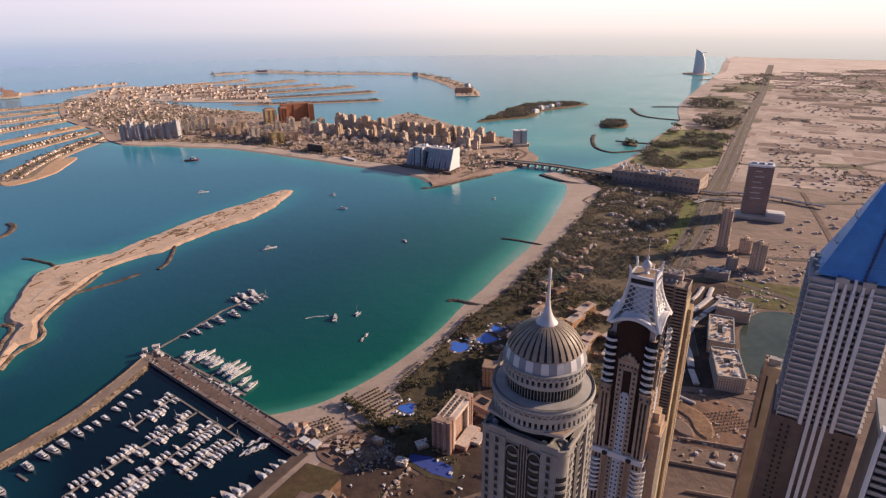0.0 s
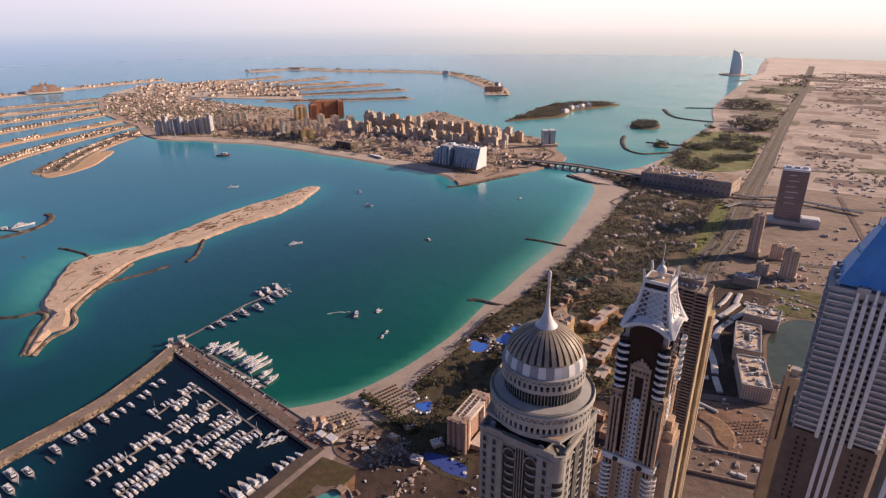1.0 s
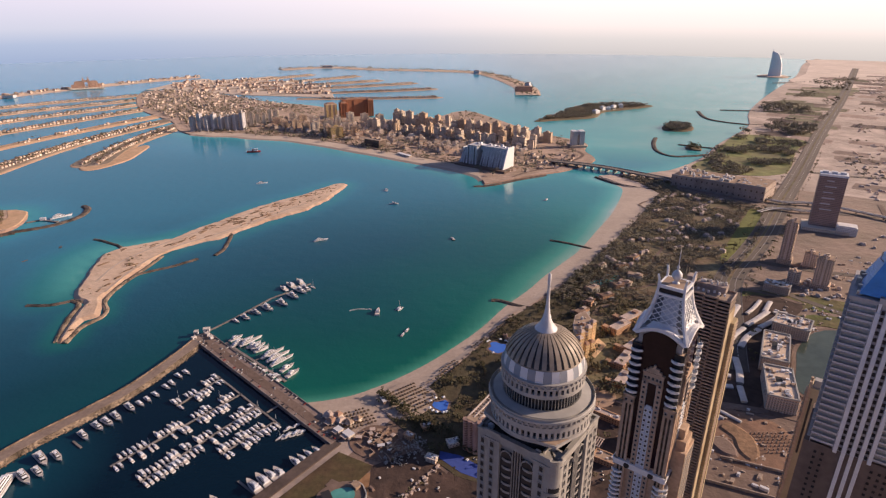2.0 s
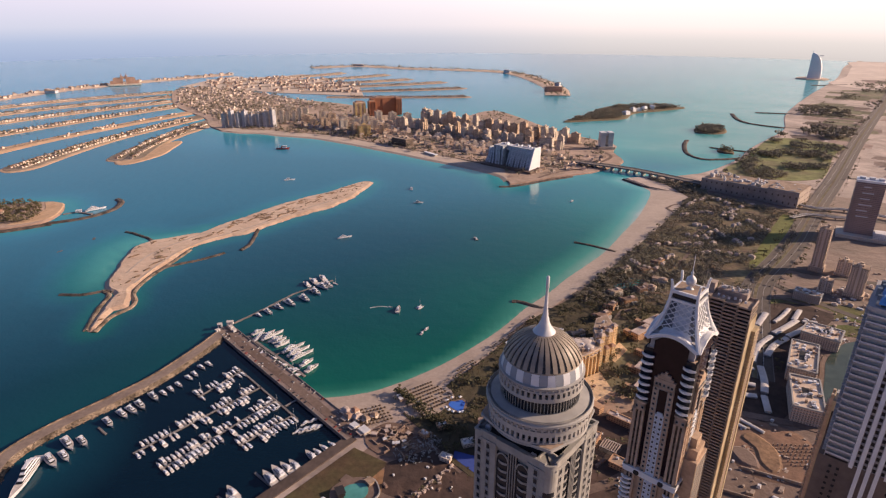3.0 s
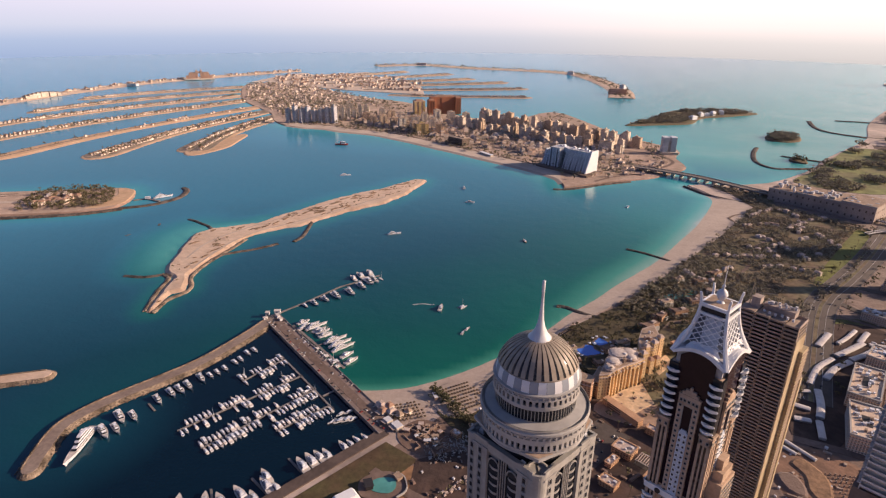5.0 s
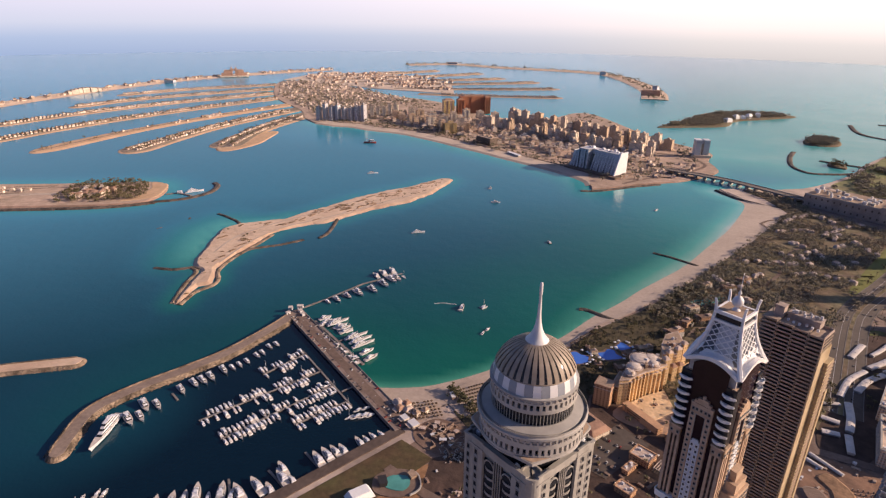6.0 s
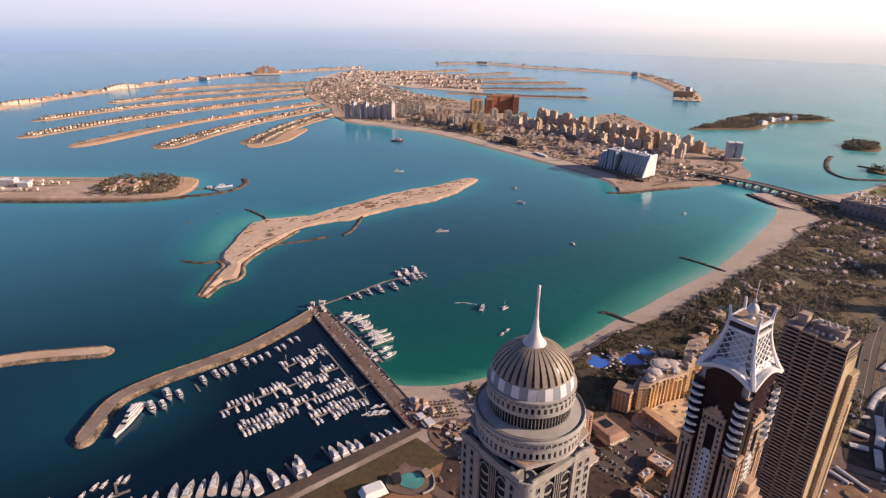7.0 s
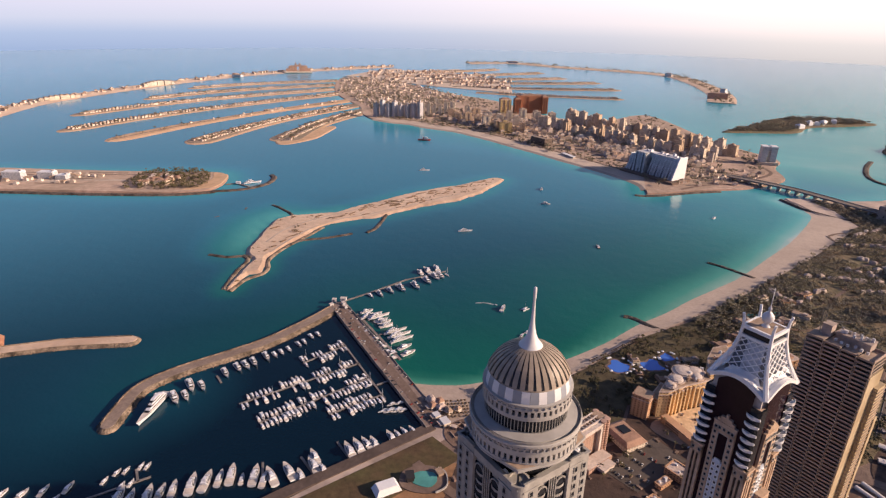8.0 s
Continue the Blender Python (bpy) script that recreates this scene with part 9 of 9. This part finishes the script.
    for i in range(11):
        c, s = math.cos(radians(-42)), math.sin(radians(-42))
        u = -16 + 3.2 * i
        part("front_pier", Geo().box(70 + c * u - s * 3.2, 411 + s * u + c * 3.2, 0, 0.8, 0.8, 5.2, -42), PINK_ROOF, t)


gold_resort()
pav = thing("tiled_pavilion", "low tan pavilion with a terracotta roof and skylight", "building", at=(31, 388, 1.9), yaw=-40)
part("wall", Geo().box(0, 0, 0, 26, 18, 5), CREAM_FLATS, pav)
part("roof", Geo().box(0, 0, 5, 28, 20, 7.5, 0, 0.72), TERRACOTTA, pav)
part("skylight", Geo().box(-2, 1, 7.4, 8, 7, 8.2), GLASS, pav)
part("porch", Geo().lathe([(5, 0), (5, 3.2), (4.4, 3.8)], 14, -12, -12), ORANGE_WALL, pav)
club = thing("pool_terrace", "kidney-shaped pool terrace with a teal pool and bar", "pool", at=(-88, 289, 1.85), yaw=20)
part("terrace", Geo().prism(spline([(-15, -8), (-4, -13), (9, -12), (16, -4), (14, 6), (5, 12), (-7, 11), (-16, 4)], 2.5, True), 0, 0.5), PAVING, club)
part("rim_wall", sweep(spline([(9, -12.4), (14, -9), (16.4, -4), (14.4, 6), (9, 10)], 2.0), [(-0.4, 0.3), (-0.4, 1.7), (0.4, 1.7), (0.4, 0.3)]), CREAM, club)
part("pool", Geo().prism(spline([(-7, -5), (4, -8), (9, -2), (7, 5), (-3, 6), (-8, 2)], 2.0, True), 0.5, 0.8), TEAL, club, "pale teal pool")
part("bar", Geo().box(-9.5, -1, 0.5, 5, 7, 3.6, 14).box(-9.5, -1, 3.6, 6, 8, 4.0, 14), DARK, club, "dark-roofed pool bar")
part("lounge", Geo().box(10.5, 5, 0.5, 4, 5, 2.8, 30).box(10.5, 5, 2.8, 5, 6, 3.2, 30), ROOF_TAN, club)
part("canopy", Geo().box(-24, -12, 0.5, 18, 11, 5, 30, 0.7), WHITE, club)
slab("orange_ground", spline([(-122, 236), (-96, 286), (-70, 314), (-46, 300), (-52, 262), (-78, 226), (-104, 212)], 8, True), 1.5, 1.82, material("orange_earth", (0.33, 0.185, 0.095), 0.95, vary=0.25, grain=0.2, patch=0.04, second=(0.24, 0.135, 0.075), bump=0.3), 0, "bare orange-brown earth round the pool terrace", "ground")
RUST_ROOF = material("dusty_tile_roof", (0.26, 0.17, 0.125), 0.9, vary=0.25, grain=0.6, patch=0.08, bump=0.3, per_object=0.25)
for i, (x, y, w, d_, h, yaw) in enumerate(((26, 498, 9, 7, 5, 30), (32, 478, 8, 8, 4, 10), (60, 505, 16, 7, 6, 40), (72, 520, 20, 8, 6, 35), (20, 505, 6, 5, 3, 0), (52, 478, 12, 9, 5, 25), (120, 620, 18, 10, 8, 40), (132, 600, 22, 10, 9, 30), (150, 630, 14, 12, 8, 20), (160, 640, 20, 9, 7, -30), (112, 585, 16, 10, 8, 60), (100, 560, 24, 10, 9, 45), (175, 660, 24, 10, 8, -20), (165, 690, 20, 8, 7, 30), (185, 720, 22, 9, 7, 50), (140, 690, 16, 8, 6, 50))):
    t = thing("resort_house", "tan resort house with terracotta roof among trees", "building", "resort houses", at=(x, y, 2.0), yaw=yaw)
    w, d_, h = w * 0.72, d_ * 0.72, h * 0.7
    part("wall", Geo().box(0, 0, 0, w, d_, h), ORANGE_WALL if i % 3 else CREAM_FLATS, t)
    part("roof", Geo().box(0, 0, h, w * 1.02, d_ * 1.02, h + 0.6), RUST_ROOF if i % 3 else ROOF_TAN, t)
    part("wing", Geo().box(-w * 0.42, d_ * 0.75, 0, w * 0.34, d_ * 0.9, h * 0.75), ORANGE_WALL, t)
    part("wing_roof", Geo().box(-w * 0.42, d_ * 0.75, h * 0.75, w * 0.37, d_ * 0.94, h * 0.75 + 1.2, 0, 0.5), RUST_ROOF, t)
    part("roof_room", Geo().box(w * 0.2, 0, h + 0.6, w * 0.25, d_ * 0.5, h + 2.0), PINK_ROOF, t)
    part("porch", Geo().box(w * 0.2, -d_ * 0.6, 0, w * 0.4, 3, h * 0.6), CREAM, t)
VILLA_ROWS = [[(253, 923), (294, 941), (347, 933)], [(276, 976), (310, 1015), (339, 1010), (341, 953), (320, 906)], [(265, 882), (286, 857), (296, 827), (312, 806)], [(195, 784), (232, 794), (272, 800)], [(265, 814), (295, 835), (331, 827)], [(231, 751), (268, 769), (311, 756)], [(239, 829), (260, 826), (284, 850)], [(316, 876), (354, 905), (360, 865)], [(149, 724), (160, 704), (174, 694)], [(174, 694), (188, 718), (207, 748)], [(314, 925), (359, 977), (388, 993)]]
villa_spots = []
for row in VILLA_ROWS:
    row_line = spline(row, 7.5)
    for a, b in zip(row_line, row_line[1:]):
        if rnd.random() < 0.8:
            villa_spots.append(((a[0] + b[0]) / 2 + rnd.gauss(0, 1.5), (a[1] + b[1]) / 2 + rnd.gauss(0, 1.5), math.degrees(math.atan2(b[1] - a[1], b[0] - a[0])) + rnd.gauss(0, 12)))
house_stuff("park_villas", "pale flat-roofed villas in winding rows among the park trees", villa_spots, 123, 2.0, 0.85, PINK_ROOF, PALE_VAULT, 3.0, 5.0)
for ctrl in ([(150, 690), (190, 700), (230, 760), (250, 830), (300, 900)], [(240, 960), (262, 985), (300, 985), (310, 950), (290, 920), (255, 925), (240, 960)], [(180, 790), (240, 790), (300, 780), (340, 790)], [(120, 640), (160, 630), (200, 650), (240, 700)]):
    tagged(part("park_path", sweep(spline(ctrl, 8), [(-1.8, 2.0), (-1.8, 2.2), (1.8, 2.2), (1.8, 2.0)]), PAVING), "pale winding path through the park", "path", "", "structure")
# planted land with low resort courts between the towers and the park
INFILL = [(92, 502), (112, 565), (150, 600), (214, 560), (228, 505), (198, 440), (150, 392), (98, 422), (86, 470)]
slab("court_garden", INFILL, 1.5, 2.03, SCRUB, 0, "olive brown planted ground between low resort courts", "garden")
plant_stuff("court_trees", "dusty olive trees and palms between the resort courts", scatter(INFILL, 520, 142, blotch(0.04, -0.12, 2.0)), 143, 0.3)
for i, (x, y, w, d_, h, yaw) in enumerate(((128, 470, 26, 9, 6, 58), (140, 492, 20, 10, 7, 50), (154, 470, 24, 8, 5, 58), (166, 500, 28, 9, 6, 40), (134, 528, 24, 9, 8, 45), (150, 552, 26, 10, 7, 45), (176, 545, 30, 9, 6, 38), (192, 520, 22, 9, 5, 50), (122, 440, 20, 9, 5, 60), (176, 470, 18, 8, 5, 30))):
    t = thing("resort_court", "low pinkish tan resort court with flat roofs", "building", "resort courts", at=(x, y, 2.0), yaw=yaw)
    part("wall", Geo().box(0, 0, 0, w, d_, h), ORANGE_WALL, t)
    part("parapet", Geo().box(0, 0, h, w * 1.02, d_ * 1.04, h + 0.8), PINK_ROOF, t)
    part("wing", Geo().box(-w * 0.4, d_ * 0.9, 0, w * 0.22, d_ * 1.1, h * 0.8), ORANGE_WALL, t)
    part("roof_room", Geo().box(w * 0.22, 0, h + 0.8, w * 0.18, d_ * 0.5, h + 2.8), TERRACOTTA if i % 2 else PINK_ROOF, t)
# low blocks, plaza and shade roofs at the foot of the domed tower
slab("plaza", spline([(48, 410), (72, 400), (104, 404), (112, 424), (84, 432), (58, 430)], 6, True), 1.8, 2.1, material("tan_plaza_paving", (0.40, 0.28, 0.20), 0.9, vary=0.15, grain=0.4, patch=0.06, second=(0.32, 0.22, 0.16), bump=0.1), 0, "tan paved plaza before the resort hotel", "plaza")


def flat_block(x, y, w, d_, h, yaw, wall, roof, label):
    t = thing("flat_roofed_block", label, "building", "lot buildings", at=(x, y, 1.9), yaw=yaw)
    part("wall", Geo().box(0, 0, 0, w, d_, h), wall, t)
    part("roof", Geo().box(0, 0, h, w * 0.96, d_ * 0.94, h + 0.25), roof, t)
    for a, b, c, e in ((0, -d_ / 2, w, 0.5), (0, d_ / 2, w, 0.5), (-w / 2, 0, 0.5, d_), (w / 2, 0, 0.5, d_)):
        part("parapet", Geo().box(a, b, h, c + 0.5, e + 0.5, h + 0.9), wall, t)
    for u, v, s_ in ((-0.25, 0.2, 1.8), (0.1, -0.2, 1.3), (0.3, 0.15, 2.2)):
        part("roof_unit", Geo().box(u * w, v * d_, h + 0.25, s_, s_ * 0.8, h + 1.5), PALE, t)
for x, y, w, d_, h, yaw, roof, lab in ((71, 366, 15, 12, 5, -28, PINK_ROOF, "flat pinkish-roofed block beside a shade roof"), (100, 388, 28, 6, 5, -32, PINK_ROOF, "long narrow flat-roofed block along the plaza"), (92, 340, 16, 9, 4, -28, ROOF_TAN, "low tan-roofed block on the lots"), (60, 330, 12, 8, 4, -30, PINK_ROOF, "small flat pinkish-roofed block on the lots"), (112, 360, 14, 10, 6, -32, ROOF_TAN, "low tan-roofed block on the lots"), (-18, 346, 9, 6, 3, 25, PALE, "white flat-roofed kiosk near the beach"), (-40, 362, 8, 5, 3, 30, PINK_ROOF, "pinkish flat-roofed kiosk near the beach"), (-52, 350, 7, 5, 3, -30, PINK_ROOF, "pinkish flat-roofed kiosk near the beach"), (-32, 328, 8, 5, 3, -20, PALE, "white flat-roofed kiosk near the beach"), (62, 352, 11, 5, 3, 58, PINK_ROOF, "long pinkish flat-roofed block beside the car park")):
    flat_block(x, y, w, d_, h, yaw, ORANGE_WALL if roof is not PALE else CREAM_FLATS, roof, lab)
pergola = thing("shade_roof", "slatted dark shade roof over parked cars", "shade roof", at=(86, 358, 1.9), yaw=-28)
for u in (-6, 6):
    for v in (-5, 5):
        part("post", Geo().box(u, v, 0, 0.3, 0.3, 3.2), STEEL, pergola)
for v in (-5, 5):
    part("beam", Geo().box(0, v, 3.2, 13, 0.3, 3.5), PALE, pergola)
for i in range(8):
    part("slat", Geo().box(-6 + 12 * i / 7, 0, 3.5, 0.6, 11, 3.7), PINK_ROOF, pergola)
tagged(part("shaded_paving", Geo().box(0, 0, 0.0, 14, 12, 0.12), ASPHALT, pergola), "dark asphalt under the slats")
for i in range(14):
    park(rnd.uniform(40, 120), rnd.uniform(300, 338), rnd.choice((-30, 60)) + rnd.uniform(-4, 4), 1.92, rnd)
# walled heritage court behind the beach: broken rings of low walls round huts
RUBBLE = material("tan_rubble_wall", (0.34, 0.25, 0.20), 0.95, vary=0.3, grain=0.8, patch=0.1, second=(0.25, 0.18, 0.14), bump=0.5)
court_yard = thing("walled_court", "round tan court of broken low walls and flat huts", "court", at=(-74, 343, 1.9), yaw=-20)
part("paving", Geo().prism(spline([(-21, -6), (-12, -16), (4, -18), (17, -13), (22, 2), (15, 14), (0, 18), (-16, 13)], 3, True), 0, 0.14), material("court_earth", (0.20, 0.135, 0.105), 0.95, vary=0.3, grain=0.3, patch=0.08, second=(0.15, 0.10, 0.08), bump=0.3), court_yard)
rnd = random.Random(161)
for i in range(26):
    a, r_ = rnd.uniform(0, 6.28), 18 * math.sqrt(rnd.random())
    x, y, yaw = r_ * math.cos(a), r_ * 0.8 * math.sin(a), rnd.choice((-14, 76)) + rnd.gauss(0, 9)
    l1, l2 = rnd.uniform(3, 9), rnd.uniform(-5, 5)
    c, s = math.cos(radians(yaw)), math.sin(radians(yaw))
    h_ = rnd.uniform(1.0, 2.2)
    part("wall", sweep([(x, y), (x + c * l1, y + s * l1), (x + c * l1 - s * l2, y + s * l1 + c * l2)], [(-0.35, 0.1), (-0.35, h_), (0.35, h_), (0.35, 0.1)], 0.12, seed=i), RUBBLE, court_yard)
for i in range(15):
    a, r_ = rnd.uniform(0, 6.28), rnd.uniform(3, 17)
    w_, d_, yaw = rnd.uniform(2.5, 5), rnd.uniform(2, 3.6), rnd.uniform(0, 90)
    x, y = r_ * math.cos(a), r_ * 0.8 * math.sin(a)
    hut = part("hut", Geo().box(x, y, 0.1, w_, d_, 2.2, yaw), RUBBLE, court_yard)
    part("roof", Geo().box(x, y, 2.2, w_ * 1.15, d_ * 1.15, 2.5, yaw), (PINK_ROOF, ROOF_TAN, PALE)[i % 3], hut)
# stacked white frames and folded furniture beside the court
g = Geo()
for i in range(170):
    q, o = rnd.random(), rnd.gauss(0, 5.5)
    x, y, s = -66 + 26 * q - 0.6 * o, 322 + 27 * q + 0.75 * o, rnd.uniform(0.5, 1.5)
    if i % 2:
        g.box(x, y, 1.85, s * 1.6, s * 0.5, 1.9 + s * rnd.uniform(0.3, 1.0), rnd.uniform(0, 180), rnd.uniform(0.7, 1))
    else:
        a = rnd.uniform(0, 6.28)
        u, w = Vector((math.cos(a), math.sin(a), 0)) * s * 2.2, Vector((0, 0, s * 0.7))
        g.tube([Vector((x, y, 1.9)), Vector((x, y, 1.9)) + w, Vector((x, y, 1.9)) + u + w, Vector((x, y, 1.9)) + u], 0.16, 4)
tagged(part("stacked_frames", g, CREAM), "stacked white frames and folded furniture on bare ground", "frames", "", "stuff")
g = Geo()
for i in range(46):
    q = rnd.random()
    s = rnd.uniform(0.5, 1.7)
    g.box(-50 + 24 * q + rnd.gauss(0, 1.4), 286 + 36 * q + rnd.gauss(0, 1.4), 1.85, s * 1.8, s, 2.0 + s * 0.6, rnd.uniform(0, 90), 0.8)
tagged(part("site_debris", g, PINK_ROOF), "line of pale blocks and debris across the lot", "debris", "", "stuff")
# cluster of red-roofed beach cafes beside the mole
for x, y, w_, d_, yaw, roof in ((-119, 368, 8, 5, -35, PINK_ROOF), (-112, 369, 6, 5, -35, TERRACOTTA), (-108, 362, 7, 5, 55, PINK_ROOF), (-115, 361, 7, 6, -35, TERRACOTTA), (-101, 361, 7, 4, -35, ROOF_TAN), (-95, 366, 5, 4, -30, ROOF_TAN), (-107, 351, 6, 5, -35, WHITE), (-98, 347, 8, 6, -37, WHITE)):
    cafe = thing("beach_cafe", "red-roofed beach cafe beside the mole" if roof is TERRACOTTA else "pink-roofed beach cafe beside the mole" if roof is PINK_ROOF else "small flat-roofed beach kiosk beside the mole", "building", "beach cafes", at=(x, y, 2.15), yaw=yaw)
    part("wall", Geo().box(0, 0, 0, w_, d_, 3.0), CREAM_FLATS, cafe)
    if roof is WHITE:
        part("roof", Geo().box(0, 0, 3.0, w_ * 1.05, d_ * 1.05, 3.4), PALE, cafe)
    else:
        part("roof", Geo().box(0, 0, 3.0, w_ * 1.12, d_ * 1.12, 4.8, 0, 0.4), roof, cafe)
    part("awning", Geo().box(0, -d_ * 0.75, 2.2, w_ * 0.8, d_ * 0.5, 2.5), PINK_ROOF, cafe)
    part("counter", Geo().box(0, -d_ * 0.55, 0, w_ * 0.6, 0.5, 1.0), PAVING, cafe)
walk_hut = thing("beach_hut", "small pale hut at the head of the beach", "hut", at=(-80, 391, 2.2), yaw=-55)
part("wall", Geo().box(0, 0, 0, 7, 3, 2.6), RUBBLE, walk_hut)
part("roof", Geo().box(0, 0, 2.6, 7.6, 3.6, 3.0), PALE, walk_hut)
part("deck", Geo().box(-7, 0, 0, 7, 1.6, 0.5), PONTOON, walk_hut)
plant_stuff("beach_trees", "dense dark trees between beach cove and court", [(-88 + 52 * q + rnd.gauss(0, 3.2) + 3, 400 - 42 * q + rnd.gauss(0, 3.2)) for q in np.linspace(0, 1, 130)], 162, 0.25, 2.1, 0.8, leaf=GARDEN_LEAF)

# ---------------------------------------------------------------- far quarters, paled in place of haze
FAR_WALL = material("far_render", (0.68, 0.545, 0.46), 0.9, vary=0.2, grain=0.05, patch=0.01, second=(0.46, 0.34, 0.27), bump=0.1, per_island=0.12)
FAR = [(520, 560), (640, 1000), (700, 1230), (900, 1600), (1150, 2060), (1500, 2700), (1900, 3300), (2900, 3300), (2700, 1900), (1900, 1000), (1100, 500)]
COAST_STRIP = [(600, 1480), (770, 1720), (890, 2000), (1150, 2480), (1560, 3200), (1700, 3100), (1300, 2440), (960, 1860), (760, 1510), (640, 1330)]
PLOT = material("building_plot", (0.31, 0.235, 0.20), 0.95, vary=0.3, grain=0.08, patch=0.02, second=(0.22, 0.165, 0.14), bump=0.3, per_island=0.5)
GREEN_PLOT = material("irrigated_plot", (0.15, 0.155, 0.09), 0.95, vary=0.3, grain=0.06, patch=0.015, second=(0.22, 0.19, 0.13), bump=0.3, per_island=0.3)
for name, poly, n, mat, z, lab in (("plots", FAR, 420, PLOT, 1.66, "brown and tan building plots of the far quarters"), ("plots", COAST_STRIP, 46, PLOT, 1.66, "brown plots between highway and coast"), ("fields", COAST_STRIP, 34, GREEN_PLOT, 1.70, "dusty green gardens between highway and coast"), ("fields", FAR, 60, GREEN_PLOT, 1.70, "dusty green gardens in the far quarters")):
    g = Geo()
    for x, y in scatter(poly, n, 151 + n, blotch(0.003, -0.25, 3.0)):
        s_ = rnd.uniform(0.6, 1.0) * (24 + 0.022 * math.hypot(x, y))
        z += 0.0007
        corners = [(rnd.uniform(0.75, 1.15) * a * s_ * 0.8, rnd.uniform(0.75, 1.15) * b * s_ * 0.5) for a, b in ((-1, -1), (0.1, -1.1), (1, -1), (1, 1), (0, 1.1), (-1, 1))]
        c, q = math.cos(radians(-30)), math.sin(radians(-30))
        g.prism([(x + c * u - q * v, y + q * u + c * v) for u, v in corners], 1.5, z)
    tagged(part(name, g, mat), lab, "plots", "", "stuff")
plant_stuff("coast_trees", "haze-paled tree belts between highway and coast", scatter(COAST_STRIP, 520, 152, blotch(0.008, 0.08, 5.0)), 153, 0.2, 1.8, 1.5)
# walls and roofs paled for haze, heights flattened to suit the camera's view
house_stuff("far_houses", "flattened houses and sheds of the far quarters, paled for haze", [(x, y, -28 + rnd.choice((0, 90))) for x, y in scatter(FAR, 3000, 125, blotch(0.006, 0.02, 6.0))], 126, 1.8, 0.8, HAZE_SAND, FAR_WALL, 0.8, 1.8)
plant_stuff("far_trees", "haze-paled trees in patches over the far quarters", scatter(FAR, 2200, 127, blotch(0.006, 0.17, 8.0)), 128, 0.0, 1.8, 1.2, leaf=HAZED_LEAF)
house_stuff("near_sheds", "low tan sheds on the dusty building lots", [(x, y, -32 + rnd.choice((0, 90))) for x, y in scatter([(330, 640), (420, 600), (560, 680), (640, 900), (520, 820), (430, 700)], 45, 129)], 130, 1.8, 0.7, PINK_ROOF, PALE_VAULT, 1.6, 3.6)
plant_stuff("roadside_trees", "roadside trees along the highway", [(x + s * 19 + rnd.uniform(-2, 2), y - s * 9 + rnd.uniform(-4, 4)) for x, y in spline(HIGHWAY[1:34], 9) for s in (-1, 1) if rnd.random() < 0.6], 131, 0.5, 2.0, 1.0)

# clutter of the building lots
rnd = random.Random(141)
for name, poly, n, mat, lab in (("site_clutter", LOT, 34, PALE, "pale crates, huts and debris on the lots"), ("site_clutter", LOT, 130, SOIL2, "brown earth heaps and stacked timber on the lots"), ("site_clutter", [(170, 300), (300, 390), (420, 520), (560, 690), (480, 760), (330, 640), (240, 420), (160, 400)], 200, PALE, "pale huts and stacks on the eastern lots"), ("site_clutter", [(170, 300), (300, 390), (420, 520), (560, 690), (480, 760), (330, 640), (240, 420), (160, 400)], 300, RAW_CONCRETE, "concrete stacks and low walls on the eastern lots")):
    g = Geo()
    spread = blotch(0.03, -0.1, rnd.uniform(0, 9))
    for x, y in scatter(poly, n, rnd.randrange(999), lambda x, y: spread(x, y) and not inside(x, y, LAKE_LINE)):
        s = rnd.uniform(0.6, 2.6)
        g.box(x, y, 1.7, s * rnd.uniform(0.6, 2.6), s, 2.0 + s * rnd.uniform(0.3, 0.8), -32 + rnd.choice((0, 90)) + rnd.uniform(-12, 12), rnd.uniform(0.6, 1.0))
    tagged(part(name, g, mat), lab, "clutter", "", "stuff")
